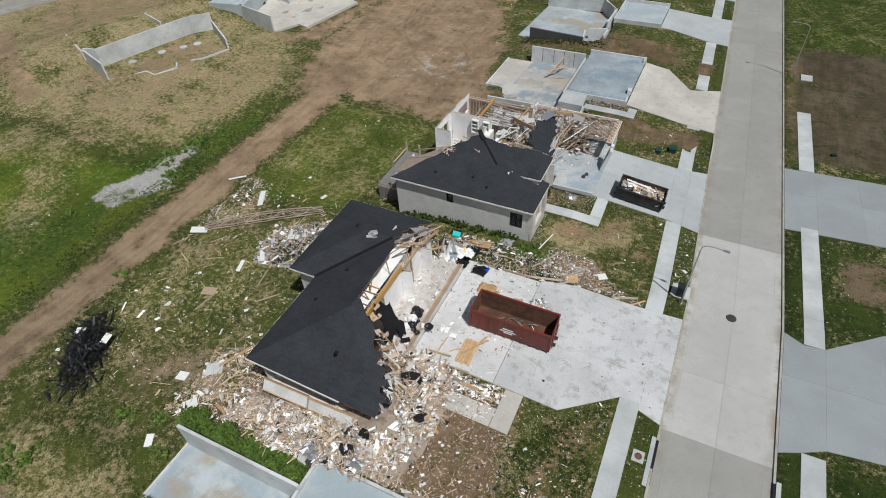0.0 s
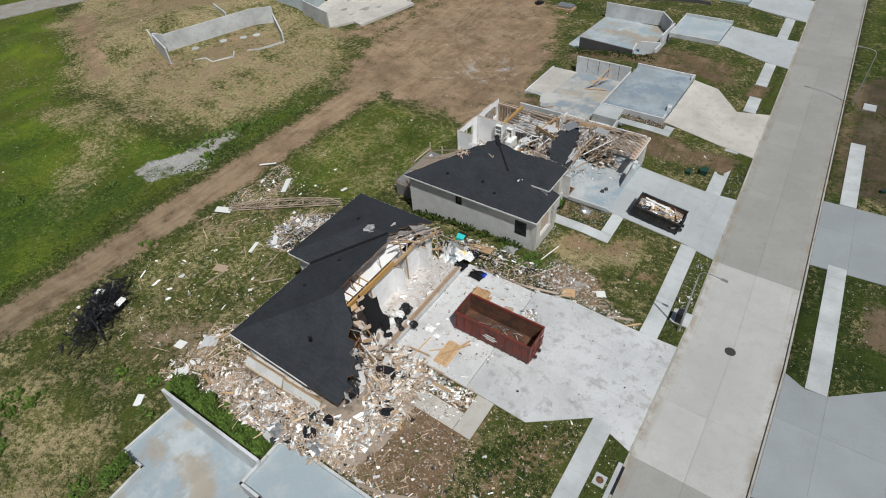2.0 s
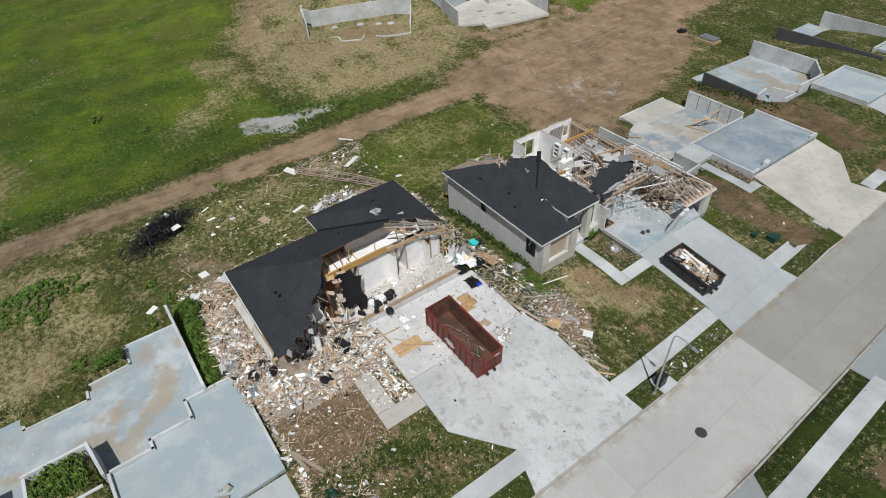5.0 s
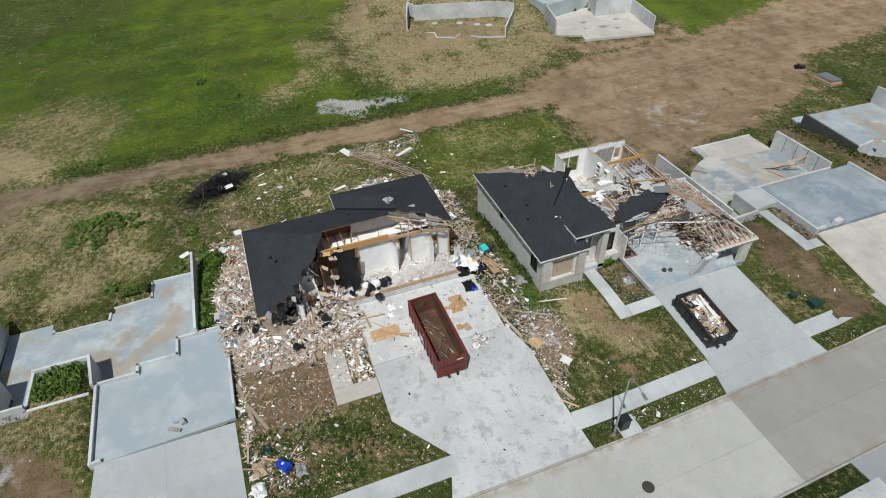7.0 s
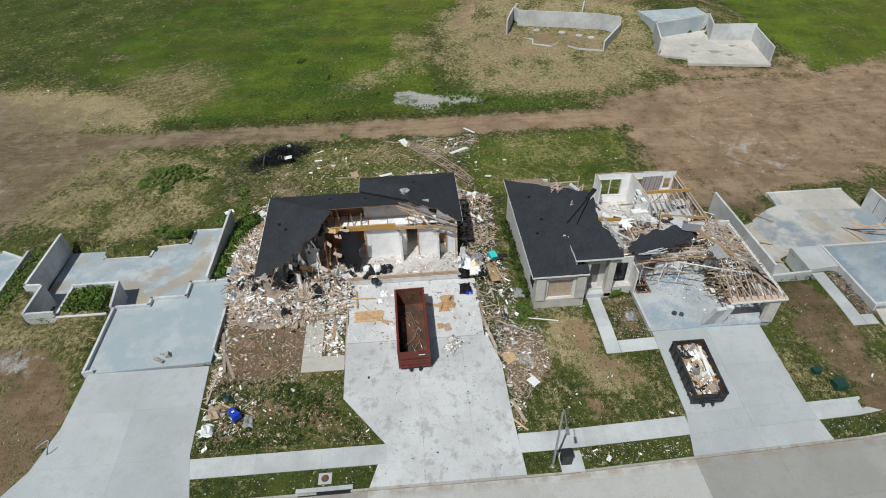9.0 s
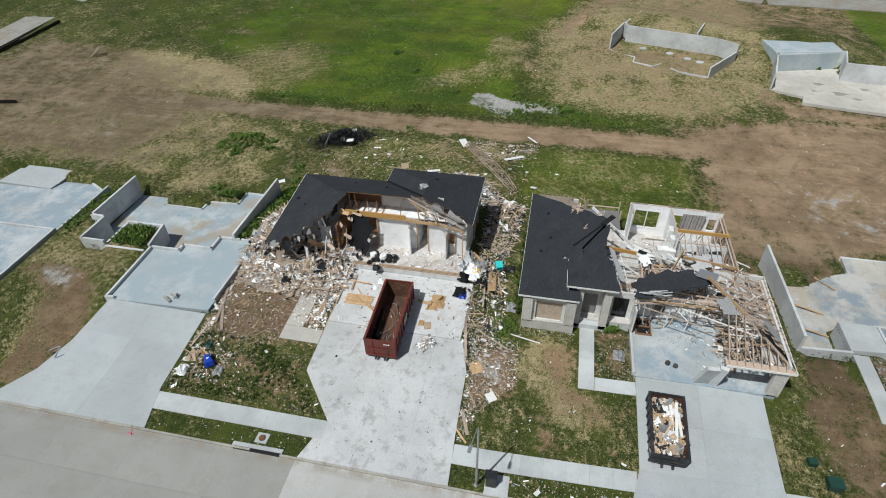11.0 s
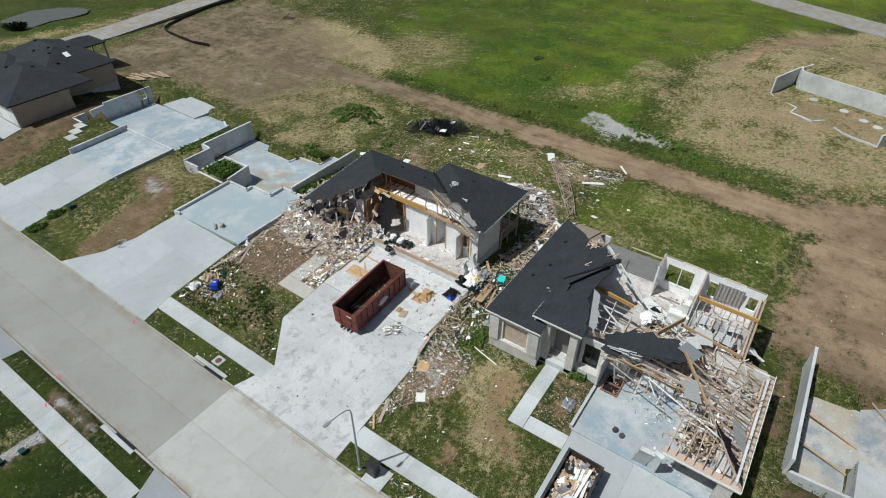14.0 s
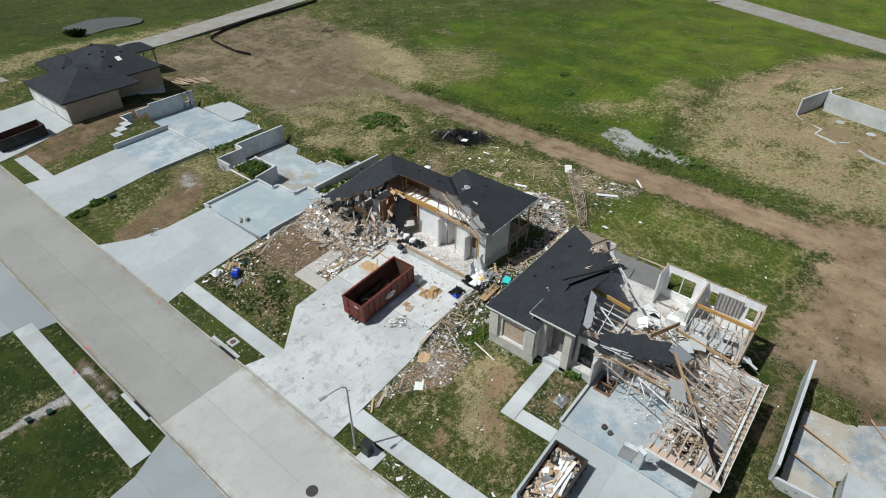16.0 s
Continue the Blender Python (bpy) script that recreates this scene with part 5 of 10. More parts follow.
fascia(h1, [(-27.0, 33.5), (-18.6, 33.5)], H1_EAVE)
timber(h1, (-24.4, 23.75, 5.24), (-19.6, 28.6, 7.12), 0.32, 0.03, UNDERLAY, "valley_flashing", "black valley strip")
for x, y, zf in ((-17.7, 17.2, east), (-22.3, 21.2, west), (-23.4, 29.2, wing_w), (-21.6, 24.6, west)):
    mb = Mesh()
    mb.box(x - 0.11, x + 0.11, y - 0.11, y + 0.11, zf(x, y) - 0.05, zf(x, y) + 0.09)
    part("roof_vent", mb, BLACK_PLASTIC, h1, "black box roof vent")
mb = Mesh()
for i in range(7):
    x, y = rng.uniform(-21.6, -21.0), rng.uniform(28.0, 28.8)
    mb.obox(Matrix.Translation((x, y, H1_EAVE + K * (28.62 - 23.75 - abs(y - 28.62)) + 0.06)) @ pose(0, 0, 0, rng.uniform(-22, 22), rng.uniform(-10, 10), rng.uniform(0, 180)), rng.uniform(0.3, 0.7), rng.uniform(0.12, 0.3), 0.03)
part("torn_patch", mb, BIT_GREY, h1, "grey torn hole in the shingles")
# bare broken deck at the front corner
for dx, dz, mt in ((0.0, 0.0, BIT_PINK), (-0.7, 0.02, GREYWOOD)):
    timber(h1, (-18.5 + dx * 0.6, 27.5 - dx * 0.3, 7.45 + dz), (-17.35 + dx, 32.9, 5.6 + dz), 0.05, 0.11, mt, "broken_rafter", "long bare top chord over the open end")
for y, lean in ((28.4, 0.2), (29.3, -0.25), (30.2, 0.3), (31.2, -0.2), (32.1, 0.15)):
    f = (y - 27.5) / 5.5
    timber(h1, (-18.5 + 1.25 * f, y, 7.4 - 1.7 * f), (-18.35 + 0.3 * f, y + lean, 5.1), 0.045, 0.1, (FRESHWOOD, BIT_PINK)[int(y * 10) % 2], "truss_web")
timber(h1, (-18.6, 27.6, 7.2), (-17.9, 29.6, 6.2), 0.06, 0.13, FRESHWOOD, "broken_rafter")
timber(h1, (-19.4, 29.0, 6.3), (-17.6, 30.4, 5.6), 0.05, 0.12, BIT_PINK, "broken_rafter")
timber(h1, (-18.4, 29.4, 5.15), (-17.6, 32.9, 5.05), 0.12, 0.2, FRESHWOOD, "top_plate")
for x, y, sz, tz in ((-19.1, 30.2, 0.8, 20), (-18.6, 31.6, 0.9, 60), (-18.2, 32.6, 0.7, 110), (-19.4, 29.2, 0.6, 150)):
    mb = Mesh()
    m = Matrix.Translation((x, y, 6.75 - 0.39 * (y - 28.6))) @ pose(0, 0, 0, rng.uniform(-20, 10), rng.uniform(5, 35), tz)
    mb.obox(m, sz * 1.4, sz, 0.03)
    for k in range(4):
        v = m.to_3x3() @ Vector((rng.uniform(-0.3, 0.3), rng.uniform(-0.3, 0.3), 0))
        for q in (k, k + 4):
            mb.v[q] = tuple(Vector(mb.v[q]) + v)
    part("torn_roof_board", mb, BIT_GREY, h1, "torn grey roof board at the broken edge")
# sheet of roof hanging into the opening
flap = Mesh()
TL, TR, BR, BL = Vector((-17.85, 22.25, 6.0)), Vector((-18.35, 24.35, 4.5)), Vector((-16.45, 23.8, 2.3)), Vector((-17.1, 21.9, 1.75))
n = 9
for j in range(n):
    for i in range(n):
        u, v = i / (n - 1), j / (n - 1)
        if i in (0, n - 1):
            u += rng.uniform(-0.22, 0.2)
        if j in (0, n - 1):
            v += rng.uniform(-0.2, 0.22)
        p = TL.lerp(TR, u).lerp(BL.lerp(BR, u), v)
        flap.v.append((p.x + 0.35 * math.sin(math.pi * v) - 0.12 * math.sin(5 * u), p.y, p.z))
flap.v += [(x - 0.05, y, z) for x, y, z in flap.v]
for j in range(n - 1):
    for i in range(n - 1):
        k = j * n + i
        flap.f += [(k, k + n, k + n + 1, k + 1), (k + n * n, k + 1 + n * n, k + n + 1 + n * n, k + n + n * n)]
rim = [i for i in range(n)] + [j * n + n - 1 for j in range(1, n)] + [n * n - 1 - i for i in range(1, n)] + [(n - 1 - j) * n for j in range(1, n - 1)]
flap.f += [(p, q, q + n * n, p + n * n) for p, q in zip(rim, rim[1:] + rim[:1])]
part("hanging_roof_sheet", flap, UNDERLAY, h1, "black roof sheet hanging into the room")
for x, y, z, w, d, rx, ry, tn, mt in ((-17.75, 21.5, 5.7, 1.3, 0.7, 55, 10, 80, FRESHWOOD), (-17.6, 22.1, 5.1, 1.0, 0.5, 70, -15, 60, BIT_PINK), (-17.9, 22.7, 5.55, 1.2, 0.4, 40, 20, 100, BIT_WOOD), (-17.3, 21.2, 4.6, 1.1, 0.6, 62, 5, 40, BIT_PINK), (-16.9, 21.9, 3.6, 1.0, 0.55, 75, 30, 85, BIT_PINK), (-16.4, 21.2, 3.0, 1.2, 0.4, 60, -30, 20, FRESHWOOD), (-16.2, 22.2, 2.6, 0.9, 0.5, 48, 12, 120, BIT_TAN), (-15.6, 20.6, 3.2, 1.3, 0.5, 40, 25, 70, BIT_PINK), (-15.9, 23.0, 2.1, 1.0, 0.6, 58, -8, 30, UNDERLAY), (-16.6, 23.4, 2.8, 0.8, 0.7, 66, 12, 100, UNDERLAY)):
    sheet = Mesh()
    w, d = w * 0.75, d * 0.62
    ring = [q for a, b in (((-w, -d), (w, -d)), ((w, -d), (w, d)), ((w, d), (-w, d)), ((-w, d), (-w, -d))) for q in jag((a[0] / 2, a[1] / 2), (b[0] / 2, b[1] / 2), 4, 0.16 * d, rng)]
    sheet.prism(ring, 0.012, -0.012)
    m = Matrix.Translation((x, y, z)) @ pose(0, 0, 0, rx, ry, tn)
    sheet.v = [tuple(m @ Vector(v)) for v in sheet.v]
    part("splintered_board", sheet, mt, h1, "splintered board hanging from the torn roof edge")
# shreds of roof draped from the torn edge
edge = [(-13.8, 15.6), (-14.0, 16.8), (-14.6, 18.0), (-15.5, 19.1), (-16.4, 20.0), (-17.4, 20.9)]
for k in range(26):
    q = rng.uniform(0, 4.99)
    (ax, ay), (bx, by) = edge[int(q)], edge[int(q) + 1]
    f = q - int(q)
    x, y = ax + f * (bx - ax) + rng.uniform(-0.2, 0.35), ay + f * (by - ay) + rng.uniform(-0.2, 0.3)
    sz = rng.uniform(0.2, 0.6)
    mb = Mesh()
    m = Matrix.Translation((x, y, east(x, y) - rng.uniform(0.05, 0.7))) @ pose(0, 0, 0, rng.uniform(-70, 10), rng.uniform(20, 85), rng.uniform(-50, 50))
    mb.obox(m, sz * rng.uniform(0.7, 2.2), sz, 0.025)
    for i in range(4):
        v = m.to_3x3() @ Vector((rng.uniform(-0.35, 0.35) * sz, rng.uniform(-0.35, 0.35) * sz, 0))
        for w in (i, i + 4):
            mb.v[w] = tuple(Vector(mb.v[w]) + v)
    part("roof_shred", mb, (BIT_DARK, UNDERLAY, BIT_DARK, BIT_PALE, BIT_DARK)[k % 5], h1, "torn shred of roof hanging from the broken edge")
# broken wall sheets standing under the torn corner
for x, y, w, h, tz, tl in ((-15.0, 17.2, 1.0, 1.6, 60, 30), (-17.2, 19.6, 1.2, 2.6, 80, -8)):
    mb = Mesh()
    mb.obox(Matrix.Translation((x, y, 1.55 + h / 2)) @ pose(0, 0, 0, tl, tl * 0.6, tz), w, 0.06, h)
    part("wall_sheet", mb, DRYWALL, h1, "broken white wall sheet")
# splintered framing in the dark gap beside the sheet
for i in range(17):
    x, y = rng.uniform(-18.4, -14.6), rng.uniform(18.8, 22.2)
    a, tl = rng.uniform(0, 6.283), rng.uniform(0.5, 1.5)
    timber(h1, (x, y, 1.7 + rng.uniform(0, 1.2)), (x + tl * math.cos(a), y + tl * math.sin(a), 2.2 + rng.uniform(0, 2.2)), 0.05, rng.choice((0.1, 0.14, 0.4)), rng.choice((FRESHWOOD, GREYWOOD, FRESHWOOD, DRYWALL)), "broken_stud")
# kicked-out south wall panel with its plates
for x, ln, tilt, z in ((-21.6, 3.9, -34, 2.5), (-17.7, 3.6, -26, 2.45)):
    panel = Mesh()
    m = Matrix.Translation((x, 15.02, z)) @ pose(0, 0, 0, tilt, 0, rng.uniform(-3, 3))
    panel.obox(m, ln, 0.14, 0.85)
    part("leaning_wall_panel", panel, SIDING, h1, "white wall panel pushed out at its foot")
    for dz in (0.45, -0.45):
        q = Mesh()
        q.obox(m @ Matrix.Translation((0, 0, dz)), ln + 0.1, 0.17, 0.09)
        part("wall_plate", q, FRESHWOOD, h1)
for i in range(3):
    timber(h1, (-15.4 - 0.16 * i, 22.7, 1.66), (-15.4 - 0.16 * i, 32.9, 1.66), 0.1, 0.1, (GREYWOOD, FRESHWOOD, GREYWOOD)[i], "sill_plate")
# open porch under the back corner of the roof
deck = thing("timber_deck", (-24.5, 31.3, -0.3), "weathered timber deck with rails in shade under the roof's back corner", "deck")
for x, y, top in ((-26.3, 32.95, 4.9), (-24.4, 32.95, 4.9), (-22.75, 33.1, 2.5), (-26.3, 30.0, 4.9)):
    mb = Mesh()
    mb.box(x - 0.07, x + 0.07, y - 0.07, y + 0.07, land(x, y) - 0.4, top)
    part("post", mb, GREYWOOD, deck)
for i in range(20):
    mb = Mesh()
    mb.box(-26.4 + i * 0.185, -26.25 + i * 0.185, 29.7, 33.1, 1.42, 1.46)
    part("board", mb, GREYWOOD, deck)
for z in (1.4, 1.8, 2.4):
    for x0, x1, y0, y1 in ((-26.36, -22.7, 33.03, 33.09), (-26.42, -26.36, 29.8, 33.0)):
        mb = Mesh()
        mb.box(x0, x1, y0, y1, z - 0.1, z)
        part("rail", mb, GREYWOOD, deck)
mb = Mesh()
mb.beam((-26.2, 33.16, 2.4), (-24.5, 33.16, 4.4), 0.05, 0.1)
part("brace", mb, GREYWOOD, deck)

# ---------------------------------------------------------------- the white house with half its roof gone
h2 = thing("damaged_house", (-18, 48, 0.2), "white house, one roof half gone and trusses collapsed over the rooms", "house", "wrecked houses")
E2, K2 = 4.75, 0.355
mb = Mesh()
mb.prism([(-25.3, 38.95), (-11.2, 38.95), (-11.2, 43.0), (-12.2, 43.0), (-12.2, 47.8), (-14.0, 47.8), (-14.0, 58.2), (-16.9, 58.2), (-16.9, 56.3), (-24.8, 56.3), (-25.3, 48)], 1.40, -1.2)
part("foundation", mb, WALL_CONC, h2)
mb = Mesh()
mb.prism([(-25.3, 38.95), (-11.2, 38.95), (-11.2, 43.0), (-12.2, 43.0), (-12.2, 47.8), (-14.0, 47.8), (-14.0, 58.2), (-16.9, 58.2), (-16.9, 56.3), (-24.8, 56.3), (-25.3, 48)], 1.55, 1.404)
part("floor", mb, DUSTY, h2, "dusty pale subfloor")
mb = Mesh()
mb.prism(rect(-14.0, -7.3, 48.0, 58.1), 1.0, 0.2)
part("garage_slab", mb, SLAB_SWEPT, h2, "blue-grey garage slab")
A, B = (-25.3, 39.0), (-11.2, 39.0)
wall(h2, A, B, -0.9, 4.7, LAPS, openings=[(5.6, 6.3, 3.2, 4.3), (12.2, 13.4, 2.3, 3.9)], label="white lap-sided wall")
window(h2, A, B, (5.6, 6.3, 3.2, 4.3), mullions=0, mat=BLACK_PLASTIC)
window(h2, A, B, (12.2, 13.4, 2.3, 3.9), mullions=1, mat=BLACK_PLASTIC)
wall(h2, (-25.3, 39.0), (-25.3, 43.0), -0.6, 4.7, SIDING, openings=[(1.5, 3.0, 1.7, 3.8)])
wall(h2, (-25.3, 43.0), (-25.3, 47.9), -0.6, 1.5, SIDING)
wall(h2, (-11.2, 39.0), (-11.2, 43.1), 1.0, 4.65, SIDING, openings=[(1.0, 3.1, 1.9, 3.9)], label="front wall with a boarded opening")
mb = Mesh()
mb.box(-11.35, -11.3, 39.95, 42.15, 1.85, 3.95)
part("board_panel", mb, GREYWOOD, h2, "pale board behind the front opening")
wall(h2, (-11.06, 38.9), (-11.06, 43.2), 0.5, 1.85, STONE, 0.2, name="stone_base", label="pale stone veneer base")
for y in (39.3, 42.75):
    mb = Mesh()
    mb.box(-11.45, -10.85, y - 0.4, y + 0.4, 1.85, 4.3)
    part("pier", mb, STONE, h2, "pale stone pier")
wall(h2, (-12.2, 43.1), (-11.2, 43.1), 1.2, 4.6, SIDING)
wall(h2, (-12.9, 43.2), (-12.9, 45.6), 1.4, 5.6, SIDING, openings=[(0.5, 1.7, 1.6, 3.9)])
# flat panel in the opening, its grey imitating the shaded interior
mb = Mesh()
mb.box(-13.0, -12.92, 43.75, 44.85, 1.6, 3.85)
part("entry_door", mb, DECKING, h2, "flat panel in the grey of the shaded entry interior")
for y in (43.35, 45.55):
    mb = Mesh()
    mb.box(-12.3, -11.7, y - 0.3, y + 0.3, 1.0, 5.6)
    part("porch_pier", mb, STONE, h2, "tall pale stone porch pier")
mb = Mesh()
mb.box(-12.9, -11.7, 43.0, 45.9, 0.6, 1.35)
part("porch_floor", mb, WALK, h2, "concrete porch floor")
wall(h2, (-12.9, 45.9), (-12.9, 47.8), 1.4, 4.4, SIDING, openings=[(0.3, 1.5, 1.7, 3.8)])
window(h2, (-12.9, 45.9), (-12.9, 47.8), (0.3, 1.5, 1.7, 3.8), mullions=1, mat=BLACK_PLASTIC)
wall(h2, (-14.0, 47.9), (-11.6, 47.9), 1.0, 3.7, SIDING, 0.14, label="leaning grey garage side wall")
wall(h2, (-11.55, 47.9), (-7.4, 47.9), 0.9, 1.3, WALL_CONC, 0.2)
# back and far walls of the open rooms
Wn, Ws = (-24.9, 56.3), (-25.2, 47.9)
wall(h2, Ws, Wn, -0.6, 5.0, DRYWALL, openings=[(0.5, 2.9, 2.3, 4.4), (4.1, 5.2, 2.6, 4.3), (7.3, 8.0, 2.9, 4.2)], label="white room wall with bare window openings")
window(h2, Ws, Wn, (0.5, 2.9, 2.3, 4.4), glass=False, mullions=1)
window(h2, Ws, Wn, (4.1, 5.2, 2.6, 4.3), glass=False, mullions=0)
wall(h2, (-25.2, 48.0), (-23.4, 48.0), 1.5, 4.9, DRYWALL, 0.14)
wall(h2, (-24.9, 51.6), (-20.1, 51.7), 1.5, 5.05, DRYWALL, 0.12)
wall(h2, (-24.8, 56.3), (-16.9, 56.3), -0.8, 4.6, BIT_TAN, 0.14)
wall(h2, (-16.9, 56.3), (-16.9, 58.2), -0.2, 4.4, SIDING)
wall(h2, (-16.9, 58.2), (-7.5, 58.2), 0.2, 4.1, SIDING, label="garage side wall")
wall(h2, (-14.0, 48.0), (-14.0, 58.1), 1.1, 3.6, DRYWALL, 0.12, openings=[(1.6, 2.6, 1.15, 3.2), (5.0, 7.2, 1.15, 3.3)])
wall(h2, (-20.6, 49.0), (-20.6, 56.2), 1.55, 4.3, DRYWALL, 0.12, openings=[(0, 1.6, 1.55, 4.2), (3.6, 4.6, 1.6, 3.7)])
wall(h2, (-17.4, 51.8), (-17.4, 58.0), 1.55, 4.1, DRYWALL, 0.12, openings=[(1, 2, 1.6, 3.6)])
wall(h2, (-20.6, 53.6), (-14.2, 53.6), 1.55, 4.1, DRYWALL, 0.12, openings=[(1.2, 2.2, 1.6, 3.6), (4.2, 5.2, 1.6, 3.6)])
# bare stud frames along the open back and side of the rooms
for x0, x1, y, top in ((-24.7, -17.1, 56.02, 4.5), (-16.7, -8.0, 57.95, 4.0), (-20.5, -14.4, 53.45, 3.95)):
    for i in range(int((x1 - x0) / 0.42)):
        x = x0 + 0.42 * i
        lean = rng.uniform(-0.12, 0.12)
        timber(h2, (x, y, 1.56), (x + lean, y + lean * 0.4, top + rng.uniform(-0.5, 0.25)), 0.05, 0.1, (BIT_PINK, GREYWOOD, BIT_TAN)[i % 3], "stud")
    timber(h2, (x0, y, top + 0.05), (x1, y + 0.08, top - 0.1), 0.12, 0.06, BIT_PINK, "top_plate")
mb = Mesh()
m = Matrix.Translation((-24.7, 53.75, 3.75)) @ pose(0, 0, 0, 0, 8, 0)
mb.obox(m, 0.04, 2.1, 2.0)
part("lining_panel", mb, BIT_PALE, h2, "pale ribbed lining of the back wall")
for i in range(8):
    mb = Mesh()
    mb.obox(m @ Matrix.Translation((0.05, -1.0 + 0.285 * i, 0)), 0.05, 0.06, 2.0)
    part("lining_rib", mb, GREYWOOD, h2)
# garage front: leaning pier, header and far post
for y, w, h, lean, turn in ((52.95, 0.95, 2.5, 17, 6), (53.75, 0.6, 2.6, 12, -14)):
    mb = Mesh()
    mb.obox(Matrix.Translation((-7.3, y, 0.98 + h / 2)) @ pose(0, 0, 0, -6, lean, turn), 0.3, w, h)
    part("garage_pier", mb, WALL_CONC, h2, "leaning grey garage pier")
mb = Mesh()
mb.box(-7.7, -7.3, 57.4, 58.3, 0.9, 3.4)
part("garage_pier", mb, STONE, h2, "pale garage pier")
timber(h2, (-7.5, 53.9, 3.45), (-7.5, 58.4, 3.4), 0.12, 0.35, GREYWOOD, "garage_header", "broken timber over the garage doorway")
# remaining roof
s2 = plane(-25.6, 38.5, E2, 0, K2)
mb = Mesh()
mb.prism([(-15.5, 43.12), (-15.55, 43.2), (-18.6, 45.2), (-18.55, 45.1)], lambda x, y: s2(x, y) - 0.05, lambda x, y: s2(x, y) - 0.5)
part("step_flashing", mb, UNDERLAY, h2, "black step between the two roof slopes")
e2 = plane(-10.75, 38.5, E2, -K2, 0)
roof_slope(h2, [(-25.6, 38.5), (-10.75, 38.5), (-15.4, 43.15), (-16.0, 43.5), (-18.65, 45.25)] + jag((-18.9, 45.3), (-20.9, 43.5), 4, 0.2, rng) + jag((-20.9, 43.5), (-22.9, 41.4), 4, 0.15, rng) + jag((-22.9, 41.4), (-25.6, 38.5), 4, 0.08, rng), s2, under=UNDERLAY)
roof_slope(h2, [(-10.75, 38.5), (-10.75, 43.3), (-15.4, 43.3), (-15.4, 43.15)], e2, under=UNDERLAY)
PE = 5.72
pe = plane(-11.4, 42.2, PE, -K2, 0)
ps = plane(-11.4, 42.2, PE, 0, K2)
roof_slope(h2, [(-11.4, 42.2), (-11.4, 46.2)] + jag((-11.7, 46.25), (-13.9, 45.6), 5, 0.12, rng) + [(-13.9, 45.6), (-14.3, 45.12)], pe, under=UNDERLAY)
roof_slope(h2, [(-15.4, 42.2), (-11.4, 42.2)] + jag((-14.3, 45.1), (-16.8, 45.2), 4, 0.12, rng) + jag((-16.8, 45.2), (-18.6, 45.6), 3, 0.1, rng) + [(-18.7, 45.5)], ps, under=UNDERLAY)
timber(h2, (-15.9, 42.48, 6.21), (-18.6, 45.2, 7.16), 0.16, 0.07, UNDERLAY, "valley_flashing", "black valley strip")
timber(h2, (-18.2, 44.8, 7.08), (-19.1, 45.7, 7.42), 0.42, 0.1, UNDERLAY, "valley_flashing", "loose end of the black valley strip")
fascia(h2, [(-25.6, 38.5), (-10.75, 38.5), (-10.75, 43.3)], E2)
fascia(h2, [(-15.3, 42.2), (-11.4, 42.2), (-11.4, 46.2)], PE)
wall(h2, (-15.4, 42.35), (-11.6, 42.35), 4.3, 5.6, SIDING, 0.1)
mb = Mesh()
mb.obox(Matrix.Translation((-14.1, 41.75, 5.75)) @ pose(0, 0, 0, 30, 0, 45), 0.5, 1.0, 0.03)
part("flashing_sheet", mb, GALV, h2, "pale metal flashing sheet")
for x, y in ((-17.6, 40.6), (-21.4, 40.2), (-15.9, 39.9)):
    mb = Mesh()
    mb.box(x - 0.11, x + 0.11, y - 0.11, y + 0.11, s2(x, y) - 0.05, s2(x, y) + 0.09)
    part("roof_vent", mb, BLACK_PLASTIC, h2, "black box roof vent")
# stripped rear slope: ends of trusses showing
for i in (1, 4, 6):
    s = i / 8
    x, y = -25.4 + 6.2 * s, 38.8 + 6.2 * s
    timber(h2, (x, y, 4.8 + 2.2 * s), (-25.6, y + 0.1, 4.75), 0.045, 0.12, GREYWOOD, "bare_rafter")
mb = Mesh()
mb.prism([(-25.6, 39.2), (-24.4, 39.9), (-21.6, 42.8), (-22.2, 43.6), (-24.6, 42.2), (-25.6, 42.6)], plane(-25.6, 38.5, 4.66, K2, 0), plane(-25.6, 38.5, 4.6, K2, 0))
part("bare_sheathing", mb, GREYWOOD, h2, "pale bare roof boards")
mb = Mesh()
for i in range(22):
    x, y = rng.uniform(-21.9, -20.7), rng.uniform(42.2, 43.2)
    mb.obox(Matrix.Translation((x, y, s2(x, y) + 0.1)) @ pose(0, 0, 0, rng.uniform(-30, 30), rng.uniform(-30, 30), rng.uniform(0, 180)), rng.uniform(0.25, 0.8), rng.uniform(0.05, 0.14), 0.03)
part("torn_patch", mb, BIT_PINK, h2, "pale splintered hole in the shingles")
# timbers spanning the open rooms
rng = random.Random(23)


def ragged_sheet(name, house, m, w, d, mat, label="", amp=0.14, thick=0.025):
    """A torn flat sheet with an uneven outline, centred on the pose m."""
    edge = [q for a, b in (((-w, -d), (w, -d)), ((w, -d), (w, d)), ((w, d), (-w, d)), ((-w, d), (-w, -d))) for q in jag((a[0] / 2, a[1] / 2), (b[0] / 2, b[1] / 2), 3, amp * 0.6 * min(w, d), rng)]
    flat = Mesh()
    flat.prism(edge, thick / 2, -thick / 2)
    flat.v = [tuple(m @ Vector(v)) for v in flat.v]
    return part(name, flat, mat, house, label)


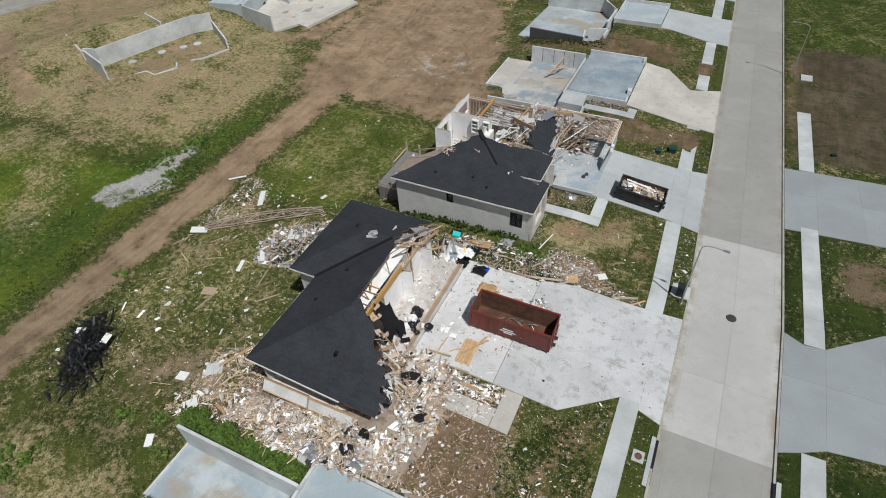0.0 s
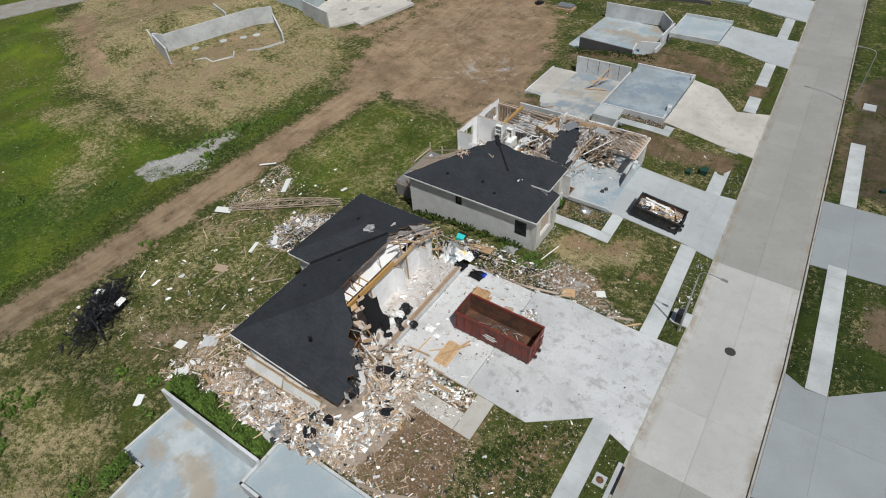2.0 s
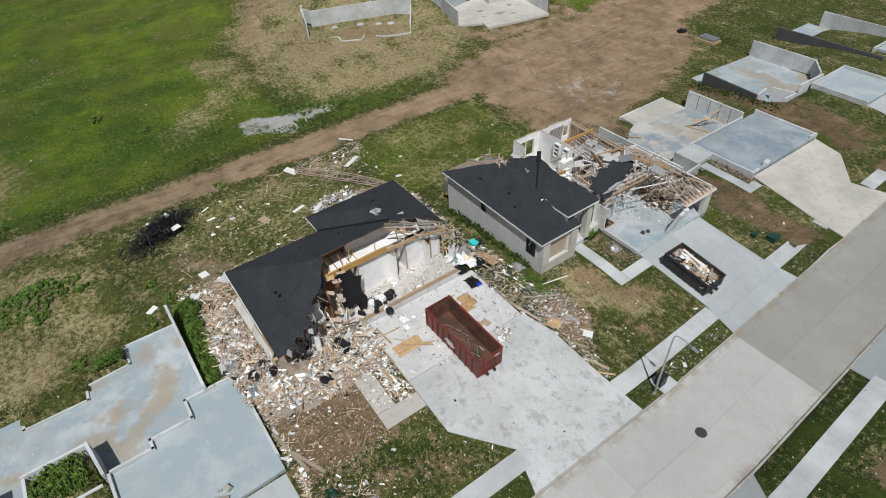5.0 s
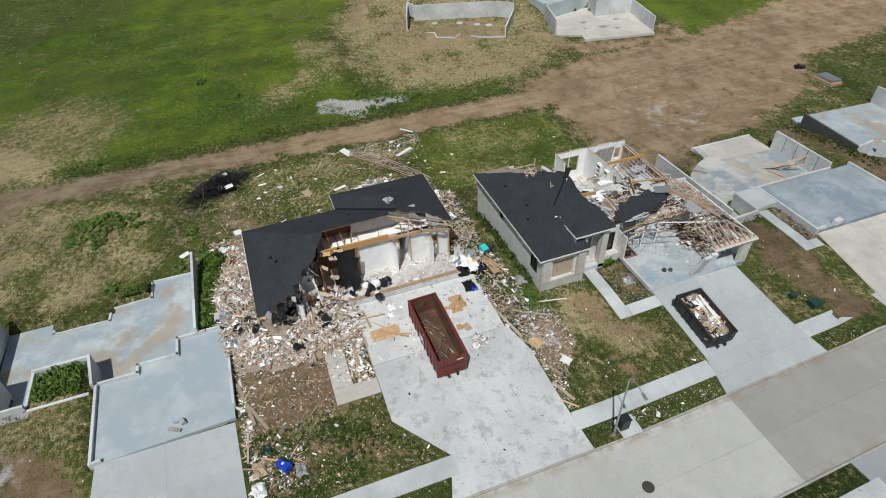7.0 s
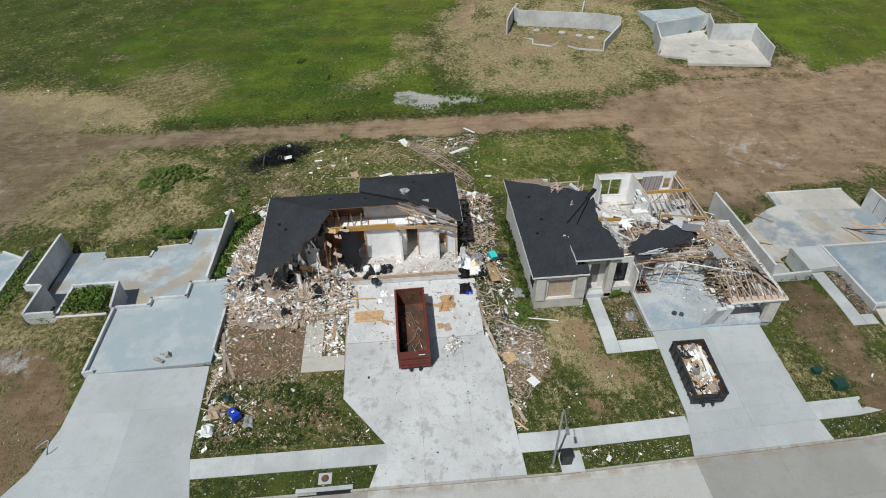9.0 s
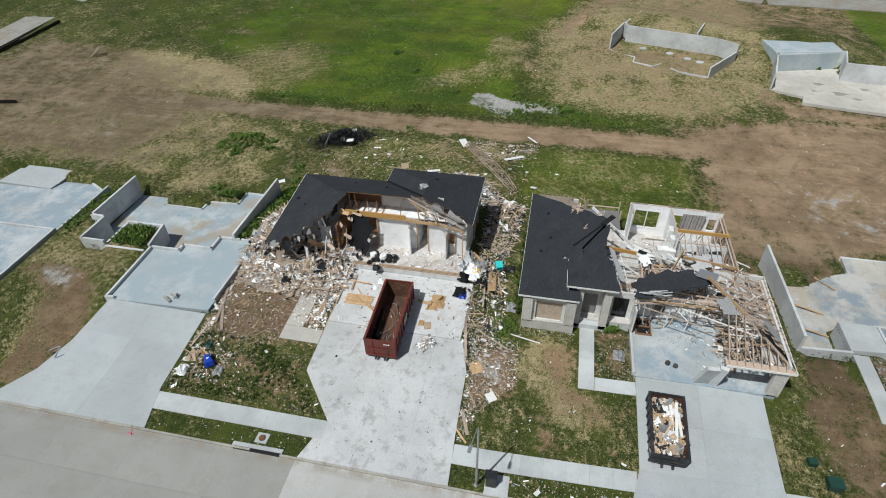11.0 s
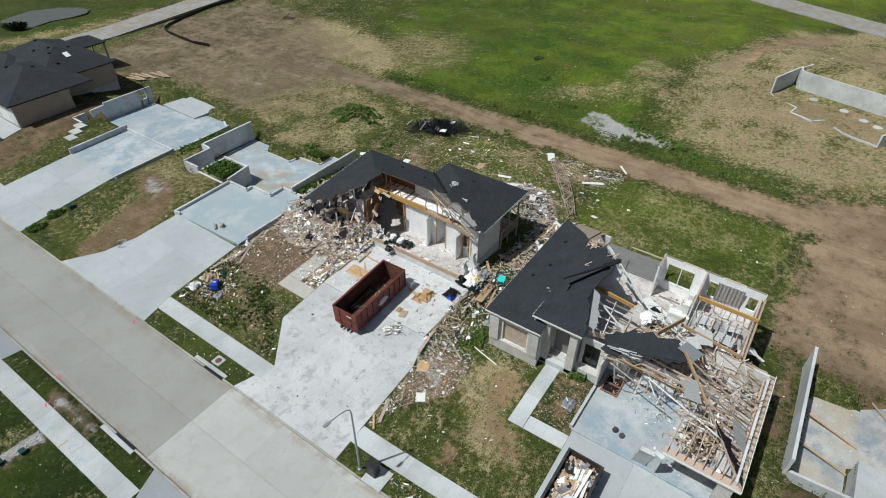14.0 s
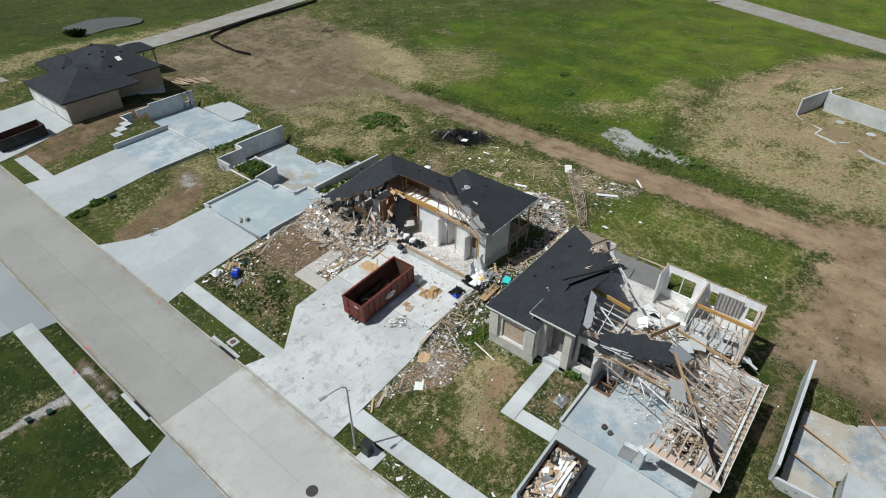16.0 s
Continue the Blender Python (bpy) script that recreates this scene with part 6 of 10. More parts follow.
timber(h2, (-21.75, 51.6, 4.76), (-21.6, 56.3, 4.82), 0.13, 0.32, GLULAM, "header_beam", "honey-coloured timber header")
timber(h2, (-17.9, 44.0, 5.05), (-17.4, 47.95, 5.0), 0.13, 0.34, GLULAM, "header_beam", "honey-coloured timber header")
timber(h2, (-17.5, 51.6, 5.1), (-17.3, 56.1, 4.6), 0.1, 0.26, FRESHWOOD, "header_beam", "split tan timber header")
timber(h2, (-21.2, 44.0, 6.75), (-19.9, 48.2, 3.6), 0.09, 0.26, BIT_WHITE, "fallen_fascia", "long pale fallen board")
timber(h2, (-21.1, 44.3, 6.5), (-20.5, 47.2, 3.9), 0.06, 0.12, GREYWOOD, "fallen_chord", "chord of a truss hanging from the roof edge")
for k in range(5):
    f, g = 0.1 + 0.19 * k, 0.2 + 0.18 * k
    timber(h2, (-20.6 + 0.6 * f, 44.8 + 2.4 * f, 6.7 - 2.7 * f), (-21.1 + 0.6 * g, 44.3 + 2.9 * g, 6.5 - 2.6 * g), 0.04, 0.08, BIT_WHITE if k % 2 else GREYWOOD, "fallen_web")
# framed hole in the main slope beside the valley
hole = [(-18.1, 43.3), (-20.4, 44.5), (-20.7, 45.1), (-18.4, 44.4)]
for p, q in zip(hole, hole[1:] + hole[:1]):
    timber(h2, (*p, s2(*p) + 0.06 - 0.4 * (p[1] > 44.0)), (*q, s2(*q) + 0.06 - 0.4 * (q[1] > 44.0)), 0.06, 0.1, BIT_PINK, "opening_frame")
# ragged soffit hanging along the torn edge of the porch roof
strip = Mesh()
top, low = [], []
for k in range(15):
    f = k / 14
    x, y = -15.2 + 2.8 * f, 45.25 + 0.95 * f
    top.append((x, y, pe(x, y) + 0.02))
    out = 0.45 + 0.3 * math.sin(3.1 * f) + rng.uniform(-0.16, 0.16)
    low.append((x - 0.2 * out + rng.uniform(-0.05, 0.05), y + 0.8 * out, pe(x, y) - 0.55 * out))
n = len(top)
strip.v = top + low + [(x, y, z - 0.03) for x, y, z in top + low]
for k in range(n - 1):
    strip.f += [(k, k + 1, n + k + 1, n + k), (2 * n + k, 3 * n + k, 3 * n + k + 1, 2 * n + k + 1), (n + k, n + k + 1, 3 * n + k + 1, 3 * n + k), (k + 1, k, 2 * n + k, 2 * n + k + 1)]
part("torn_soffit", strip, BIT_PALE, h2, "ragged grey sheet hanging from the broken roof edge")
# bay beside the kitchen: pink header boards round open ceiling joists
for a, b in (((-13.1, 46.1, 4.75), (-13.7, 48.3, 4.7)), ((-13.8, 48.3, 4.6), (-16.2, 48.25, 4.85))):
    timber(h2, a, b, 0.1, 0.5, BIT_PINK, "header_board", "pinkish sheathed header round the bay")
    a, b = Vector(a), Vector(b)
    for k in range(4):
        p = a.lerp(b, 0.1 + 0.26 * k)
        timber(h2, p + Vector((0, 0, -0.3)), p + Vector((rng.uniform(-0.1, 0.1), rng.uniform(-0.1, 0.1), 0.36)), 0.06, 0.1, (FRESHWOOD, BIT_WHITE)[k % 2], "cripple_stud")
for i in range(6):
    timber(h2, (-17.2 + 0.7 * i, 45.2 + 0.1 * i, 4.75), (-17.1 + 0.62 * i, 48.1, 4.6), 0.045, 0.12, (GREYWOOD, BIT_WHITE)[i % 2], "ceiling_joist")
timber(h2, (-17.3, 46.6, 4.85), (-13.4, 47.1, 4.8), 0.05, 0.12, BIT_WHITE, "strongback")
timber(h2, (-15.6, 45.6, 5.9), (-14.9, 48.2, 4.6), 0.06, 0.14, BIT_WHITE, "fallen_chord")
# ceiling strips over the back bedroom, with grey board sagging under them
for i in range(9):
    y = 52.0 + 0.5 * i
    timber(h2, (-21.55, y, 4.62), (-17.6 + rng.uniform(-0.3, 0.3), y + rng.uniform(-0.25, 0.1), 4.3 + rng.uniform(-0.2, 0.15)), 0.05, 0.11, (BIT_PALE, GREYWOOD, BIT_PALE)[i % 3], "ceiling_joist")
for x, y, w, d, tn in ((-20.4, 52.8, 1.5, 1.2, 5), (-19.0, 54.6, 1.3, 1.7, -8), (-20.6, 55.0, 1.1, 1.2, 12), (-18.6, 52.7, 1.0, 1.1, 30)):
    ragged_sheet("ceiling_board", h2, Matrix.Translation((x, y, 4.1)) @ pose(0, 0, 0, rng.uniform(-7, 7), rng.uniform(-10, 10), tn), w, d, BIT_PALE, "sagging sheet of pale ceiling board", 0.1)
for i in range(7):
    y = 51.9 + 0.62 * i
    timber(h2, (-24.7 + rng.uniform(0, 0.6), y, 1.7), (-23.8 + rng.uniform(0, 1.6), y + rng.uniform(-0.3, 0.3), 3.2 + rng.uniform(0, 1.2)), 0.045, 0.1, (BIT_WHITE, GREYWOOD, BIT_PINK)[i % 3], "fallen_joist")
# hip corner of the garage roof left as a skeleton: hip rafter, jack rafters, bottom chords
CX, CY, CZ, KG = -7.45, 58.5, 3.78, 0.55


def corner_roof(x, y):
    """The height of the garage roof's two corner slopes."""
    return CZ + KG * min(CX - x, CY - y)


timber(h2, (CX, CY, CZ), (-11.2, 54.75, corner_roof(-11.2, 54.75)), 0.05, 0.18, GREYWOOD, "hip_rafter")
timber(h2, (-10.6, 55.2, 5.75), (-13.3, 52.7, 6.75), 0.1, 0.24, FRESHWOOD, "hip_rafter", "split orange hip rafter")
for i in range(8):
    y = 54.1 + 0.55 * i
    far = max(0.5, min(CY - y, 3.4) - (0.0 if i % 3 else rng.uniform(0, 0.8)))
    timber(h2, (CX + 0.1, y, CZ), (CX - far, y + rng.uniform(-0.06, 0.06), CZ + KG * far), 0.045, 0.13, (BIT_PINK, GREYWOOD, BIT_TAN)[i % 3], "jack_rafter")
    timber(h2, (CX + 0.05, y + 0.05, 3.64), (CX - rng.uniform(2.6, 4.2), y + 0.05 + rng.uniform(-0.12, 0.12), 3.66), 0.045, 0.1, (GREYWOOD, BIT_PINK)[i % 2], "ceiling_joist")
for i in range(17):
    x = CX - 0.7 - 0.58 * i
    far = min(CX - x, 5.4) if i < 9 else rng.uniform(1.4, 4.6)
    tip = (x + rng.uniform(-0.08, 0.08), CY - far, CZ + KG * far - (rng.uniform(0, 0.5) if i >= 9 else 0))
    timber(h2, (x, CY + 0.1, CZ), tip, 0.045, 0.13, (GREYWOOD, BIT_PINK, GREYWOOD, BIT_PINK)[i % 4], "jack_rafter")
    if i > 2:
        reach = CY - rng.uniform(3.2, 5.2)
        timber(h2, (x + 0.06, CY - 0.1, 3.66), (x + 0.06 + rng.uniform(-0.25, 0.25), reach, 3.64 - rng.uniform(0, 0.35)), 0.045, 0.1, (GREYWOOD, BIT_WHITE, BIT_PINK)[i % 3], "bottom_chord")
        for s in (0.35, 0.7):
            if rng.random() < 0.7:
                timber(h2, (x + 0.03, CY - far * s, 3.66), (x + 0.03, CY - far * min(1, s + rng.choice((-0.18, 0.0, 0.2))), CZ + KG * far * s), 0.04, 0.08, (GREYWOOD, BIT_WHITE)[i % 2], "truss_web")
for y0, y1, x0, x1 in ((56.7, 56.75, -16.6, -8.9), (55.2, 55.1, -15.4, -10.4)):
    timber(h2, (x0, y0, corner_roof(-14, y0) - 0.12), (x1, y1, corner_roof(-14, y0) - 0.1), 0.04, 0.09, BIT_PINK, "purlin")
# eave boards, fascia and what is left of the decking on the corner
mb = Mesh()
mb.box(-17.8, -7.3, 58.15, 58.62, 3.6, 3.64)
part("eave_board", mb, GREYWOOD, h2, "pale bare eave boards")
mb = Mesh()
mb.box(-7.8, -7.22, 53.9, 58.6, 3.66, 3.7)
part("eave_board", mb, BIT_PINK, h2, "tan bare eave boards")
fascia(h2, [(-17.8, 58.66), (-7.2, 58.66)], 3.78)
fascia(h2, [(-7.15, 53.9), (-7.15, 58.66)], 3.78)
far_slope = plane(CX, CY, CZ + 0.1, 0, -KG)
front_slope = plane(CX, CY, CZ + 0.1, -KG, 0)
mb = Mesh()
mb.prism([(-7.5, 58.6)] + jag((-8.2, 57.9), (-9.3, 56.8), 5, 0.14, rng) + jag((-9.3, 56.8), (-10.3, 55.9), 4, 0.3, rng) + jag((-10.3, 55.9), (-9.9, 57.2), 4, 0.3, rng) + jag((-9.9, 57.2), (-9.0, 57.7), 3, 0.2, rng) + jag((-9.0, 57.7), (-8.6, 58.6), 3, 0.14, rng), far_slope, lambda x, y: far_slope(x, y) - 0.025)
part("torn_underlay", mb, UNDERLAY, h2, "torn black underlay along the hip")
mb = Mesh()
mb.prism(jag((-9.4, 58.55), (-10.2, 57.3), 3, 0.1, rng) + jag((-10.2, 57.3), (-11.4, 56.9), 3, 0.12, rng) + jag((-11.4, 56.9), (-11.2, 58.55), 3, 0.2, rng), far_slope, lambda x, y: far_slope(x, y) - 0.02)
part("roof_board", mb, BIT_GREY, h2, "grey roof board left on the rafters")
mb = Mesh()
mb.prism(jag((-10.6, 54.9), (-11.8, 54.0), 3, 0.12, rng) + jag((-11.8, 54.0), (-11.3, 53.2), 3, 0.12, rng) + jag((-11.3, 53.2), (-10.2, 54.0), 3, 0.15, rng), front_slope, lambda x, y: front_slope(x, y) - 0.025)
part("roof_board", mb, BIT_GREY, h2, "grey roof board left on the rafters")
for x, y, w, d, tn in ((-8.8, 57.3, 1.4, 1.1, 3), (-10.9, 57.2, 1.2, 1.0, 8), (-12.6, 57.5, 1.4, 0.9, -6), (-14.4, 57.2, 1.4, 1.2, 5), (-13.4, 55.6, 0.9, 0.8, 24), (-15.6, 56.4, 1.2, 1.3, -10)):
    ragged_sheet("garage_ceiling", h2, Matrix.Translation((x, y, 3.52)) @ pose(0, 0, 0, rng.uniform(-5, 5), rng.uniform(-5, 5), tn), w, d, BIT_PALE, "broken dusty ceiling board", 0.2)
for i in range(26):
    x, y = rng.uniform(-17.0, -8.2), rng.uniform(53.6, 58.0)
    a, tl = rng.choice((0.0, 1.57, 0.8, 2.4)) + rng.uniform(-0.25, 0.25), rng.uniform(0.5, 1.6)
    z = rng.uniform(3.6, 4.3)
    timber(h2, (x, y, z), (max(-17.5, min(-7.6, x + tl * math.cos(a))), max(52.5, min(58.3, y + tl * math.sin(a))), z + rng.uniform(-0.3, 0.6)), 0.04, rng.choice((0.06, 0.08, 0.1)), rng.choice((BIT_PINK, GREYWOOD, BIT_WHITE, FRESHWOOD)), "broken_web")
# the fallen black roof piece, lying high on the jammed trusses
lie = plane(-14, 50.5, 5.55, -0.1, 0.16)
edge = [(-13.4, 47.3), (-14.6, 48.7), (-14.9, 49.9), (-14.5, 50.7), (-15.05, 52.1), (-14.45, 52.4), (-14.1, 53.4), (-13.3, 52.9), (-12.8, 51.7), (-12.4, 50.9), (-12.3, 49.0), (-12.0, 47.5)]
torn = [q for k in range(12) for q in jag(edge[k], edge[(k + 1) % 12], 4, 0.34, rng)]
mb = Mesh()
mb.prism(torn, lambda x, y: lie(x, y) + 0.10 * math.sin(1.9 * y) + 0.07 * math.sin(2.6 * x + y), lambda x, y: lie(x, y) - 0.05 + 0.10 * math.sin(1.9 * y) + 0.07 * math.sin(2.6 * x + y))
part("fallen_roof_sheet", mb, SHINGLE, h2, "fallen piece of charcoal shingle roof")
mb = Mesh()
mb.obox(Matrix.Translation((-14.2, 53.0, 6.1)) @ pose(0, 0, 0, 8, -6, 62), 1.5, 0.95, 0.03)
part("metal_sheet", mb, GALV, h2, "bent pale metal sheet")
for x, y, z, w, d, tn in ((-17.4, 53.4, 4.9, 1.5, 1.1, 20), (-16.2, 52.9, 5.1, 1.2, 0.8, 35), (-18.4, 50.9, 4.3, 0.9, 0.7, 70)):
    ragged_sheet("roof_board", h2, Matrix.Translation((x, y, z)) @ pose(0, 0, 0, rng.uniform(-12, 12), rng.uniform(-10, 10), tn), w, d, BIT_PALE, "dusty grey sheet of roof board")
# long broken members jammed across the back of the garage
timber(h2, (-14.9, 50.5, 5.75), (-17.6, 51.7, 5.7), 0.09, 0.42, FRESHWOOD, "broken_plank", "wide tan plank thrown on the wreckage")
for a, b, w, mt in (((-12.0, 47.6, 4.2), (-12.9, 54.9, 4.4), 0.16, BIT_PINK), ((-12.2, 47.8, 4.5), (-11.7, 54.2, 4.9), 0.13, FRESHWOOD), ((-12.5, 50.3, 4.7), (-11.6, 54.3, 5.5), 0.14, BIT_PINK), ((-13.0, 48.2, 4.4), (-12.2, 53.0, 4.0), 0.12, GREYWOOD), ((-12.4, 49.0, 4.0), (-12.0, 55.6, 4.3), 0.12, BIT_TAN), ((-13.6, 49.4, 4.6), (-13.1, 55.4, 4.5), 0.14, BIT_PINK), ((-12.1, 48.4, 3.8), (-10.9, 52.8, 3.6), 0.1, GREYWOOD), ((-11.8, 51.2, 4.4), (-9.9, 56.4, 4.3), 0.1, BIT_WHITE)):
    timber(h2, a, b, 0.05, w, mt, "broken_chord")
for k in range(11):
    y = 48.2 + 0.6 * k
    timber(h2, (-12.2 + rng.uniform(-0.3, 0.2), y, 4.25), (-12.4 + rng.uniform(-0.5, 0.4), y + rng.choice((-0.5, 0.5)), 4.75 + rng.uniform(-0.2, 0.3)), 0.04, 0.09, (BIT_PINK, GREYWOOD, BIT_WHITE)[k % 3], "truss_web")
for k in range(6):
    ragged_sheet("soffit_strip", h2, Matrix.Translation((-12.2 + rng.uniform(-0.3, 0.15), 49.1 + rng.uniform(-0.7, 0.8), 5.15 + 0.05 * k)) @ pose(0, 0, 0, rng.uniform(-15, 5), -14, 86 + rng.uniform(-9, 9)), rng.uniform(0.7, 1.9), 0.10, BIT_PALE, "splintered white soffit strip", 0.25)
# props and walls under the wreckage
for i in range(10):
    x, y = -14.6 + rng.uniform(-0.6, 2.0), 48.4 + 0.55 * i
    timber(h2, (x, y, 1.02 if x > -14 else 1.56), (x + rng.uniform(-0.6, 0.6), y + rng.uniform(-0.5, 0.5), 4.4 + rng.uniform(-0.4, 0.8)), 0.05, 0.1, (GREYWOOD, BIT_WHITE, BIT_PINK)[i % 3], "leaning_stud")
for i in range(9):
    mb = Mesh()
    cx, cy = rng.uniform(-18.0, -14.0), rng.uniform(50.5, 56.0)
    a = radians(rng.choice((90, 84, 100, 60, 120, 0, -10)) + rng.uniform(-12, 12))
    half = rng.uniform(1.0, 2.0)
    dx, dy, z = half * math.cos(a), half * math.sin(a), rng.uniform(3.5, 4.6)
    truss_frame(mb, (cx - dx, cy - dy, z + rng.uniform(-0.5, 0.4)), (cx + dx, cy + dy, z + rng.uniform(-0.5, 0.4)), rng.uniform(0.3, 0.9), rng, 0.35)
    part("collapsed_truss", mb, (GREYWOOD, BIT_WHITE, BIT_PINK)[i % 3], h2)
for i in range(80):
    x, y, z = rng.uniform(-19.2, -13.0), rng.uniform(48.6, 57.2), rng.uniform(2.4, 4.4)
    a, tl = rng.choice((0.0, 1.57, 0.4, 1.1, 2.2)) + rng.uniform(-0.4, 0.4), rng.uniform(0.5, 1.9)
    timber(h2, (x, y, z), (x + tl * math.cos(a), y + tl * math.sin(a), z + rng.uniform(-0.7, 0.7)), 0.045, rng.choice((0.06, 0.08, 0.09, 0.12)), rng.choice((GREYWOOD, BIT_PINK, BIT_PINK, BIT_WHITE, FRESHWOOD)), "broken_web")
for i in range(22):
    ragged_sheet("broken_drywall", h2, Matrix.Translation((rng.uniform(-20.0, -13.2), rng.uniform(48.8, 57.0), rng.uniform(2.3, 4.2))) @ pose(0, 0, 0, rng.uniform(-30, 30), rng.uniform(-30, 30), rng.uniform(0, 180)), rng.uniform(0.5, 1.4), rng.uniform(0.4, 0.9), (BIT_WHITE, DRYWALL, BIT_GREY)[i % 3], "torn pale sheet of drywall", 0.2)
mb = Mesh()
for x0, x1, y0, y1 in ((-13.5, -11.7, 48.3, 48.4), (-13.5, -11.7, 49.5, 49.6), (-13.5, -13.4, 48.4, 49.5), (-11.8, -11.7, 48.4, 49.5), (-12.7, -12.6, 48.4, 49.5)):
    mb.box(x0, x1, y0, y1, 1.01, 1.14)
part("stair_frame", mb, DARKWOOD, h2, "dark timber frame lying at the back of the garage slab")
# black plate laid on the slab paints the darkness of an opening
mb = Mesh()
mb.prism([(-13.4, 48.4), (-11.8, 48.4), (-11.8, 49.5), (-13.4, 49.5)], 1.02, 1.004)
part("stair_opening", mb, UNDERLAY, h2, "flat black plate drawn as a dark opening in the slab")

# fittings left in the open rooms
def cabinet(x, y, z, w, d, h, turn, door_count, label, name="kitchen_cabinet", category="cabinet"):
    c = thing(name, (x, y, z), label, category)
    mb = Mesh()
    m = Matrix.Translation((x, y, z)) @ pose(0, 0, 0, 0, 0, turn)
    mb.obox(m @ Matrix.Translation((0, 0, h / 2)), w, d, h)
    part("body", mb, TRIM, c)
    for i in range(door_count):
        mb = Mesh()
        mb.obox(m @ Matrix.Translation((-w / 2 + w * (i + 0.5) / door_count, -d / 2 - 0.012, h / 2)), w / door_count - 0.03, 0.022, h - 0.1)
        dr = part("door", mb, TRIM, c)
        mb = Mesh()
        mb.obox(m @ Matrix.Translation((-w / 2 + w * (i + 0.85) / door_count, -d / 2 - 0.035, h / 2)), 0.02, 0.02, 0.14)
        part("handle", mb, BLACK_PLASTIC, dr, "black handle")
    return c


isl = cabinet(-20.9, 48.9, 1.55, 2.3, 1.15, 0.95, 62, 3, "white kitchen island with a dark sink, standing in the roofless kitchen", "kitchen_island")
mb = Mesh()
m = Matrix.Translation((-20.9, 48.9, 2.52)) @ pose(0, 0, 0, 0, 0, 62)
mb.obox(m, 2.45, 1.3, 0.05)
part("worktop", mb, TRIM, isl, "white worktop")
mb = Mesh()
mb.obox(m @ Matrix.Translation((0.3, 0, 0.03)), 0.8, 0.55, 0.02)
part("sink", mb, BLACK_PLASTIC, isl, "dark sink bowl")
for x0, x1 in ((-22.35, -21.55), (-20.95, -20.25)):
    unit = thing("wall_cabinet", (x0, 51.55, 3.2), "open white wall cabinet hung on the roofless kitchen wall", "cabinet", "wall cabinets")
    for nm, box in (("back", (x0, x1, 51.51, 51.535, 3.2, 4.78)), ("side", (x0, x0 + 0.04, 51.12, 51.505, 3.2, 4.78)), ("side", (x1 - 0.04, x1, 51.12, 51.505, 3.2, 4.78)), ("top", (x0 + 0.045, x1 - 0.045, 51.12, 51.505, 4.72, 4.78)), ("base", (x0 + 0.045, x1 - 0.045, 51.12, 51.505, 3.2, 3.26)), ("shelf", (x0 + 0.045, x1 - 0.045, 51.16, 51.505, 3.72, 3.76)), ("shelf", (x0 + 0.045, x1 - 0.045, 51.16, 51.505, 4.22, 4.26))):
        mb = Mesh()
        mb.box(*box)
        part(nm, mb, TRIM, unit)
cabinet(-20.2, 51.0, 1.55, 1.6, 0.65, 2.2, 92, 2, "tall white kitchen cabinet standing in the rubble")
cabinet(-19.2, 52.0, 1.55, 0.9, 0.7, 1.8, 80, 1, "white refrigerator standing in the rubble", "refrigerator", "refrigerator")
cabinet(-18.0, 51.2, 1.55, 1.4, 0.6, 0.9, 10, 2, "white base cabinet among fallen trusses")
# raised deck behind this house
deck2 = thing("timber_deck", (-28, 43.6, -0.4), "grey timber deck on posts behind the white house", "deck")
for i in range(23):
    mb = Mesh()
    mb.box(-28.95 + i * 0.15, -28.81 + i * 0.15, 40.9, 47.6, 1.26, 1.3)
    part("board", mb, DECKING, deck2)
for x, y in ((-28.85, 41.0), (-28.85, 44.2), (-28.85, 47.5), (-27.2, 41.0), (-27.2, 47.5)):
    mb = Mesh()
    mb.box(x - 0.07, x + 0.07, y - 0.07, y + 0.07, land(x, y) - 0.1, 2.5)
    part("post", mb, GREYWOOD, deck2)
for x0, x1, y0, y1 in ((-28.95, -25.5, 40.9, 40.96), (-28.95, -25.5, 47.54, 47.6), (-28.95, -28.89, 41.0, 47.5)):
    mb = Mesh()
    mb.box(x0, x1, y0, y1, 1.0, 1.255)
    part("joist", mb, GREYWOOD, deck2)
for i in range(9):
    mb = Mesh()
    mb.box(-28.9 + 0.4 * i, -28.54 + 0.4 * i, 40.86, 40.9, land(-27, 41) - 0.05, 1.0)
    part("skirt_board", mb, DECKING, deck2, "dark skirting board under the deck")
mb = Mesh()
mb.box(-28.9, -28.8, 44.2, 47.5, 1.75, 1.85)
part("rail", mb, GREYWOOD, deck2)

# ---------------------------------------------------------------- the finished tan house at the end of the row
h3 = thing("finished_house", (-15, -40, 0.9), "intact tan house with charcoal hip roof and white garage doors", "house")
GZ = 1.75
fp = [(-7.0, -30.5), (-14.3, -30.5), (-14.3, -34.5), (-23.0, -34.5), (-23.0, -49.0), (-12.0, -49.0), (-12.0, -43.2), (-7.0, -43.2)]
mb = Mesh()
mb.prism(fp, GZ + 0.02, -0.8)
part("foundation", mb, WALL_CONC, h3)
for a, b in zip(fp, fp[1:] + fp[:1]):
    ops = []
    if a == (-14.3, -34.5):
        ops = [(1.6, 2.3, GZ + 1.7, GZ + 2.7)]
    if b == (-7.0, -30.5):
        ops = [(0.8, 3.4, GZ, GZ + 2.3), (4.2, 6.8, GZ, GZ + 2.3), (8.0, 10.6, GZ, GZ + 2.3)]
    wall(h3, a, b, GZ + 0.02, GZ + 3.0, TANWALL if len(ops) < 3 else SIDING, openings=ops)
    if len(ops) == 1:
        window(h3, a, b, ops[0], mullions=0, mat=BLACK_PLASTIC)
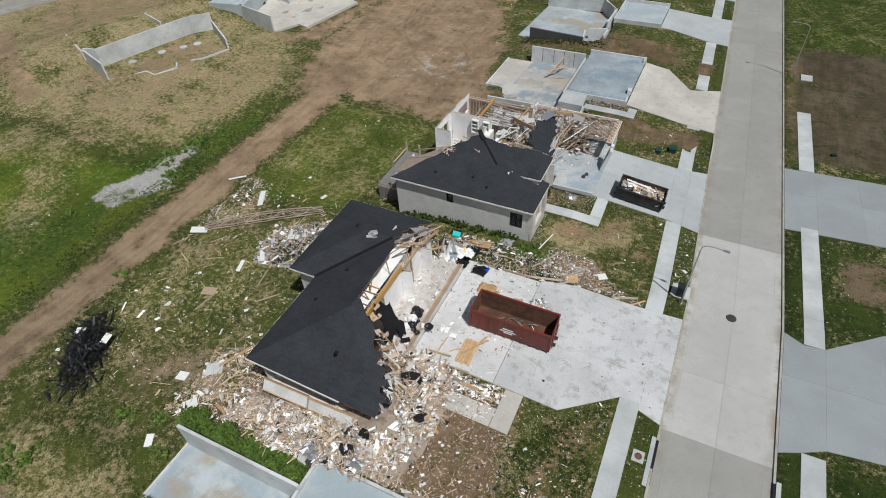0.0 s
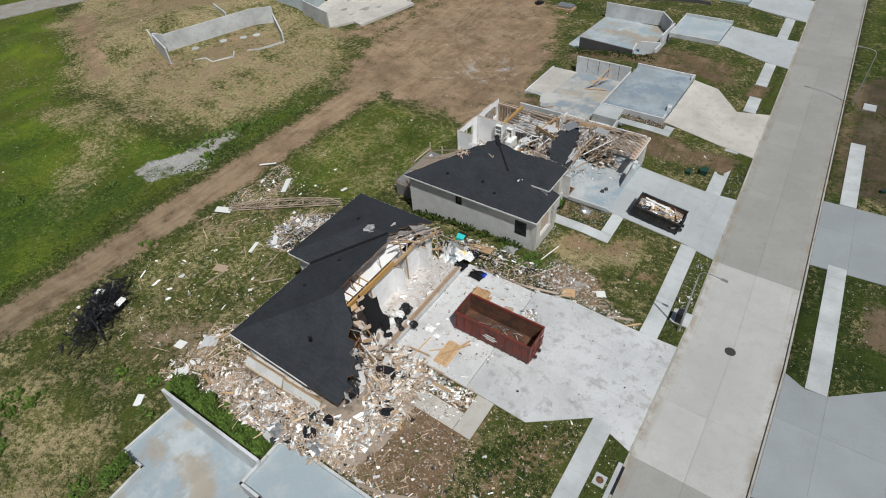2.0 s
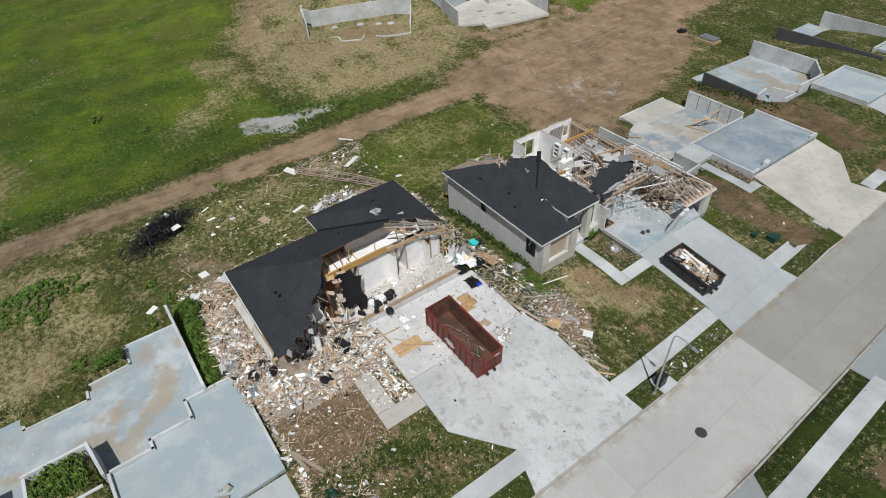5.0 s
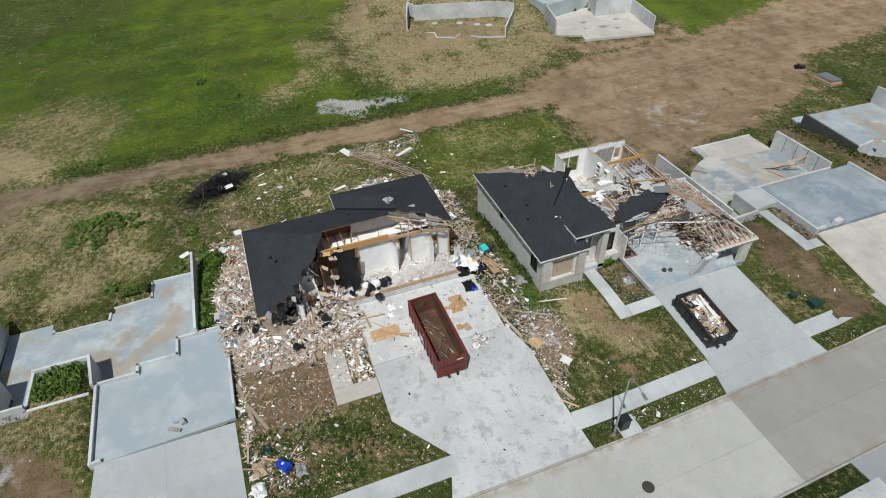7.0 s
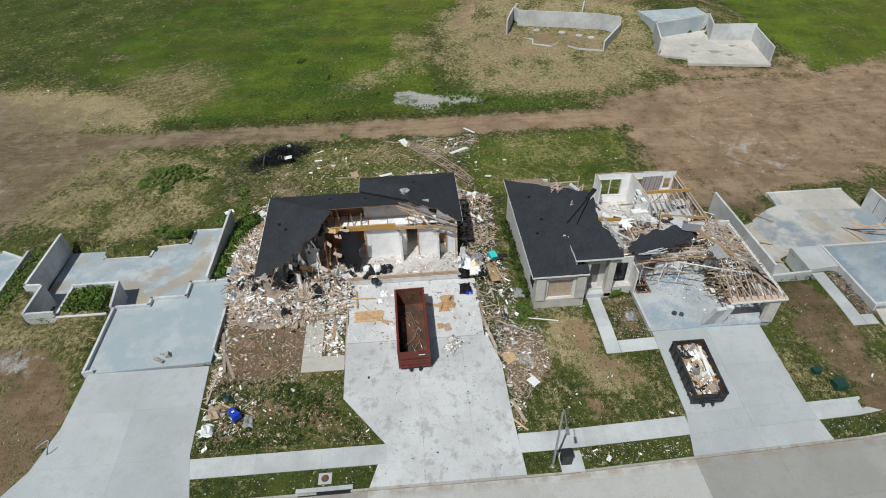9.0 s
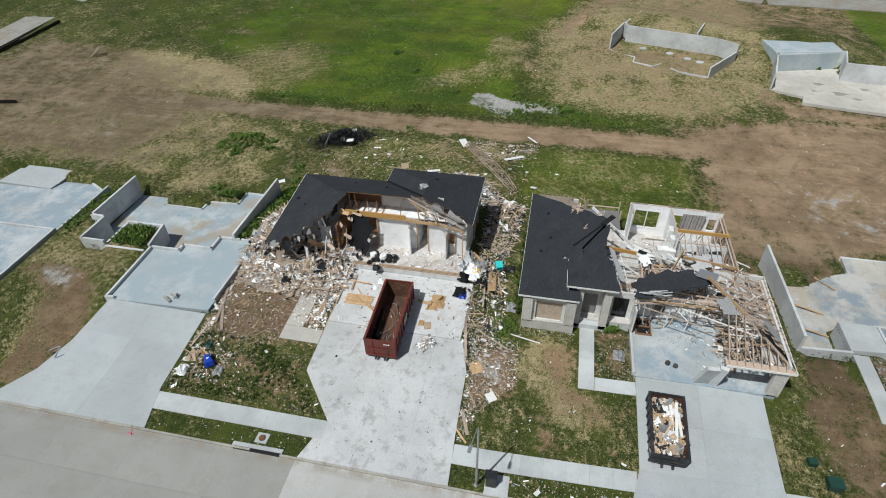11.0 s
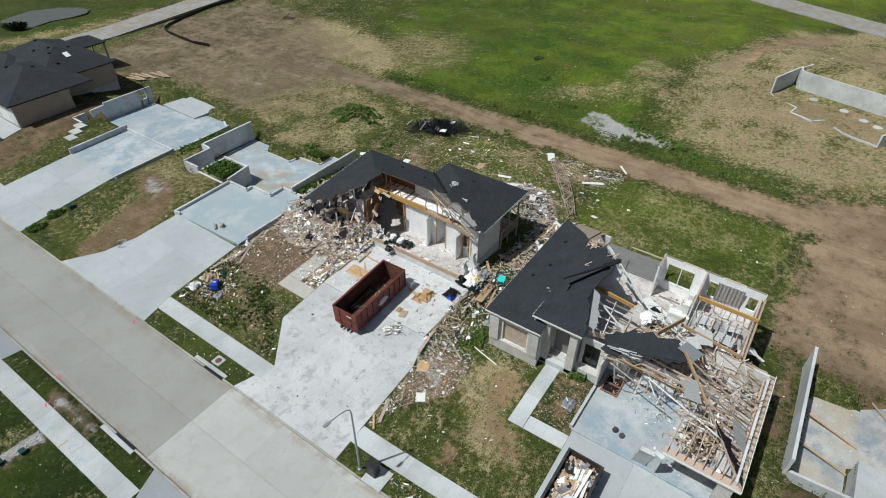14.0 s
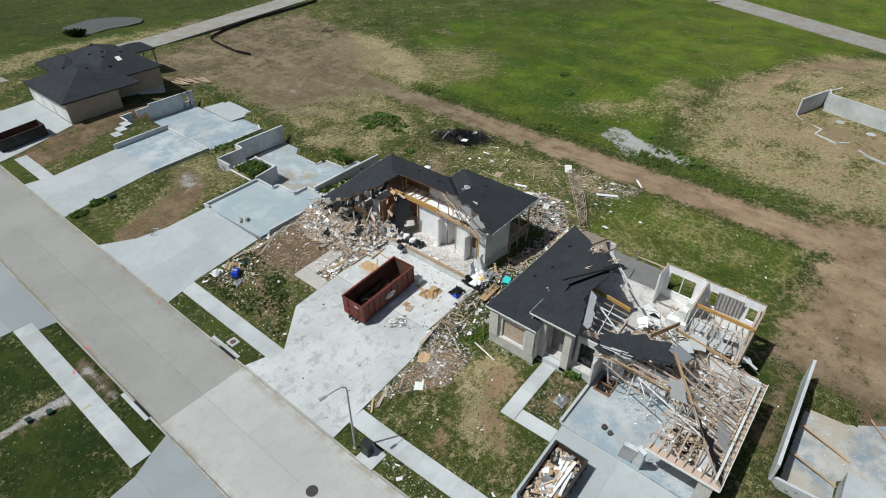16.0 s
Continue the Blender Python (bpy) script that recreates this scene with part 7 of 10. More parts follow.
for i in range(3):
    y0 = -43.2 + (0.8, 4.2, 8.0)[i]
    mb = Mesh()
    for k in range(4):
        mb.box(-7.06, -6.98 + 0.004 * (k % 2), y0, y0 + 2.6, GZ + 0.58 * k, GZ + 0.57 * (k + 1))
    part("garage_door", mb, TRIM, h3, "white panelled garage door")


def hip(house, x0, x1, y0, y1, z, k):
    """Four slopes over a rectangle."""
    w, l = x1 - x0, y1 - y0
    r = min(w, l) / 2
    if w <= l:
        a, b = ((x0 + x1) / 2, y0 + r), ((x0 + x1) / 2, y1 - r)
        sides = [([(x0, y1), (x0, y0), a, b], plane(x0, y0, z, k, 0)), ([(x1, y0), (x1, y1), b, a], plane(x1, y0, z, -k, 0)), ([(x0, y0), (x1, y0), a], plane(x0, y0, z, 0, k)), ([(x1, y1), (x0, y1), b], plane(x0, y1, z, 0, -k))]
    else:
        a, b = (x0 + r, (y0 + y1) / 2), (x1 - r, (y0 + y1) / 2)
        sides = [([(x0, y0), (x1, y0), b, a], plane(x0, y0, z, 0, k)), ([(x1, y1), (x0, y1), a, b], plane(x0, y1, z, 0, -k)), ([(x0, y1), (x0, y0), a], plane(x0, y0, z, k, 0)), ([(x1, y0), (x1, y1), b], plane(x1, y0, z, -k, 0))]
    for poly, zf in sides:
        roof_slope(house, poly, zf)
    fascia(house, [(x0, y0), (x1, y0), (x1, y1), (x0, y1), (x0, y0)], z, BLACK_PLASTIC)


hip(h3, -23.6, -12.6, -50, -34.0, GZ + 3.1, 0.46)
hip(h3, -17.6, -6.4, -43.2, -29.9, GZ + 3.1, 0.40)
hip(h3, -17.0, -10.9, -50.5, -42.0, GZ + 3.1, 0.40)
hip(h3, -27.4, -21.0, -48.5, -43.4, GZ + 3.0, 0.36)
for y in (-48.2, -43.7):
    mb = Mesh()
    mb.box(-27.2, -27.0, y - 0.1, y + 0.1, 0.2, GZ + 2.8)
    part("porch_post", mb, GREYWOOD, h3)
for x, y in ((-17.6, -40.0), (-16.9, -38.6), (-16.4, -42.2), (-13.2, -36.0), (-17.9, -44.2), (-20.6, -41.0), (-16.6, -36.4), (-11.0, -38.4)):
    z = max(GZ + 3.1 + 0.46 * min(x + 23.6, -12.6 - x, y + 50, -34.0 - y), GZ + 3.1 + 0.40 * min(x + 17.6, -6.4 - x, y + 43.2, -29.9 - y))
    mb = Mesh()
    mb.box(x - 0.17, x + 0.17, y - 0.17, y + 0.17, z - 0.1, z + 0.16)
    part("roof_vent", mb, BLACK_PLASTIC, h3, "black box roof vent")
mb = Mesh()
mb.obox(Matrix.Translation((-18.6, -37.4, GZ + 3.1 + 0.46 * 3.4 + 0.05)) @ pose(0, 0, 0, -25, 0, 0), 0.7, 1.0, 0.04)
part("roof_hatch", mb, TRIM, h3, "pale framed roof opening")
mb = Mesh()
mb.box(-18.6, -17.7, -34.2, -33.5, 0.5, 1.6)
single("air_conditioner", mb, BLACK_STEEL, "black air-conditioning unit beside the tan house", "air conditioner")


# ---------------------------------------------------------------- roll-off dumpsters
def dumpster(name, x, y, z, length, width, height, turn, paint, label, writing=True):
    """An open-topped steel container with ribs, rails, rim, rollers and a tail door; its tail at +x."""
    d = thing(name, (0, 0, 0), label, "dumpster", "roll-off dumpsters")
    L, W, H, t = length, width, height, 0.07
    for nm, bx in (("floor", (-L / 2, L / 2, -W / 2, W / 2, 0.2, 0.28)), ("side_wall", (-L / 2, L / 2, -W / 2, -W / 2 + t, 0.28, H)), ("side_wall", (-L / 2, L / 2, W / 2 - t, W / 2, 0.28, H)), ("front_wall", (-L / 2, -L / 2 + t, -W / 2 + t, W / 2 - t, 0.28, H))):
        mb = Mesh()
        mb.box(*bx)
        part(nm, mb, paint, d)
    # rust-lined inside faces
    for bx in ((-L / 2 + t, L / 2 - t, -W / 2 + t, -W / 2 + t + 0.012, 0.29, H - 0.06), (-L / 2 + t, L / 2 - t, W / 2 - t - 0.012, W / 2 - t, 0.29, H - 0.06), (-L / 2 + t, -L / 2 + t + 0.012, -W / 2 + t + 0.02, W / 2 - t - 0.02, 0.29, H - 0.06),
               (-L / 2 + t, L / 2 - t, -W / 2 + t + 0.02, W / 2 - t - 0.02, 0.282, 0.292), (L / 2 - t - 0.014, L / 2 - t - 0.002, -W / 2 + t + 0.02, W / 2 - t - 0.02, 0.29, H - 0.06)):
        mb = Mesh()
        mb.box(*bx)
        part("liner", mb, RUST, d, "rusted inside face")
    door = Mesh()
    door.box(L / 2 - t, L / 2, -W / 2 + t, W / 2 - t, 0.28, H)
    dr = part("tail_door", door, paint, d)
    for yy in (-W / 4, W / 4):
        mb = Mesh()
        mb.box(L / 2, L / 2 + 0.06, yy - 0.05, yy + 0.05, 0.3, H - 0.05)
        part("door_rib", mb, paint, dr)
    for zz in (0.45, H * 0.55):
        mb = Mesh()
        mb.box(L / 2 + 0.06, L / 2 + 0.1, -W / 2 + 0.1, W / 2 - 0.1, zz - 0.05, zz + 0.05)
        part("door_rib", mb, paint, dr)
    n = max(6, round(L / 0.72))
    for i in range(n + 1):
        xx = -L / 2 + 0.06 + (L - 0.12) * i / n
        for sg in (-1, 1):
            mb = Mesh()
            y0, y1 = sorted((sg * W / 2, sg * (W / 2 + 0.075)))
            mb.box(xx - 0.055, xx + 0.055, y0, y1, 0.22, H - 0.1)
            part("rib", mb, paint, d)
    rim = Mesh()
    for bx in ((-L / 2 - 0.03, L / 2 + 0.03, -W / 2 - 0.085, -W / 2 + t + 0.02, H - 0.1, H + 0.03), (-L / 2 - 0.03, L / 2 + 0.03, W / 2 - t - 0.02, W / 2 + 0.085, H - 0.1, H + 0.03), (-L / 2 - 0.03, -L / 2 + t + 0.02, -W / 2, W / 2, H - 0.1, H + 0.025)):
        rim.box(*bx)
    part("rim", rim, paint, d)
    for sg in (-1, 1):
        mb = Mesh()
        mb.box(-L / 2 - 0.15, L / 2, sg * 0.5 - 0.06, sg * 0.5 + 0.06, 0.05, 0.2)
        part("skid_rail", mb, paint, d)
        for xx in (-L / 2 + 0.35, L / 2 - 0.2):
            mb = Mesh()
            mb.tube([(xx, sg * 0.85 - 0.12, 0.13), (xx, sg * 0.85 + 0.12, 0.13)], 0.13, 12)
            part("roller", mb, BLACK_STEEL, d)
    for yy in (-0.36, 0.36):
        hook = Mesh()
        hook.box(L / 2, L / 2 + 0.28, yy - 0.06, yy + 0.06, 0.1, 0.4)
        part("tow_hook", hook, BLACK_STEEL, d)
    if writing:
        for sg in (-1, 1):
            for k, (s0, s1, h0) in enumerate(((-0.55, 0.35, 1.22), (-0.75, 0.55, 0.98), (-0.45, 0.3, 0.78))):
                mb = Mesh()
                ya, yb = sorted((sg * (W / 2 + 0.078), sg * (W / 2 + 0.084)))
                mb.box(s0, s1, ya, yb, h0, h0 + 0.13)
                part("lettering_bar", mb, TRIM, d, "faded white lettering bar")
        mb = Mesh()
        mb.box(L / 2 + 0.101, L / 2 + 0.106, 0.35, 0.85, H - 0.35, H - 0.24)
        part("lettering_bar", mb, TRIM, d, "faded white lettering bar")
    d.matrix_basis = pose(x, y, z, 0, 0, turn)
    return d


def slope_turn(x, y, turn):
    """The pose of a thing that stands on the sloping drive."""
    dx = (land(x + 1, y) - land(x - 1, y)) / 2
    return pose(x, y, land(x, y) + 0.07, 0, -math.degrees(math.atan(dx)), turn)


red = dumpster("rolloff_dumpster", 0, 0, 0, 6.75, 2.35, 2.15, 0, RED_STEEL, "dark red ribbed steel roll-off dumpster, nearly empty, on the driveway")
red.matrix_basis = slope_turn(-8.75, 28.25, 1.0)
blk = dumpster("rolloff_dumpster", 0, 0, 0, 4.75, 2.35, 1.42, 0, BLACK_STEEL, "black steel roll-off dumpster full of broken lumber", False)
blk.matrix_basis = slope_turn(-2.9, 49.9, -0.5)
far_d = dumpster("rolloff_dumpster", 0, 0, 0, 6.0, 2.4, 1.6, 0, BLACK_STEEL, "dark steel roll-off dumpster on the far driveway", False)
far_d.matrix_basis = slope_turn(-0.6, -31.2, 0.0)


# ---------------------------------------------------------------- street furniture
def street_lamp(x, y, z, height, reach, turn):
    s = thing("street_lamp", (x, y, z), "slender galvanised street lamp with a curved arm", "street lamp", "street lamps")
    mb = Mesh()
    mb.tube([(x, y, z), (x, y, z + height)], 0.09, 10, 0.6)
    part("pole", mb, GALV, s)
    mb = Mesh()
    c, sn = math.cos(radians(turn)), math.sin(radians(turn))
    mb.tube([(x + c * r, y + sn * r, z + height + h) for r, h in ((0, -0.05), (0.05, 0.35), (0.3, 0.6), (0.8, 0.7), (reach, 0.72))], 0.04, 8, 0.75)
    part("arm", mb, GALV, s)
    mb = Mesh()
    m = Matrix.Translation((x + c * (reach + 0.3), y + sn * (reach + 0.3), z + height + 0.72)) @ pose(0, 0, 0, 0, 0, turn)
    mb.obox(m, 0.5, 0.2, 0.08)
    part("lamp_head", mb, GALV, s)
    mb = Mesh()
    mb.prism([(x + 0.16 * math.cos(a), y + 0.16 * math.sin(a)) for a in np.linspace(0, 6.283, 11)[:-1]], z + 0.12, z - 0.1)
    part("base_flange", mb, GALV, s)
    return s


street_lamp(3.3, 37.35, land(3.3, 37.35), 6.4, 1.45, -8)
street_lamp(10.5, 85.6, land(10.5, 85.6), 6.4, 1.7, 172)
mb = Mesh()
mb.prism(rect(11.7, 13.1, 84.6, 86.3), land(12.4, 85.4) + 0.12, land(12.4, 85.4) - 0.3)
single("equipment_pad", mb, WALK, "small square concrete pad on the bare soil", "concrete pad")
mb = Mesh()
mb.prism(rect(2.3, 3.85, 37.9, 39.5), land(3, 38.5) + 0.09, land(3, 38.5) - 0.3)
single("equipment_pad", mb, WALK, "small square concrete pad by the street", "concrete pad")
tr = thing("utility_cabinet", (3.0, 38.3, land(3, 38.3) + 0.09), "dark utility cabinet leaning on its concrete pad", "utility cabinet")
mb = Mesh()
mb.box(2.72, 3.3, 37.95, 38.65, land(3, 38.3) + 0.09, land(3, 38.3) + 1.1)
part("body", mb, BLACK_STEEL, tr)
mb = Mesh()
mb.box(2.68, 3.34, 37.9, 38.7, land(3, 38.3) + 1.1, land(3, 38.3) + 1.18)
part("lid", mb, BLACK_STEEL, tr)


def pedestal(x, y, s, label):
    z = land(x, y)
    p = thing("utility_pedestal", (x, y, z), label, "utility box", "green utility boxes")
    mb = Mesh()
    mb.box(x - 0.45 * s, x + 0.45 * s, y - 0.5 * s, y + 0.5 * s, z - 0.1, z + 0.6 * s)
    part("body", mb, GREEN_BOX, p)
    mb = Mesh()
    mb.prism([(x - 0.5 * s, y - 0.55 * s), (x + 0.5 * s, y - 0.55 * s), (x + 0.5 * s, y + 0.55 * s), (x - 0.5 * s, y + 0.55 * s)], lambda px, py: z + 0.68 * s + 0.1 * (px - x), z + 0.6 * s)
    part("lid", mb, GREEN_BOX, p)


pedestal(-1.2, 60.6, 0.85, "dark green utility box on the verge")
pedestal(-2.6, 59.6, 0.55, "green utility box knocked askew on the verge")
pedestal(-1.5, -8.2, 0.6, "dark green utility box beside the empty drive")
pedestal(15.9, 17.6, 0.42, "small green utility box on a gravel strip")
pedestal(17.2, 17.2, 0.4, "small green utility box on a gravel strip")
pedestal(15.4, 66.5, 0.45, "green utility box on the far verge")

mh = thing("manhole_cover", (7.4, 37.4, 0.0), "dark cast-iron manhole cover in the street", "manhole cover")
mb = Mesh()
zz = land(7.4, 37.4) - 0.1
mb.prism([(7.4 + 0.42 * math.cos(a), 37.4 + 0.42 * math.sin(a)) for a in np.linspace(0, 6.283, 21)[:-1]], zz + 0.016, zz - 0.1)
part("cover", mb, IRON, mh)
mb = Mesh()
for k in range(5):
    mb.box(7.1, 7.7, 37.12 + 0.13 * k, 37.17 + 0.13 * k, zz + 0.016, zz + 0.028)
part("tread", mb, IRON, mh)


def inlet(x, y, facing, label):
    """A kerb inlet: slot, cover slab and lid."""
    z = land(x, y)
    g = thing("kerb_inlet", (x, y, z), label, "storm drain", "storm drains")
    mb = Mesh()
    mb.box(min(x, x + facing * 0.3), max(x, x + facing * 0.3), y - 1.9, y + 1.9, z + 0.02, z + 0.085)
    part("cover_slab", mb, WALK, g)
    # solid black strip imitates the shade inside the slot
    mb = Mesh()
    mb.box(min(x + facing * 0.02, x - facing * 0.2), max(x + facing * 0.02, x - facing * 0.2), y - 1.75, y + 1.75, z - 0.12, z + 0.036)
    part("slot", mb, BLACK_PLASTIC, g, "black strip drawn as the drain slot's dark opening")
    mb = Mesh()
    if facing > 0:
        return
    mb.box(min(x + facing * 0.5, x + facing * 1.3), max(x + facing * 0.5, x + facing * 1.3), y - 0.45, y + 0.45, z - 0.1, z + 0.07)
    part("access_frame", mb, WALK, g)
    mb = Mesh()
    cx = x + facing * 0.9
    mb.prism([(cx + 0.26 * math.cos(a), y + 0.26 * math.sin(a)) for a in np.linspace(0, 6.283, 17)[:-1]], z + 0.085, z)
    part("lid", mb, RUST, g)


inlet(STREET_W - 0.18, 21.8, -1, "concrete kerb inlet with a dark slot")
inlet(STREET_E + 0.18, 21.8, 1, "concrete kerb inlet with a dark slot")

# ---------------------------------------------------------------- rubble
rng = random.Random(5)
HEAPS = [(-34.2, 30.2, 2.2, 0.35), (-15.2, 14.2, 2.6, 0.75), (-13.6, 16.4, 2.2, 0.58), (-13.0, 19.0, 1.9, 0.5), (-14.6, 20.8, 2.0, 0.6), (-20.5, 13.5, 2.8, 0.8), (-17.6, 13.9, 2.0, 0.5), (-23.4, 13.7, 1.8, 0.7), (-16.6, 34.8, 1.9, 1.0), (-14.2, 35.2, 1.5, 0.45),
         (-31.8, 29.6, 2.0, 0.5), (-28.8, 35.6, 2.0, 0.45), (-43.8, 37.2, 1.5, 0.3), (-9.0, 36.3, 1.6, 0.25), (-15.0, 52.5, 2.2, 0.6), (-18.4, 50.6, 2.0, 0.4)]


def heap(x, y):
    return sum(h * math.exp(-((x - a) ** 2 + (y - b) ** 2) / (r * r)) for a, b, r, h in HEAPS)


def surface(x, y):
    """What loose things rest on: heaps over soil, slabs or floors."""
    z = land(x, y) + 0.02
    if -23.6 < x < -15.3 and 15.8 < y < 32.8 and (y > 22.6 or x < -14):
        z = 1.6
    elif -15.3 <= x < -8.38 and 22.75 < y < 34.2:
        z = land(x, y) + 0.085
    elif -14.0 < x < -7.3 and 48 < y < 58:
        z = 1.005
    elif -25 < x < -14 and 45 < y < 58:
        z = 1.56
    elif (x > -8.38 and 24 < y < 35.3) or (x > -7.3 and 48.1 < y < 57.3):
        z = land(x, y) + 0.07
    return z + heap(x, y)


def pick(poly):
    x0, x1, y0, y1 = min(p[0] for p in poly), max(p[0] for p in poly), min(p[1] for p in poly), max(p[1] for p in poly)
    while True:
        x, y = rng.uniform(x0, x1), rng.uniform(y0, y1)
        odd = False
        for i in range(len(poly)):
            (ax, ay), (bx, by) = poly[i], poly[(i + 1) % len(poly)]
            if (ay > y) != (by > y) and x < (bx - ax) * (y - ay) / (by - ay) + ax:
                odd = not odd
        if odd:
            return x, y


SIZES = {"pink": (0.1, 0.6, 0.05, 0.26, 0.02), "blue": (0.08, 0.4, 0.05, 0.2, 0.02), "white": (0.08, 1.0, 0.05, 0.5, 0.02), "wood": (0.3, 2.6, 0.035, 0.11, 0.035), "tan": (0.12, 0.7, 0.05, 0.34, 0.02), "grey": (0.08, 0.42, 0.06, 0.26, 0.03), "dark": (0.15, 0.8, 0.12, 0.6, 0.012), "fleck": (0.05, 0.2, 0.04, 0.13, 0.015), "chip": (0.05, 0.22, 0.03, 0.12, 0.02)}
LOOK = {"pink": (BIT_PINK, "dusty pink board and plaster pieces"), "blue": (BIT_BLUE, "pale blue plastic and wrap scraps"), "white": (BIT_WHITE, "broken white drywall pieces"), "wood": (BIT_WOOD, "splintered lengths of framing lumber"), "tan": (BIT_TAN, "torn tan fibreboard pieces"), "grey": (BIT_GREY, "grey insulation and flashing fragments"), "dark": (BIT_DARK, "black shingle scraps"), "fleck": (BIT_WHITE, "small white flecks of debris"), "chip": (BIT_TAN, "small brown wood chips")}


def rubble(where, poly, tilt=14, big=1.0, lift=0.0, level=None, **counts):
    """Uncountable broken pieces strewn over an area, a mesh for each stuff."""
    for kind, n in counts.items():
        a, b, c, d, t = SIZES[kind]
        mb = Mesh()
        for _ in range(n):
            x, y = pick(poly)
            x += float(bend(x, y))
            h = heap(x, y)
            s = rng.random() ** 3
            ln = (a + (b - a) * s) * big
            wd = min(ln, (c + (d - c) * rng.random() ** 1.6) * big)
            k = tilt * (1 + 1.6 * min(1, h))
            m = Matrix.Translation((x, y, (surface(x, y) if level is None else level) + t / 2 + (rng.random() * 0.12 + 0.02) * min(1, h * 3) + lift * rng.random())) @ pose(0, 0, 0, rng.gauss(0, k * 0.7), rng.gauss(0, k * 0.5), rng.uniform(0, 360))
            n0 = len(mb.v)
            mb.obox(m, ln, wd, t)
            if kind in ("white", "tan", "dark", "grey", "pink", "blue"):      # ragged outline
                for i in range(n0, n0 + 4):
                    j = (rng.uniform(-0.22, 0.22) * ln, rng.uniform(-0.22, 0.22) * wd)
                    v = m.to_3x3() @ Vector((*j, 0))
                    for q in (i, i + 4):
                        mb.v[q] = tuple(Vector(mb.v[q]) + v)
        mat, text = LOOK[kind]
        single("rubble", mb, mat, f"{text} {where}", "rubble", kind="stuff", origin=(0, 0, 0))


PILE = [(-20.5, 11.4), (-15, 11.8), (-12.6, 12.8), (-11.2, 15.4), (-10.6, 17.6), (-11.6, 19.4), (-11.0, 21.0), (-11.4, 22.4), (-14.6, 23.0), (-16.8, 21.0), (-14.2, 18.6), (-12.6, 15.6), (-17, 14.6), (-20.5, 14.6)]
mound = Mesh()
gx, gy = np.arange(-28, -7.9, 0.45), np.arange(12.4, 23.2, 0.45)
for y in gy:
    for x in gx:
        h = heap(x, y)
        z = land(x, y) + (h * 0.85 + rng.uniform(-0.04, 0.06) if h > 0.12 else -0.15)
        mound.v.append((float(x), float(y), z))
mound.f = [(j * len(gx) + i, j * len(gx) + i + 1, (j + 1) * len(gx) + i + 1, (j + 1) * len(gx) + i) for j in range(len(gy) - 1) for i in range(len(gx) - 1)]
single("rubble_mound", mound, DUST, "dusty brown mound of crushed plaster and soil", "rubble", kind="stuff", origin=(0, 0, 0))
rubble("spread along the side of the torn house", [(-26.5, 12.6), (-20.5, 11.3), (-20.5, 14.6), (-24, 14.6)], 22, 0.8, white=190, wood=220, tan=260, grey=120, dark=30, fleck=420, chip=900, pink=240, blue=70)
rubble("heaped beside the torn house", PILE, 26, 0.85, white=1080, wood=580, tan=560, grey=380, dark=150, fleck=1800, chip=1900, pink=740, blue=330)
rubble("thrown over the heap", PILE, 20, 1.7, white=44, tan=34, pink=28, dark=16, wood=36, grey=18, blue=14)
FRONT_W = [(-15.5, 12.6), (-12, 13.6), (-11.2, 17), (-11.4, 22.2), (-15.2, 22.4), (-16.4, 20.8), (-13.8, 18.6), (-12.6, 15.4)]
rubble("heaped before the torn house", FRONT_W, 26, 1.1, white=520, wood=280, tan=170, dark=70, grey=110, pink=200, blue=110)
rubble("strewn behind the torn house", [(-31, 11), (-24.5, 11.5), (-24.6, 15), (-27, 20), (-31, 17)], 8, 0.8, white=150, wood=240, tan=260, chip=600, fleck=220, grey=80, pink=90)
rubble("lying in the rear yard", [(-44, 9), (-28, 11), (-28, 38), (-44.5, 38)], 5, 0.9, white=75, wood=80, tan=210, chip=420, fleck=260, grey=170)
rubble("heaped in the rear yard", [(-35.4, 26.9), (-36.4, 29.6), (-35.6, 32.6), (-33.4, 34.4), (-31.2, 35.4), (-29.6, 33.4), (-29.4, 28.4), (-31.9, 27.4)], 14, 1.1, grey=420, white=110, wood=90, tan=170, dark=70, blue=110, pink=130, fleck=120)
rubble("spilled by the back corner", [(-31, 33.6), (-24, 33.8), (-20, 34), (-20, 37), (-31, 38)], 14, 0.95, grey=320, white=70, wood=220, tan=190, dark=90, blue=60, pink=90)
rubble("lying by the dirt track", [(-45.4, 29.6), (-42.6, 30), (-40.2, 34.4), (-41.4, 38), (-44.6, 38.4), (-44.4, 34)], 8, 0.7, grey=110, white=60, tan=170, wood=40, fleck=120, pink=90, chip=200)
STRIP = [(-19.5, 33.6), (-8.4, 34.3), (-5.5, 35.3), (-5.5, 36.6), (-12, 37.6), (-20, 36.6)]
rubble("heaped along the driveway edge", STRIP, 16, 0.68, white=150, wood=130, tan=90, grey=170, dark=90, fleck=300, pink=60, blue=150, chip=160)
rubble("scattered on the bare strip by the drive", [(-9, 35.2), (0.4, 35.45), (0.4, 36.1), (-2.0, 36.6), (-3.4, 37.6), (-5, 39.2), (-9.0, 39)], 7, 0.42, white=190, wood=70, tan=110, grey=200, fleck=900, chip=520, dark=60, pink=130, blue=60)
rubble("scattered on the front lawn", [(-10.5, 38), (-1, 36), (0.4, 36), (0.4, 47.5), (-5.5, 47.5), (-5.5, 43.7), (-10.5, 43.5)], 4, 0.35, white=20, fleck=110, grey=30, tan=40, chip=80)
rubble("scattered on the verge", [(2.2, 36), (3.6, 40), (3.6, 47), (2.2, 47.6)], 4, 0.5, white=14, fleck=110, grey=30, tan=40, chip=80)
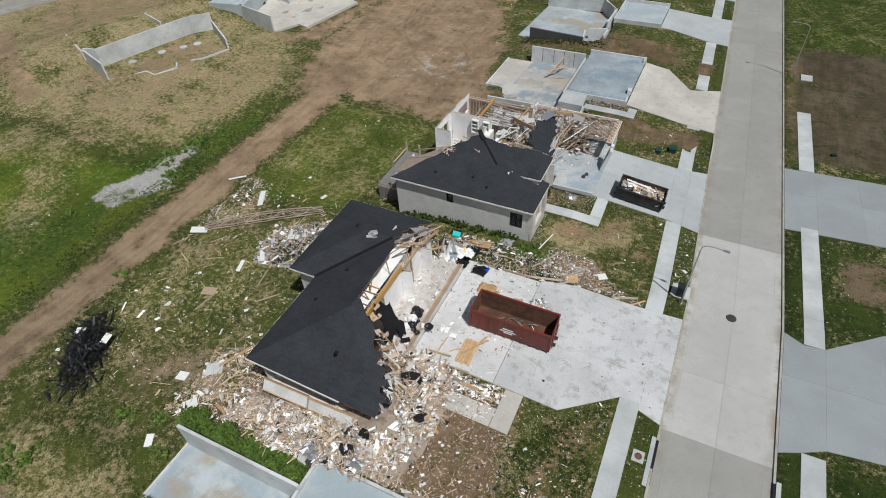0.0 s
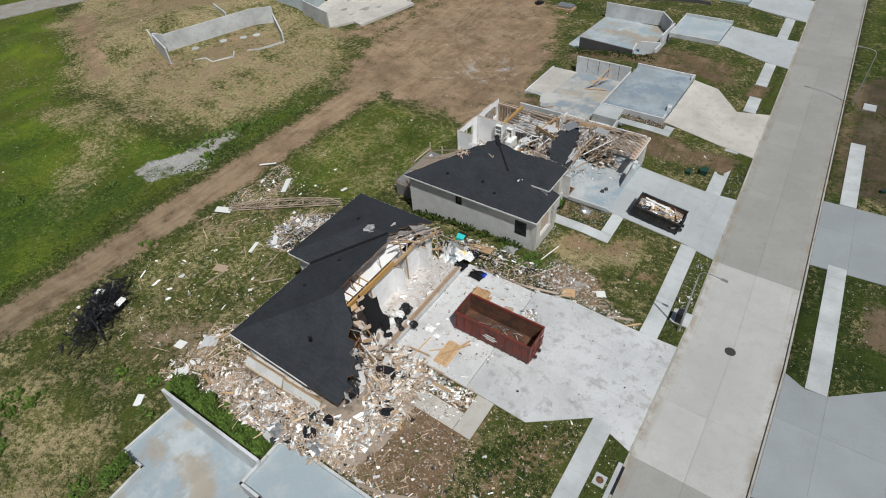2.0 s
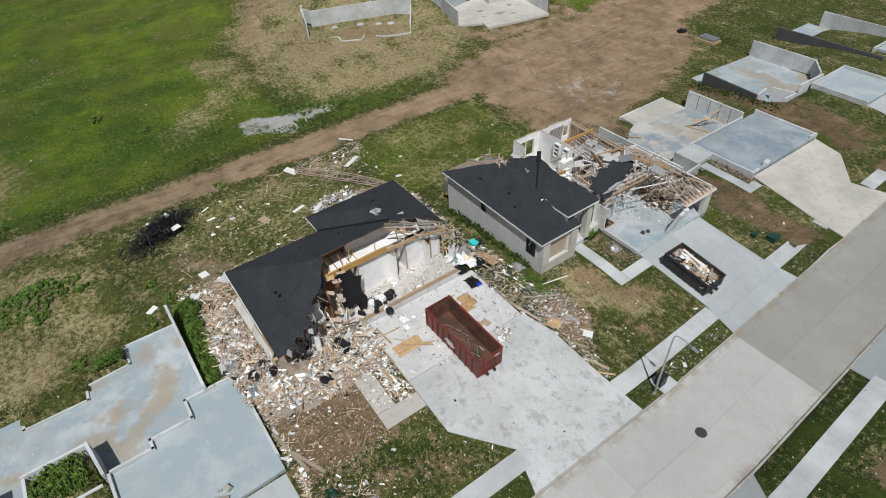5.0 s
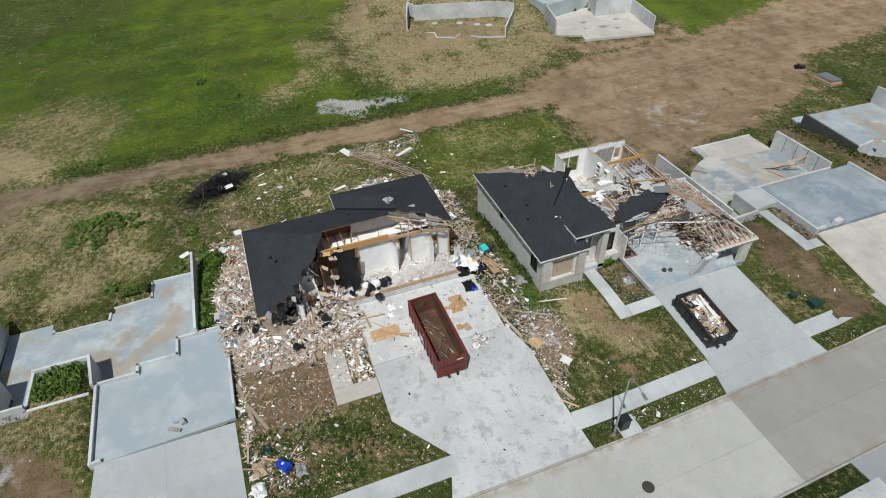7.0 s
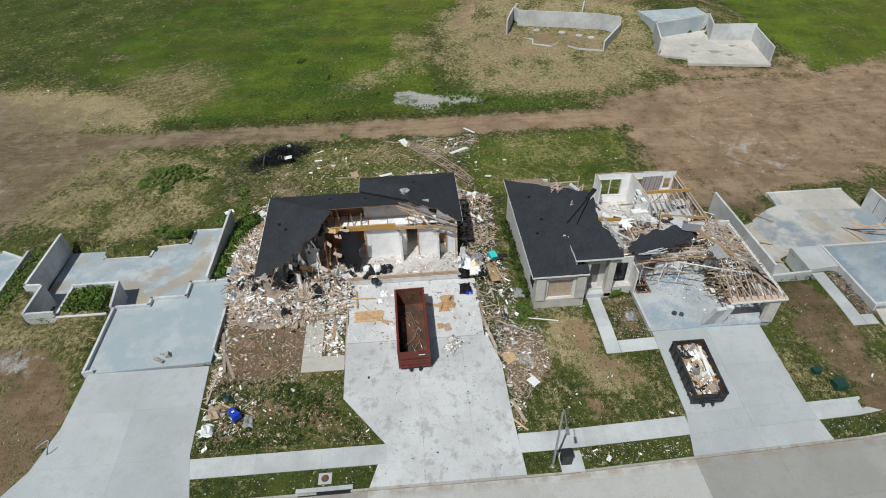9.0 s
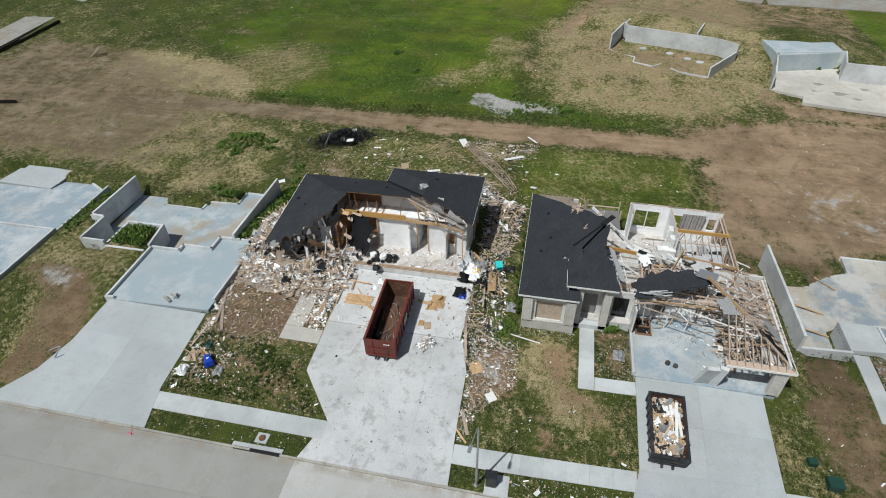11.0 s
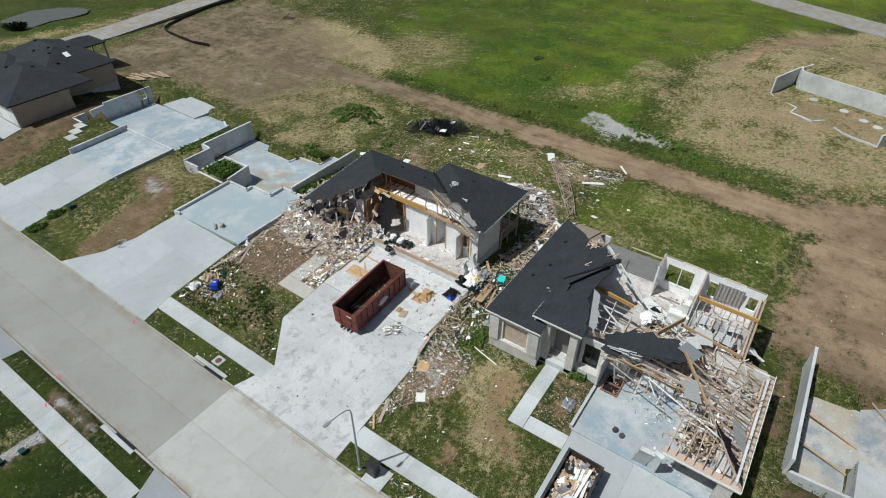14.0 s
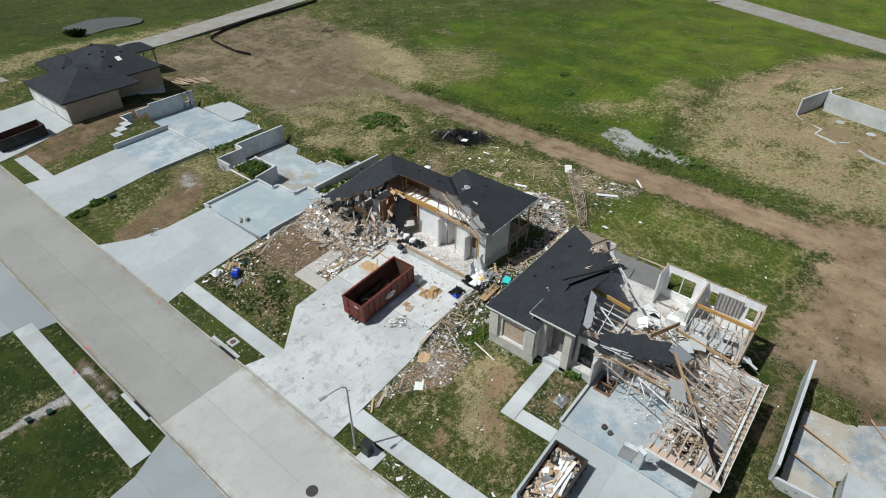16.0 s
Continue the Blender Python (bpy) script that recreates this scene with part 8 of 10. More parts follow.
rubble("scattered on the verge", [(2.2, 14), (3.6, 13.5), (3.6, 24), (2.2, 25)], 4, 0.6, fleck=40)
FRONT = [(-13, 12.4), (0.3, 12.5), (0.3, 25.5), (-3.3, 22.5), (-5.8, 22.5), (-5.8, 19.2), (-11.2, 19.2), (-10.8, 16)]
rubble("scattered over the front yard", FRONT, 6, 0.40, white=60, wood=40, tan=220, grey=220, fleck=420, chip=1700, dark=60, pink=130, blue=40)
rubble("spread over the trampled yard", [(-13, 12.6), (-5, 12.6), (-5, 19.1), (-11, 19.2)], 8, 0.5, white=70, wood=60, tan=130, grey=110, chip=700, pink=110, dark=40, blue=24)
rubble("tracked over the entry walk", [(-13.4, 19.3), (-6, 19.3), (-6, 22), (-7.3, 22), (-7.3, 20.8), (-13.4, 20.8)], 3, 0.4, white=120, tan=120, chip=260, grey=120, fleck=150)
rubble("caught in the planting strip", [(-13.4, 20.95), (-7.4, 20.95), (-7.4, 22.6), (-13.4, 22.6)], 12, 0.8, white=170, wood=60, tan=80, grey=80, dark=15, fleck=120)
rubble("dropped along the slab edge", [(-16, 12.3), (0, 12.3), (0, 13.1), (-16, 13.1)], 9, 0.8, white=50, wood=45, tan=50, grey=40, fleck=100)
rubble("strewn on the garage slab", rect(-15.2, -8.5, 22.8, 34.1), 3, 0.6, white=50, tan=70, chip=110, fleck=120, grey=60, dark=10)
rubble("strewn on the driveway", [(-8.3, 22.9), (-8.3, 34.2), (-0.5, 35), (3, 35), (3, 25.4), (0.6, 26), (-3.3, 23)], 2, 0.28, grey=200, chip=520, fleck=160, tan=80, dark=50)
rubble("swept up on the driveway", [(-8.4, 31.6), (-7.2, 30.6), (-6.6, 31.4), (-7.6, 32.6)], 12, 0.6, lift=0.2, white=80, grey=40, fleck=110, tan=14, chip=40, wood=6)
rubble("swept up beside the red dumpster", [(-8.9, 25.6), (-8.0, 25.6), (-8.0, 26.6), (-8.9, 26.6)], 10, 0.45, white=16, grey=14, fleck=24, tan=10)
rubble("strewn on the open floor", rect(-18.6, -15.5, 22.8, 32.6), 5, 0.6, white=110, tan=60, chip=90, fleck=150, grey=50)
rubble("strewn in the collapsed rooms", rect(-18.8, -14.4, 16, 22), 16, 1.0, white=130, wood=70, tan=60, dark=30, grey=50)
rubble("fallen through the roofless rooms", [(-19.0, 48.6), (-14.2, 48.2), (-14.2, 57.8), (-20.4, 56), (-20.4, 52)], 14, 1.0, lift=1.2, white=330, wood=230, tan=130, grey=220, dark=80, pink=130)
rubble("strewn over the back rooms", [(-25, 48.2), (-20.6, 48.2), (-20.6, 56), (-24.6, 56)], 8, 0.7, white=50, wood=30, tan=30, grey=50)
rubble("swept across the garage slab", [(-14, 48.4), (-11.8, 49), (-10.5, 52), (-8, 53.4), (-8, 57.8), (-14, 57.8)], 4, 0.34, white=90, wood=40, tan=90, grey=70, chip=260, fleck=260, pink=80)
rubble("heaped in the back of the garage", [(-13.8, 55.2), (-11.2, 54.4), (-9.4, 55.4), (-10.4, 57.4), (-13.6, 57.6)], 16, 1.0, lift=0.7, tan=160, wood=70, dark=30, pink=90, white=60)
rubble("on the torn rafters", [(-13.8, 54.3), (-8, 54.3), (-8, 58), (-13.8, 58)], 6, 0.7, level=3.49, white=40, wood=50, grey=60, pink=70, tan=70)
rubble("in the planting bed", [(-12, 45.2), (-6.9, 45.2), (-6.9, 48), (-12, 48)], 4, 0.5, fleck=90, chip=160, grey=90)
rubble("below the front window", [(-11, 38.6), (-10, 38.6), (-10, 43.4), (-11, 43.4)], 4, 0.5, chip=160, grey=50, fleck=30)
rubble("caught in the bed beside the empty garage slab", [(-13.0, 66.6), (-7.8, 66.6), (-7.8, 67.9), (-13.0, 67.9)], 6, 0.6, grey=90, fleck=24, chip=140, dark=30)
rubble("scattered between the lots", [(-24, 58.9), (-8, 58.9), (0, 59), (0, 64.6), (-12, 64.6), (-12.4, 60.6), (-24, 60.6)], 4, 0.35, fleck=120, white=14, grey=20)
rubble("scattered on the verge", [(2.2, 58), (3.6, 58), (3.6, 62), (2.2, 62)], 4, 0.5, fleck=40, grey=20, chip=30)
rubble("scattered over the far yards", [(-30, -8), (0, -8), (0, 2), (-30, 2)], 3, 0.6, fleck=90, chip=80)
rubble("scattered across the street", [(11.6, 37.5), (30, 41.5), (30, 50.5), (11.6, 50.5)], 3, 0.6, fleck=110, chip=80, grey=30)
rubble("scattered across the street", [(11.6, 9), (24, 9), (24, 26), (11.6, 26)], 3, 0.5, fleck=140, chip=60, grey=20)
rubble("scattered in the rear lawn", [(-45, 38), (-31, 38), (-31, 57), (-45, 58)], 3, 0.7, fleck=24, white=4)
rubble("scattered on the dirt", [(-60, 60), (-30, 60), (-30, 100), (-62, 104)], 2, 1.0, fleck=160, chip=200, grey=40)
rubble("scattered on the graded soil", [(-60, -50), (-28, -50), (-28, -8), (-58, -8)], 2, 1.0, fleck=90, chip=160)
rubble("lying in the meadow", [(-100, -30), (-54, -30), (-54, 44), (-80, 44)], 2, 1.3, fleck=60)
rubble("strewn on the far slab", [(-24, 62), (-17, 62), (-17, 66), (-22, 66)], 3, 0.5, level=-0.88, fleck=30, grey=10, chip=30)

# ---------------------------------------------------------------- single loose things
def board(x, y, length, turn, w=0.14, t=0.045, mat=None, label="", dip=0.0, z=None):
    mb = Mesh()
    zz = (surface(x, y) if z is None else z) + t / 2 + 0.02
    mb.obox(Matrix.Translation((x, y, zz)) @ pose(0, 0, 0, 0, dip, turn), length, w, t)
    return single("loose_board", mb, mat or FRESHWOOD, label or "pale broken framing board lying loose", "board", "loose boards")


def lay_boards(rows):
    for x, y, ln, tn, mt in rows:
        board(x, y, ln, tn, mat=mt, dip=rng.uniform(-4, 4), w=rng.choice((0.09, 0.14, 0.14, 0.24)))


# before the torn house
lay_boards(((-13.4, 23.5, 3.2, 84, FRESHWOOD),
            (-11.6, 24.9, 2.7, 42, FRESHWOOD),
            (-12.0, 21.6, 3.4, 8, GREYWOOD),
            (-10.4, 21.7, 2.6, 2, FRESHWOOD),
            (-9.4, 22.72, 5.6, 0, GREYWOOD),
            (-12.6, 22.74, 4.6, 1, GREYWOOD),
            (-11.8, 16.0, 2.6, 60, FRESHWOOD),
            (-11.2, 18.2, 3.0, 130, FRESHWOOD),
            (-12.8, 18.9, 2.8, 75, FRESHWOOD),
            (-14.2, 20.4, 3.0, 50, GREYWOOD),
            (-13.2, 20.1, 2.2, 100, FRESHWOOD),
            (-12.4, 22.2, 2.0, 95, FRESHWOOD),
            (-10.9, 25.2, 3.0, 70, FRESHWOOD)))
# along the slab edge
lay_boards(((-16.2, 13.6, 3.4, 12, FRESHWOOD),
            (-19.6, 12.6, 2.6, -20, GREYWOOD),
            (-22.5, 12.8, 2.4, 30, FRESHWOOD),
            (-8.4, 12.9, 4.2, 12, GREYWOOD),
            (-5.4, 12.7, 3.6, -6, GREYWOOD),
            (-7.0, 13.6, 2.8, 25, GREYWOOD),
            (-3.6, 13.6, 2.4, 60, FRESHWOOD)))
# before the back porch
lay_boards(((-24.6, 35.0, 3.4, 150, GREYWOOD), (-26.2, 35.6, 2.0, 40, BIT_WHITE), (-23.4, 34.4, 2.6, 115, BIT_TAN), (-25.4, 36.2, 1.8, 10, BIT_WHITE), (-22.4, 35.4, 2.2, 70, GREYWOOD)))
# in the rear yard
lay_boards(((-29.2, 17.2, 2.8, 65, FRESHWOOD),
            (-27.0, 14.2, 3.0, 20, GREYWOOD),
            (-26.0, 12.6, 2.6, -15, FRESHWOOD),
            (-30.6, 24.0, 3.2, 50, GREYWOOD),
            (-36.0, 21.0, 2.2, 80, GREYWOOD),
            (-33.0, 25.6, 2.0, 100, GREYWOOD)))
# along the driveway strip
lay_boards(((-16.6, 35.6, 3.6, 8, FRESHWOOD),
            (-13.6, 35.4, 3.2, 4, GREYWOOD),
            (-15.2, 36.6, 2.6, 14, FRESHWOOD),
            (-18.4, 34.4, 2.6, 40, FRESHWOOD),
            (-12.0, 34.32, 5.5, 0, GREYWOOD),
            (-8.6, 34.6, 4.0, 10, GREYWOOD),
            (-8.8, 36.8, 3.2, 60, GREYWOOD),
            (-3.4, 35.9, 2.0, 30, GREYWOOD),
            (-0.2, 35.6, 1.8, 40, FRESHWOOD),
            (-1.2, 35.8, 2.2, 20, GREYWOOD),
            (-9.6, 39.4, 2.6, 75, TRIM),
            (-19.6, 75.0, 2.6, 60, FRESHWOOD)))
# plank stack and cardboard on the garage slab
for k in range(5):
    board(-11.75 + 0.25 * k, 24.55 + 0.05 * (k % 2), 2.3 + 0.1 * (k % 3), 90, 0.23, 0.04, FRESHWOOD, "fresh tan plank lying beside others on the garage slab")
board(-10.9, 25.2, 2.5, 55, 0.14, 0.045, FRESHWOOD, z=surface(-10.9, 25.2) + 0.05)
board(-13.2, 23.5, 1.9, 4, 0.14, 0.045, FRESHWOOD)
board(-12.0, 30.5, 1.6, 75, 0.28, 0.04, FRESHWOOD)
board(-11.7, 31.0, 1.4, 60, 0.2, 0.04, FRESHWOOD)
# planks thrown over the heap
for i in range(46):
    x, y = pick(PILE if i % 2 else FRONT_W)
    board(x, y, rng.uniform(0.7, 2.0), rng.uniform(0, 180), rng.choice((0.09, 0.14, 0.2)), 0.04, (FRESHWOOD, GREYWOOD, BIT_PINK, GREYWOOD, BIT_TAN)[i % 5], "broken framing board thrown over the rubble heap", dip=rng.uniform(-14, 14))
for x, y, w, l, tn, mt, lb in ((-9.4, 31.2, 0.8, 0.6, 15, BIT_TAN, "scrap of tan board on the driveway"), (-6.0, 35.9, 1.1, 0.9, 20, FRESHWOOD, "square tan board at the driveway edge"),
                               (-3.6, 37.4, 0.8, 0.7, 35, TRIM, "white framed panel on the bare soil"), (-15.2, 35.9, 2.6, 0.7, 5, FRESHWOOD, "long orange-tan board on the rubble"), (-32.0, 14.0, 0.9, 0.8, 10, TRIM, "white panel lying in the rear yard"),
                               (-30.0, 15.6, 1.4, 1.2, 30, WALL_CONC, "grey board lying in the rear yard"), (-36.6, 22.2, 1.4, 0.9, 15, BIT_TAN, "tan scrap sheet in the rear yard"), (-29.4, 12.2, 1.1, 0.9, 50, TRIM, "white panel lying on the soil"), (-25.6, 11.2, 0.7, 0.7, 20, TRIM, "white panel lying on the soil")):
    mb = Mesh()
    mb.obox(Matrix.Translation((x, y, surface(x, y) + 0.04)) @ pose(0, 0, 0, rng.uniform(-3, 3), rng.uniform(-3, 3), tn), w, l, 0.02)
    single("plywood_sheet", mb, mt, lb, "sheet", "loose sheets")
for x, y, s, tn in ((-13.7, 19.9, 0.8, 20), (-15.6, 17.6, 0.55, 50), (-15.2, 13.2, 0.5, 10), (-14.6, 14.6, 0.4, 70)):
    mb = Mesh()
    z0 = surface(x, y) + 0.25
    mb.prism([(x + s * 1.1 * math.cos(a + radians(tn)) * r, y + s * 0.8 * math.sin(a + radians(tn)) * r) for a, r in zip(np.linspace(0, 6.283, 8)[:-1], (1, 1.15, 0.9, 1.1, 1.0, 1.2, 0.85))], plane(x, y, z0, -0.2, 0.25), plane(x, y, z0 - 0.03, -0.2, 0.25))
    single("roofing_sheet", mb, UNDERLAY, "black roofing sheet crumpled on the rubble", "roofing sheet")

# the long truss thrown into the rear yard
lt = thing("roof_truss", (-37.5, 33, -0.4), "long weathered roof truss thrown into the rear yard", "truss")
ends = ((-43.0, 28.7), (-33.0, 35.9))
d = Vector((ends[1][0] - ends[0][0], ends[1][1] - ends[0][1], 0))
side = Vector((-d.y, d.x, 0)).normalized()
for k in range(2):
    base = Vector((ends[0][0], ends[0][1], land(*ends[0]) + 0.15 + 0.12 * k)) + side * 0.2 * k
    tip = base + d
    n = 9
    lo = [base.lerp(tip, i / n) for i in range(n + 1)]
    hi = [p + side * (0.25 + 0.85 * math.sin(math.pi * (0.12 + 0.8 * i / n))) + Vector((0, 0, 0.12)) for i, p in enumerate(lo)]
    for row in (lo, hi):
        for p, q in zip(row, row[1:]):
            mb = Mesh()
            mb.beam(p, q, 0.05, 0.1)
            part("chord", mb, GREYWOOD, lt)
    for i in range(n):
        for p, q in ((lo[i], hi[i]), (lo[i], hi[i + 1]) if i % 2 else (hi[i], lo[i + 1])):
            mb = Mesh()
            mb.beam(p, q, 0.045, 0.09)
            part("web", mb, GREYWOOD, lt)
for x, y, l, w, tn in ((-43.6, 28.5, 1.7, 0.9, 30), (-40.9, 35.4, 2.6, 0.6, 120), (-45.9, 37.3, 2.0, 0.25, 40), (-36.0, 26.0, 1.6, 0.35, 110), (-34.6, 38.3, 0.7, 0.5, 70), (-34.9, 28.0, 2.0, 0.45, 130), (-33.4, 31.2, 1.2, 0.7, 20)):
    mb = Mesh()
    mb.obox(Matrix.Translation((x, y, surface(x, y) + 0.14)) @ pose(0, 0, 0, rng.uniform(-12, 12), rng.uniform(-8, 8), tn), l, w, 0.045)
    single("siding_panel", mb, TRIM, "white siding panel thrown into the rear yard", "siding panel", "siding panels")

# black netting heap
net = Mesh()
for i in range(1500):
    a, r = rng.uniform(0, 6.283), abs(rng.gauss(0, 0.42))
    u, v = r * math.cos(a) * 5.8, r * math.sin(a) * 2.8
    x, y = -41.2 - u * 0.57 - v * 0.82, 12.4 + u * 0.82 - v * 0.57
    h = 1.35 * math.exp(-(u / 4.0) ** 2 - (v / 1.7) ** 2)
    z = land(x, y) + h * rng.uniform(0.3, 1.1) + 0.02
    net.obox(Matrix.Translation((x, y, z)) @ pose(0, 0, 0, rng.gauss(0, 26), rng.gauss(0, 26), rng.uniform(0, 360)), rng.uniform(0.3, 1.7), rng.choice((0.015, 0.02, 0.03, 0.05, 0.14)), 0.012)
single("netting_heap", net, BLACK_PLASTIC, "tangled heap of torn black netting by the dirt track", "netting", kind="stuff", origin=(0, 0, 0))
for x, y, tn in ((-43.0, 13.6, 20), (-41.0, 12.6, 60), (-40.2, 13.9, 100)):
    mb = Mesh()
    mb.obox(Matrix.Translation((x, y, land(x, y) + 0.85)) @ pose(0, 0, 0, 8, -6, tn), 0.9, 0.6, 0.03)
    single("siding_panel", mb, TRIM, "white siding scrap caught in the netting", "siding panel", "siding panels")

# bags and clothes on the open floor
for i in range(26):
    x, y = rng.gauss(-16.3, 0.42), rng.gauss(25.3, 0.75)
    r = rng.uniform(0.16, 0.42)
    mb = Mesh()
    ring = 9
    pts, faces = [], []
    for k in range(5):
        th = math.pi * k / 4
        for j in range(ring):
            ph = 6.283 * j / ring
            q = r * (1 + rng.uniform(-0.22, 0.22))
            pts.append((x + q * math.sin(th) * math.cos(ph), y + q * math.sin(th) * math.sin(ph), 1.6 + max(0.0, 0.7 * r + 0.8 * q * math.cos(th))))
    faces = [(k * ring + j, k * ring + (j + 1) % ring, (k + 1) * ring + (j + 1) % ring, (k + 1) * ring + j) for k in range(4) for j in range(ring)]
    mb.add(pts, faces)
    kind = i % 4
    single("plastic_bag", mb, BIT_WHITE if kind == 3 else (LEAF if i == 7 else BLACK_PLASTIC), ("crumpled white bag" if kind == 3 else "bright green bag" if i == 7 else "black rubbish bag") + " on the open house floor", "bag", "rubbish bags")


def crate(x, y, sx, sy, sz, tn, mat, name, label, category, tip=0.0):
    c = thing(name, (x, y, surface(x, y)), label, category)
    m = Matrix.Translation((x, y, surface(x, y) + 0.02)) @ pose(0, 0, 0, 0, tip, tn)
    t = 0.03
    for nm, dx, dy, dz, ax, ay, az in (("base", 0, 0, t / 2, sx, sy, t), ("side", 0, sy / 2 - t / 2, sz / 2, sx, t, sz), ("side", 0, -sy / 2 + t / 2, sz / 2, sx, t, sz), ("end", sx / 2 - t / 2, 0, sz / 2, t, sy - 2 * t, sz), ("end", -sx / 2 + t / 2, 0, sz / 2, t, sy - 2 * t, sz), ("lid", 0.03, 0.02, sz + 0.03, sx + 0.06, sy + 0.05, 0.05)):
        mb = Mesh()
        mb.obox(m @ Matrix.Translation((dx, dy, dz)), ax, ay, az)
        part(nm, mb, mat, c)
    return c


bx, by = -2.55, 14.8
bz = land(bx, by)
bin_pose = Matrix.Translation((bx - 0.3, by - 0.3, bz + 0.33)) @ pose(0, 0, 0, 0, 0, 40) @ pose(0, 0, 0, 0, 84, 0)
blue_bin = thing("recycling_bin", (bx, by, bz), "bright blue wheeled bin knocked over among litter", "bin")


def bin_ring(w, d, z):
    c = 0.07
    return [bin_pose @ Vector((x, y, z)) for x, y in ((-w + c, -d), (w - c, -d), (w, -d + c), (w, d - c), (w - c, d), (-w + c, d), (-w, d - c), (-w, -d + c))]


def bin_shell(rings):
    mb = Mesh()
    pts = [q for w, d, z in rings for q in bin_ring(w, d, z)]
    n = len(rings)
    mb.add(pts, [(8 * i + k, 8 * i + (k + 1) % 8, 8 * i + 8 + (k + 1) % 8, 8 * i + 8 + k) for i in range(n - 1) for k in range(8)] + [tuple(range(7, -1, -1)), tuple(8 * (n - 1) + k for k in range(8))])
    return mb


part("body", bin_shell([(0.22, 0.24, 0), (0.23, 0.25, 0.08), (0.28, 0.31, 0.86), (0.31, 0.34, 0.88), (0.31, 0.34, 0.93)]), BLUE, blue_bin)
part("lid", bin_shell([(0.32, 0.36, 0.935), (0.32, 0.36, 0.96), (0.24, 0.26, 1.02)]), BLUE, blue_bin, "domed blue lid")
for k in (-1, 1):
    mb = Mesh()
    mb.tube([bin_pose @ Vector((0.26, k * 0.2, 0.06)), bin_pose @ Vector((0.26, k * 0.27, 0.06))], 0.11, 12)
    part("wheel", mb, BLACK_PLASTIC, blue_bin, "black wheel")
mb = Mesh()
mb.obox(bin_pose @ Matrix.Translation((-0.27, 0, 0.52)), 0.03, 0.2, 0.16)
part("marking", mb, TRIM, blue_bin, "plain white marking")
rubble("lying round the blue bin", [(-4.4, 13.0), (-1.0, 12.8), (-0.8, 16.2), (-3.6, 16.4)], 12, 0.7, white=40, tan=30, grey=26, blue=24, fleck=60, wood=10, pink=14)
crate(-17.6, 36.2, 0.7, 0.6, 0.5, 15, TEAL, "storage_box", "bright teal plastic box on the rubble heap", "box", 12)
crate(-12.6, 28.9 + 0.6, 0.6, 0.55, 0.6, 5, TRIM, "bucket_box", "white box standing on the garage slab", "box")
for x, y, s, mat, lb in ((-13.8, 33.2, 1.3, UNDERLAY, "black tarpaulin sheet folded on the slab edge"), (-13.4, 33.5, 0.7, BLUE, "blue tarpaulin scrap on the slab edge"), (-16.0, 34.3, 0.7, YELLOW, "yellow foam piece on the rubble"), (-18.0, 36.4, 0.6, YELLOW, "yellow foam piece on the rubble"),
                         (-12.4, 31.5, 1.5, CARD, "torn brown cardboard on the garage slab"), (-11.8, 31.1, 1.1, CARD, "torn brown cardboard on the garage slab"), (-9.6, 30.6, 0.6, CARD, "torn brown cardboard on the driveway"), (-13.9, 25.9, 0.8, BIT_WHITE, "crumpled white sheet on the garage slab"), (-13.0, 25.6, 0.6, BIT_WHITE, "crumpled white sheet on the garage slab"),
                         (-3.0, 13.2, 1.2, BIT_TAN, "crumpled brown cardboard in the yard"), (-4.2, 13.9, 0.8, GREEN_BOX, "green plastic scrap in the yard"), (-1.5, 13.0, 1.1, BIT_WHITE, "crumpled white sheet in the yard"), (-2.0, 15.9, 1.0, BIT_GREY, "crumpled grey sheet in the yard"), (-9.2, 46.9, 1.1, GALV, "bent pale metal scrap in the planting bed"),
                         (-16.9, 33.6, 1.6, BIT_WHITE, "white wrap hanging over the rubble"), (-15.6, 33.2, 1.2, UNDERLAY, "black tarpaulin scrap on the rubble"), (-17.6, 12.3, 1.5, GALV, "crumpled clear plastic sheet on the rubble"), (-14.4, 12.9, 1.5, GALV, "crumpled clear plastic sheet on the rubble"), (-12.8, 20.7, 0.7, GREEN_BOX, "pale green foam scrap"), (-16.4, 33.95, 1.5, BIT_WHITE, "torn white house wrap heaped at the corner"), (-15.5, 34.3, 1.3, BIT_WHITE, "torn white house wrap heaped at the corner"), (-16.9, 34.6, 1.3, BIT_GREY, "torn grey house wrap heaped at the corner"), (-15.0, 34.9, 1.0, UNDERLAY, "black underlay scrap on the rubble"), (-12.2, 17.6, 1.3, UNDERLAY, "black underlay scrap on the rubble"), (-18.0, 37.3, 1.0, BLACK_PLASTIC, "black plastic sheet by the house wall"), (-13.0, 37.9, 1.2, BIT_GREY, "crumpled grey vinyl against the wall")):
    mb = Mesh()
    n = 7
    z0 = surface(x, y) + 0.03
    hs = [[rng.uniform(0, 0.28) * s * (0 < i < n - 1 and 0 < j < n - 1) for i in range(n)] for j in range(n)]
    mb.v = [(x + (i / (n - 1) - 0.5) * s + rng.uniform(-0.07, 0.07) * s, y + (j / (n - 1) - 0.5) * s * 0.8 + rng.uniform(-0.07, 0.07) * s, z0 + hs[j][i]) for j in range(n) for i in range(n)]
    mb.f = [(j * n + i, j * n + i + 1, (j + 1) * n + i + 1, (j + 1) * n + i) for j in range(n - 1) for i in range(n - 1)]
    mb.v += [(a, b, z0 - 0.015) for a, b, c in mb.v]
    mb.f += [tuple(q + n * n for q in f[::-1]) for f in mb.f]
    single("crumpled_sheet", mb, mat, lb, "crumpled sheet", "crumpled sheets")

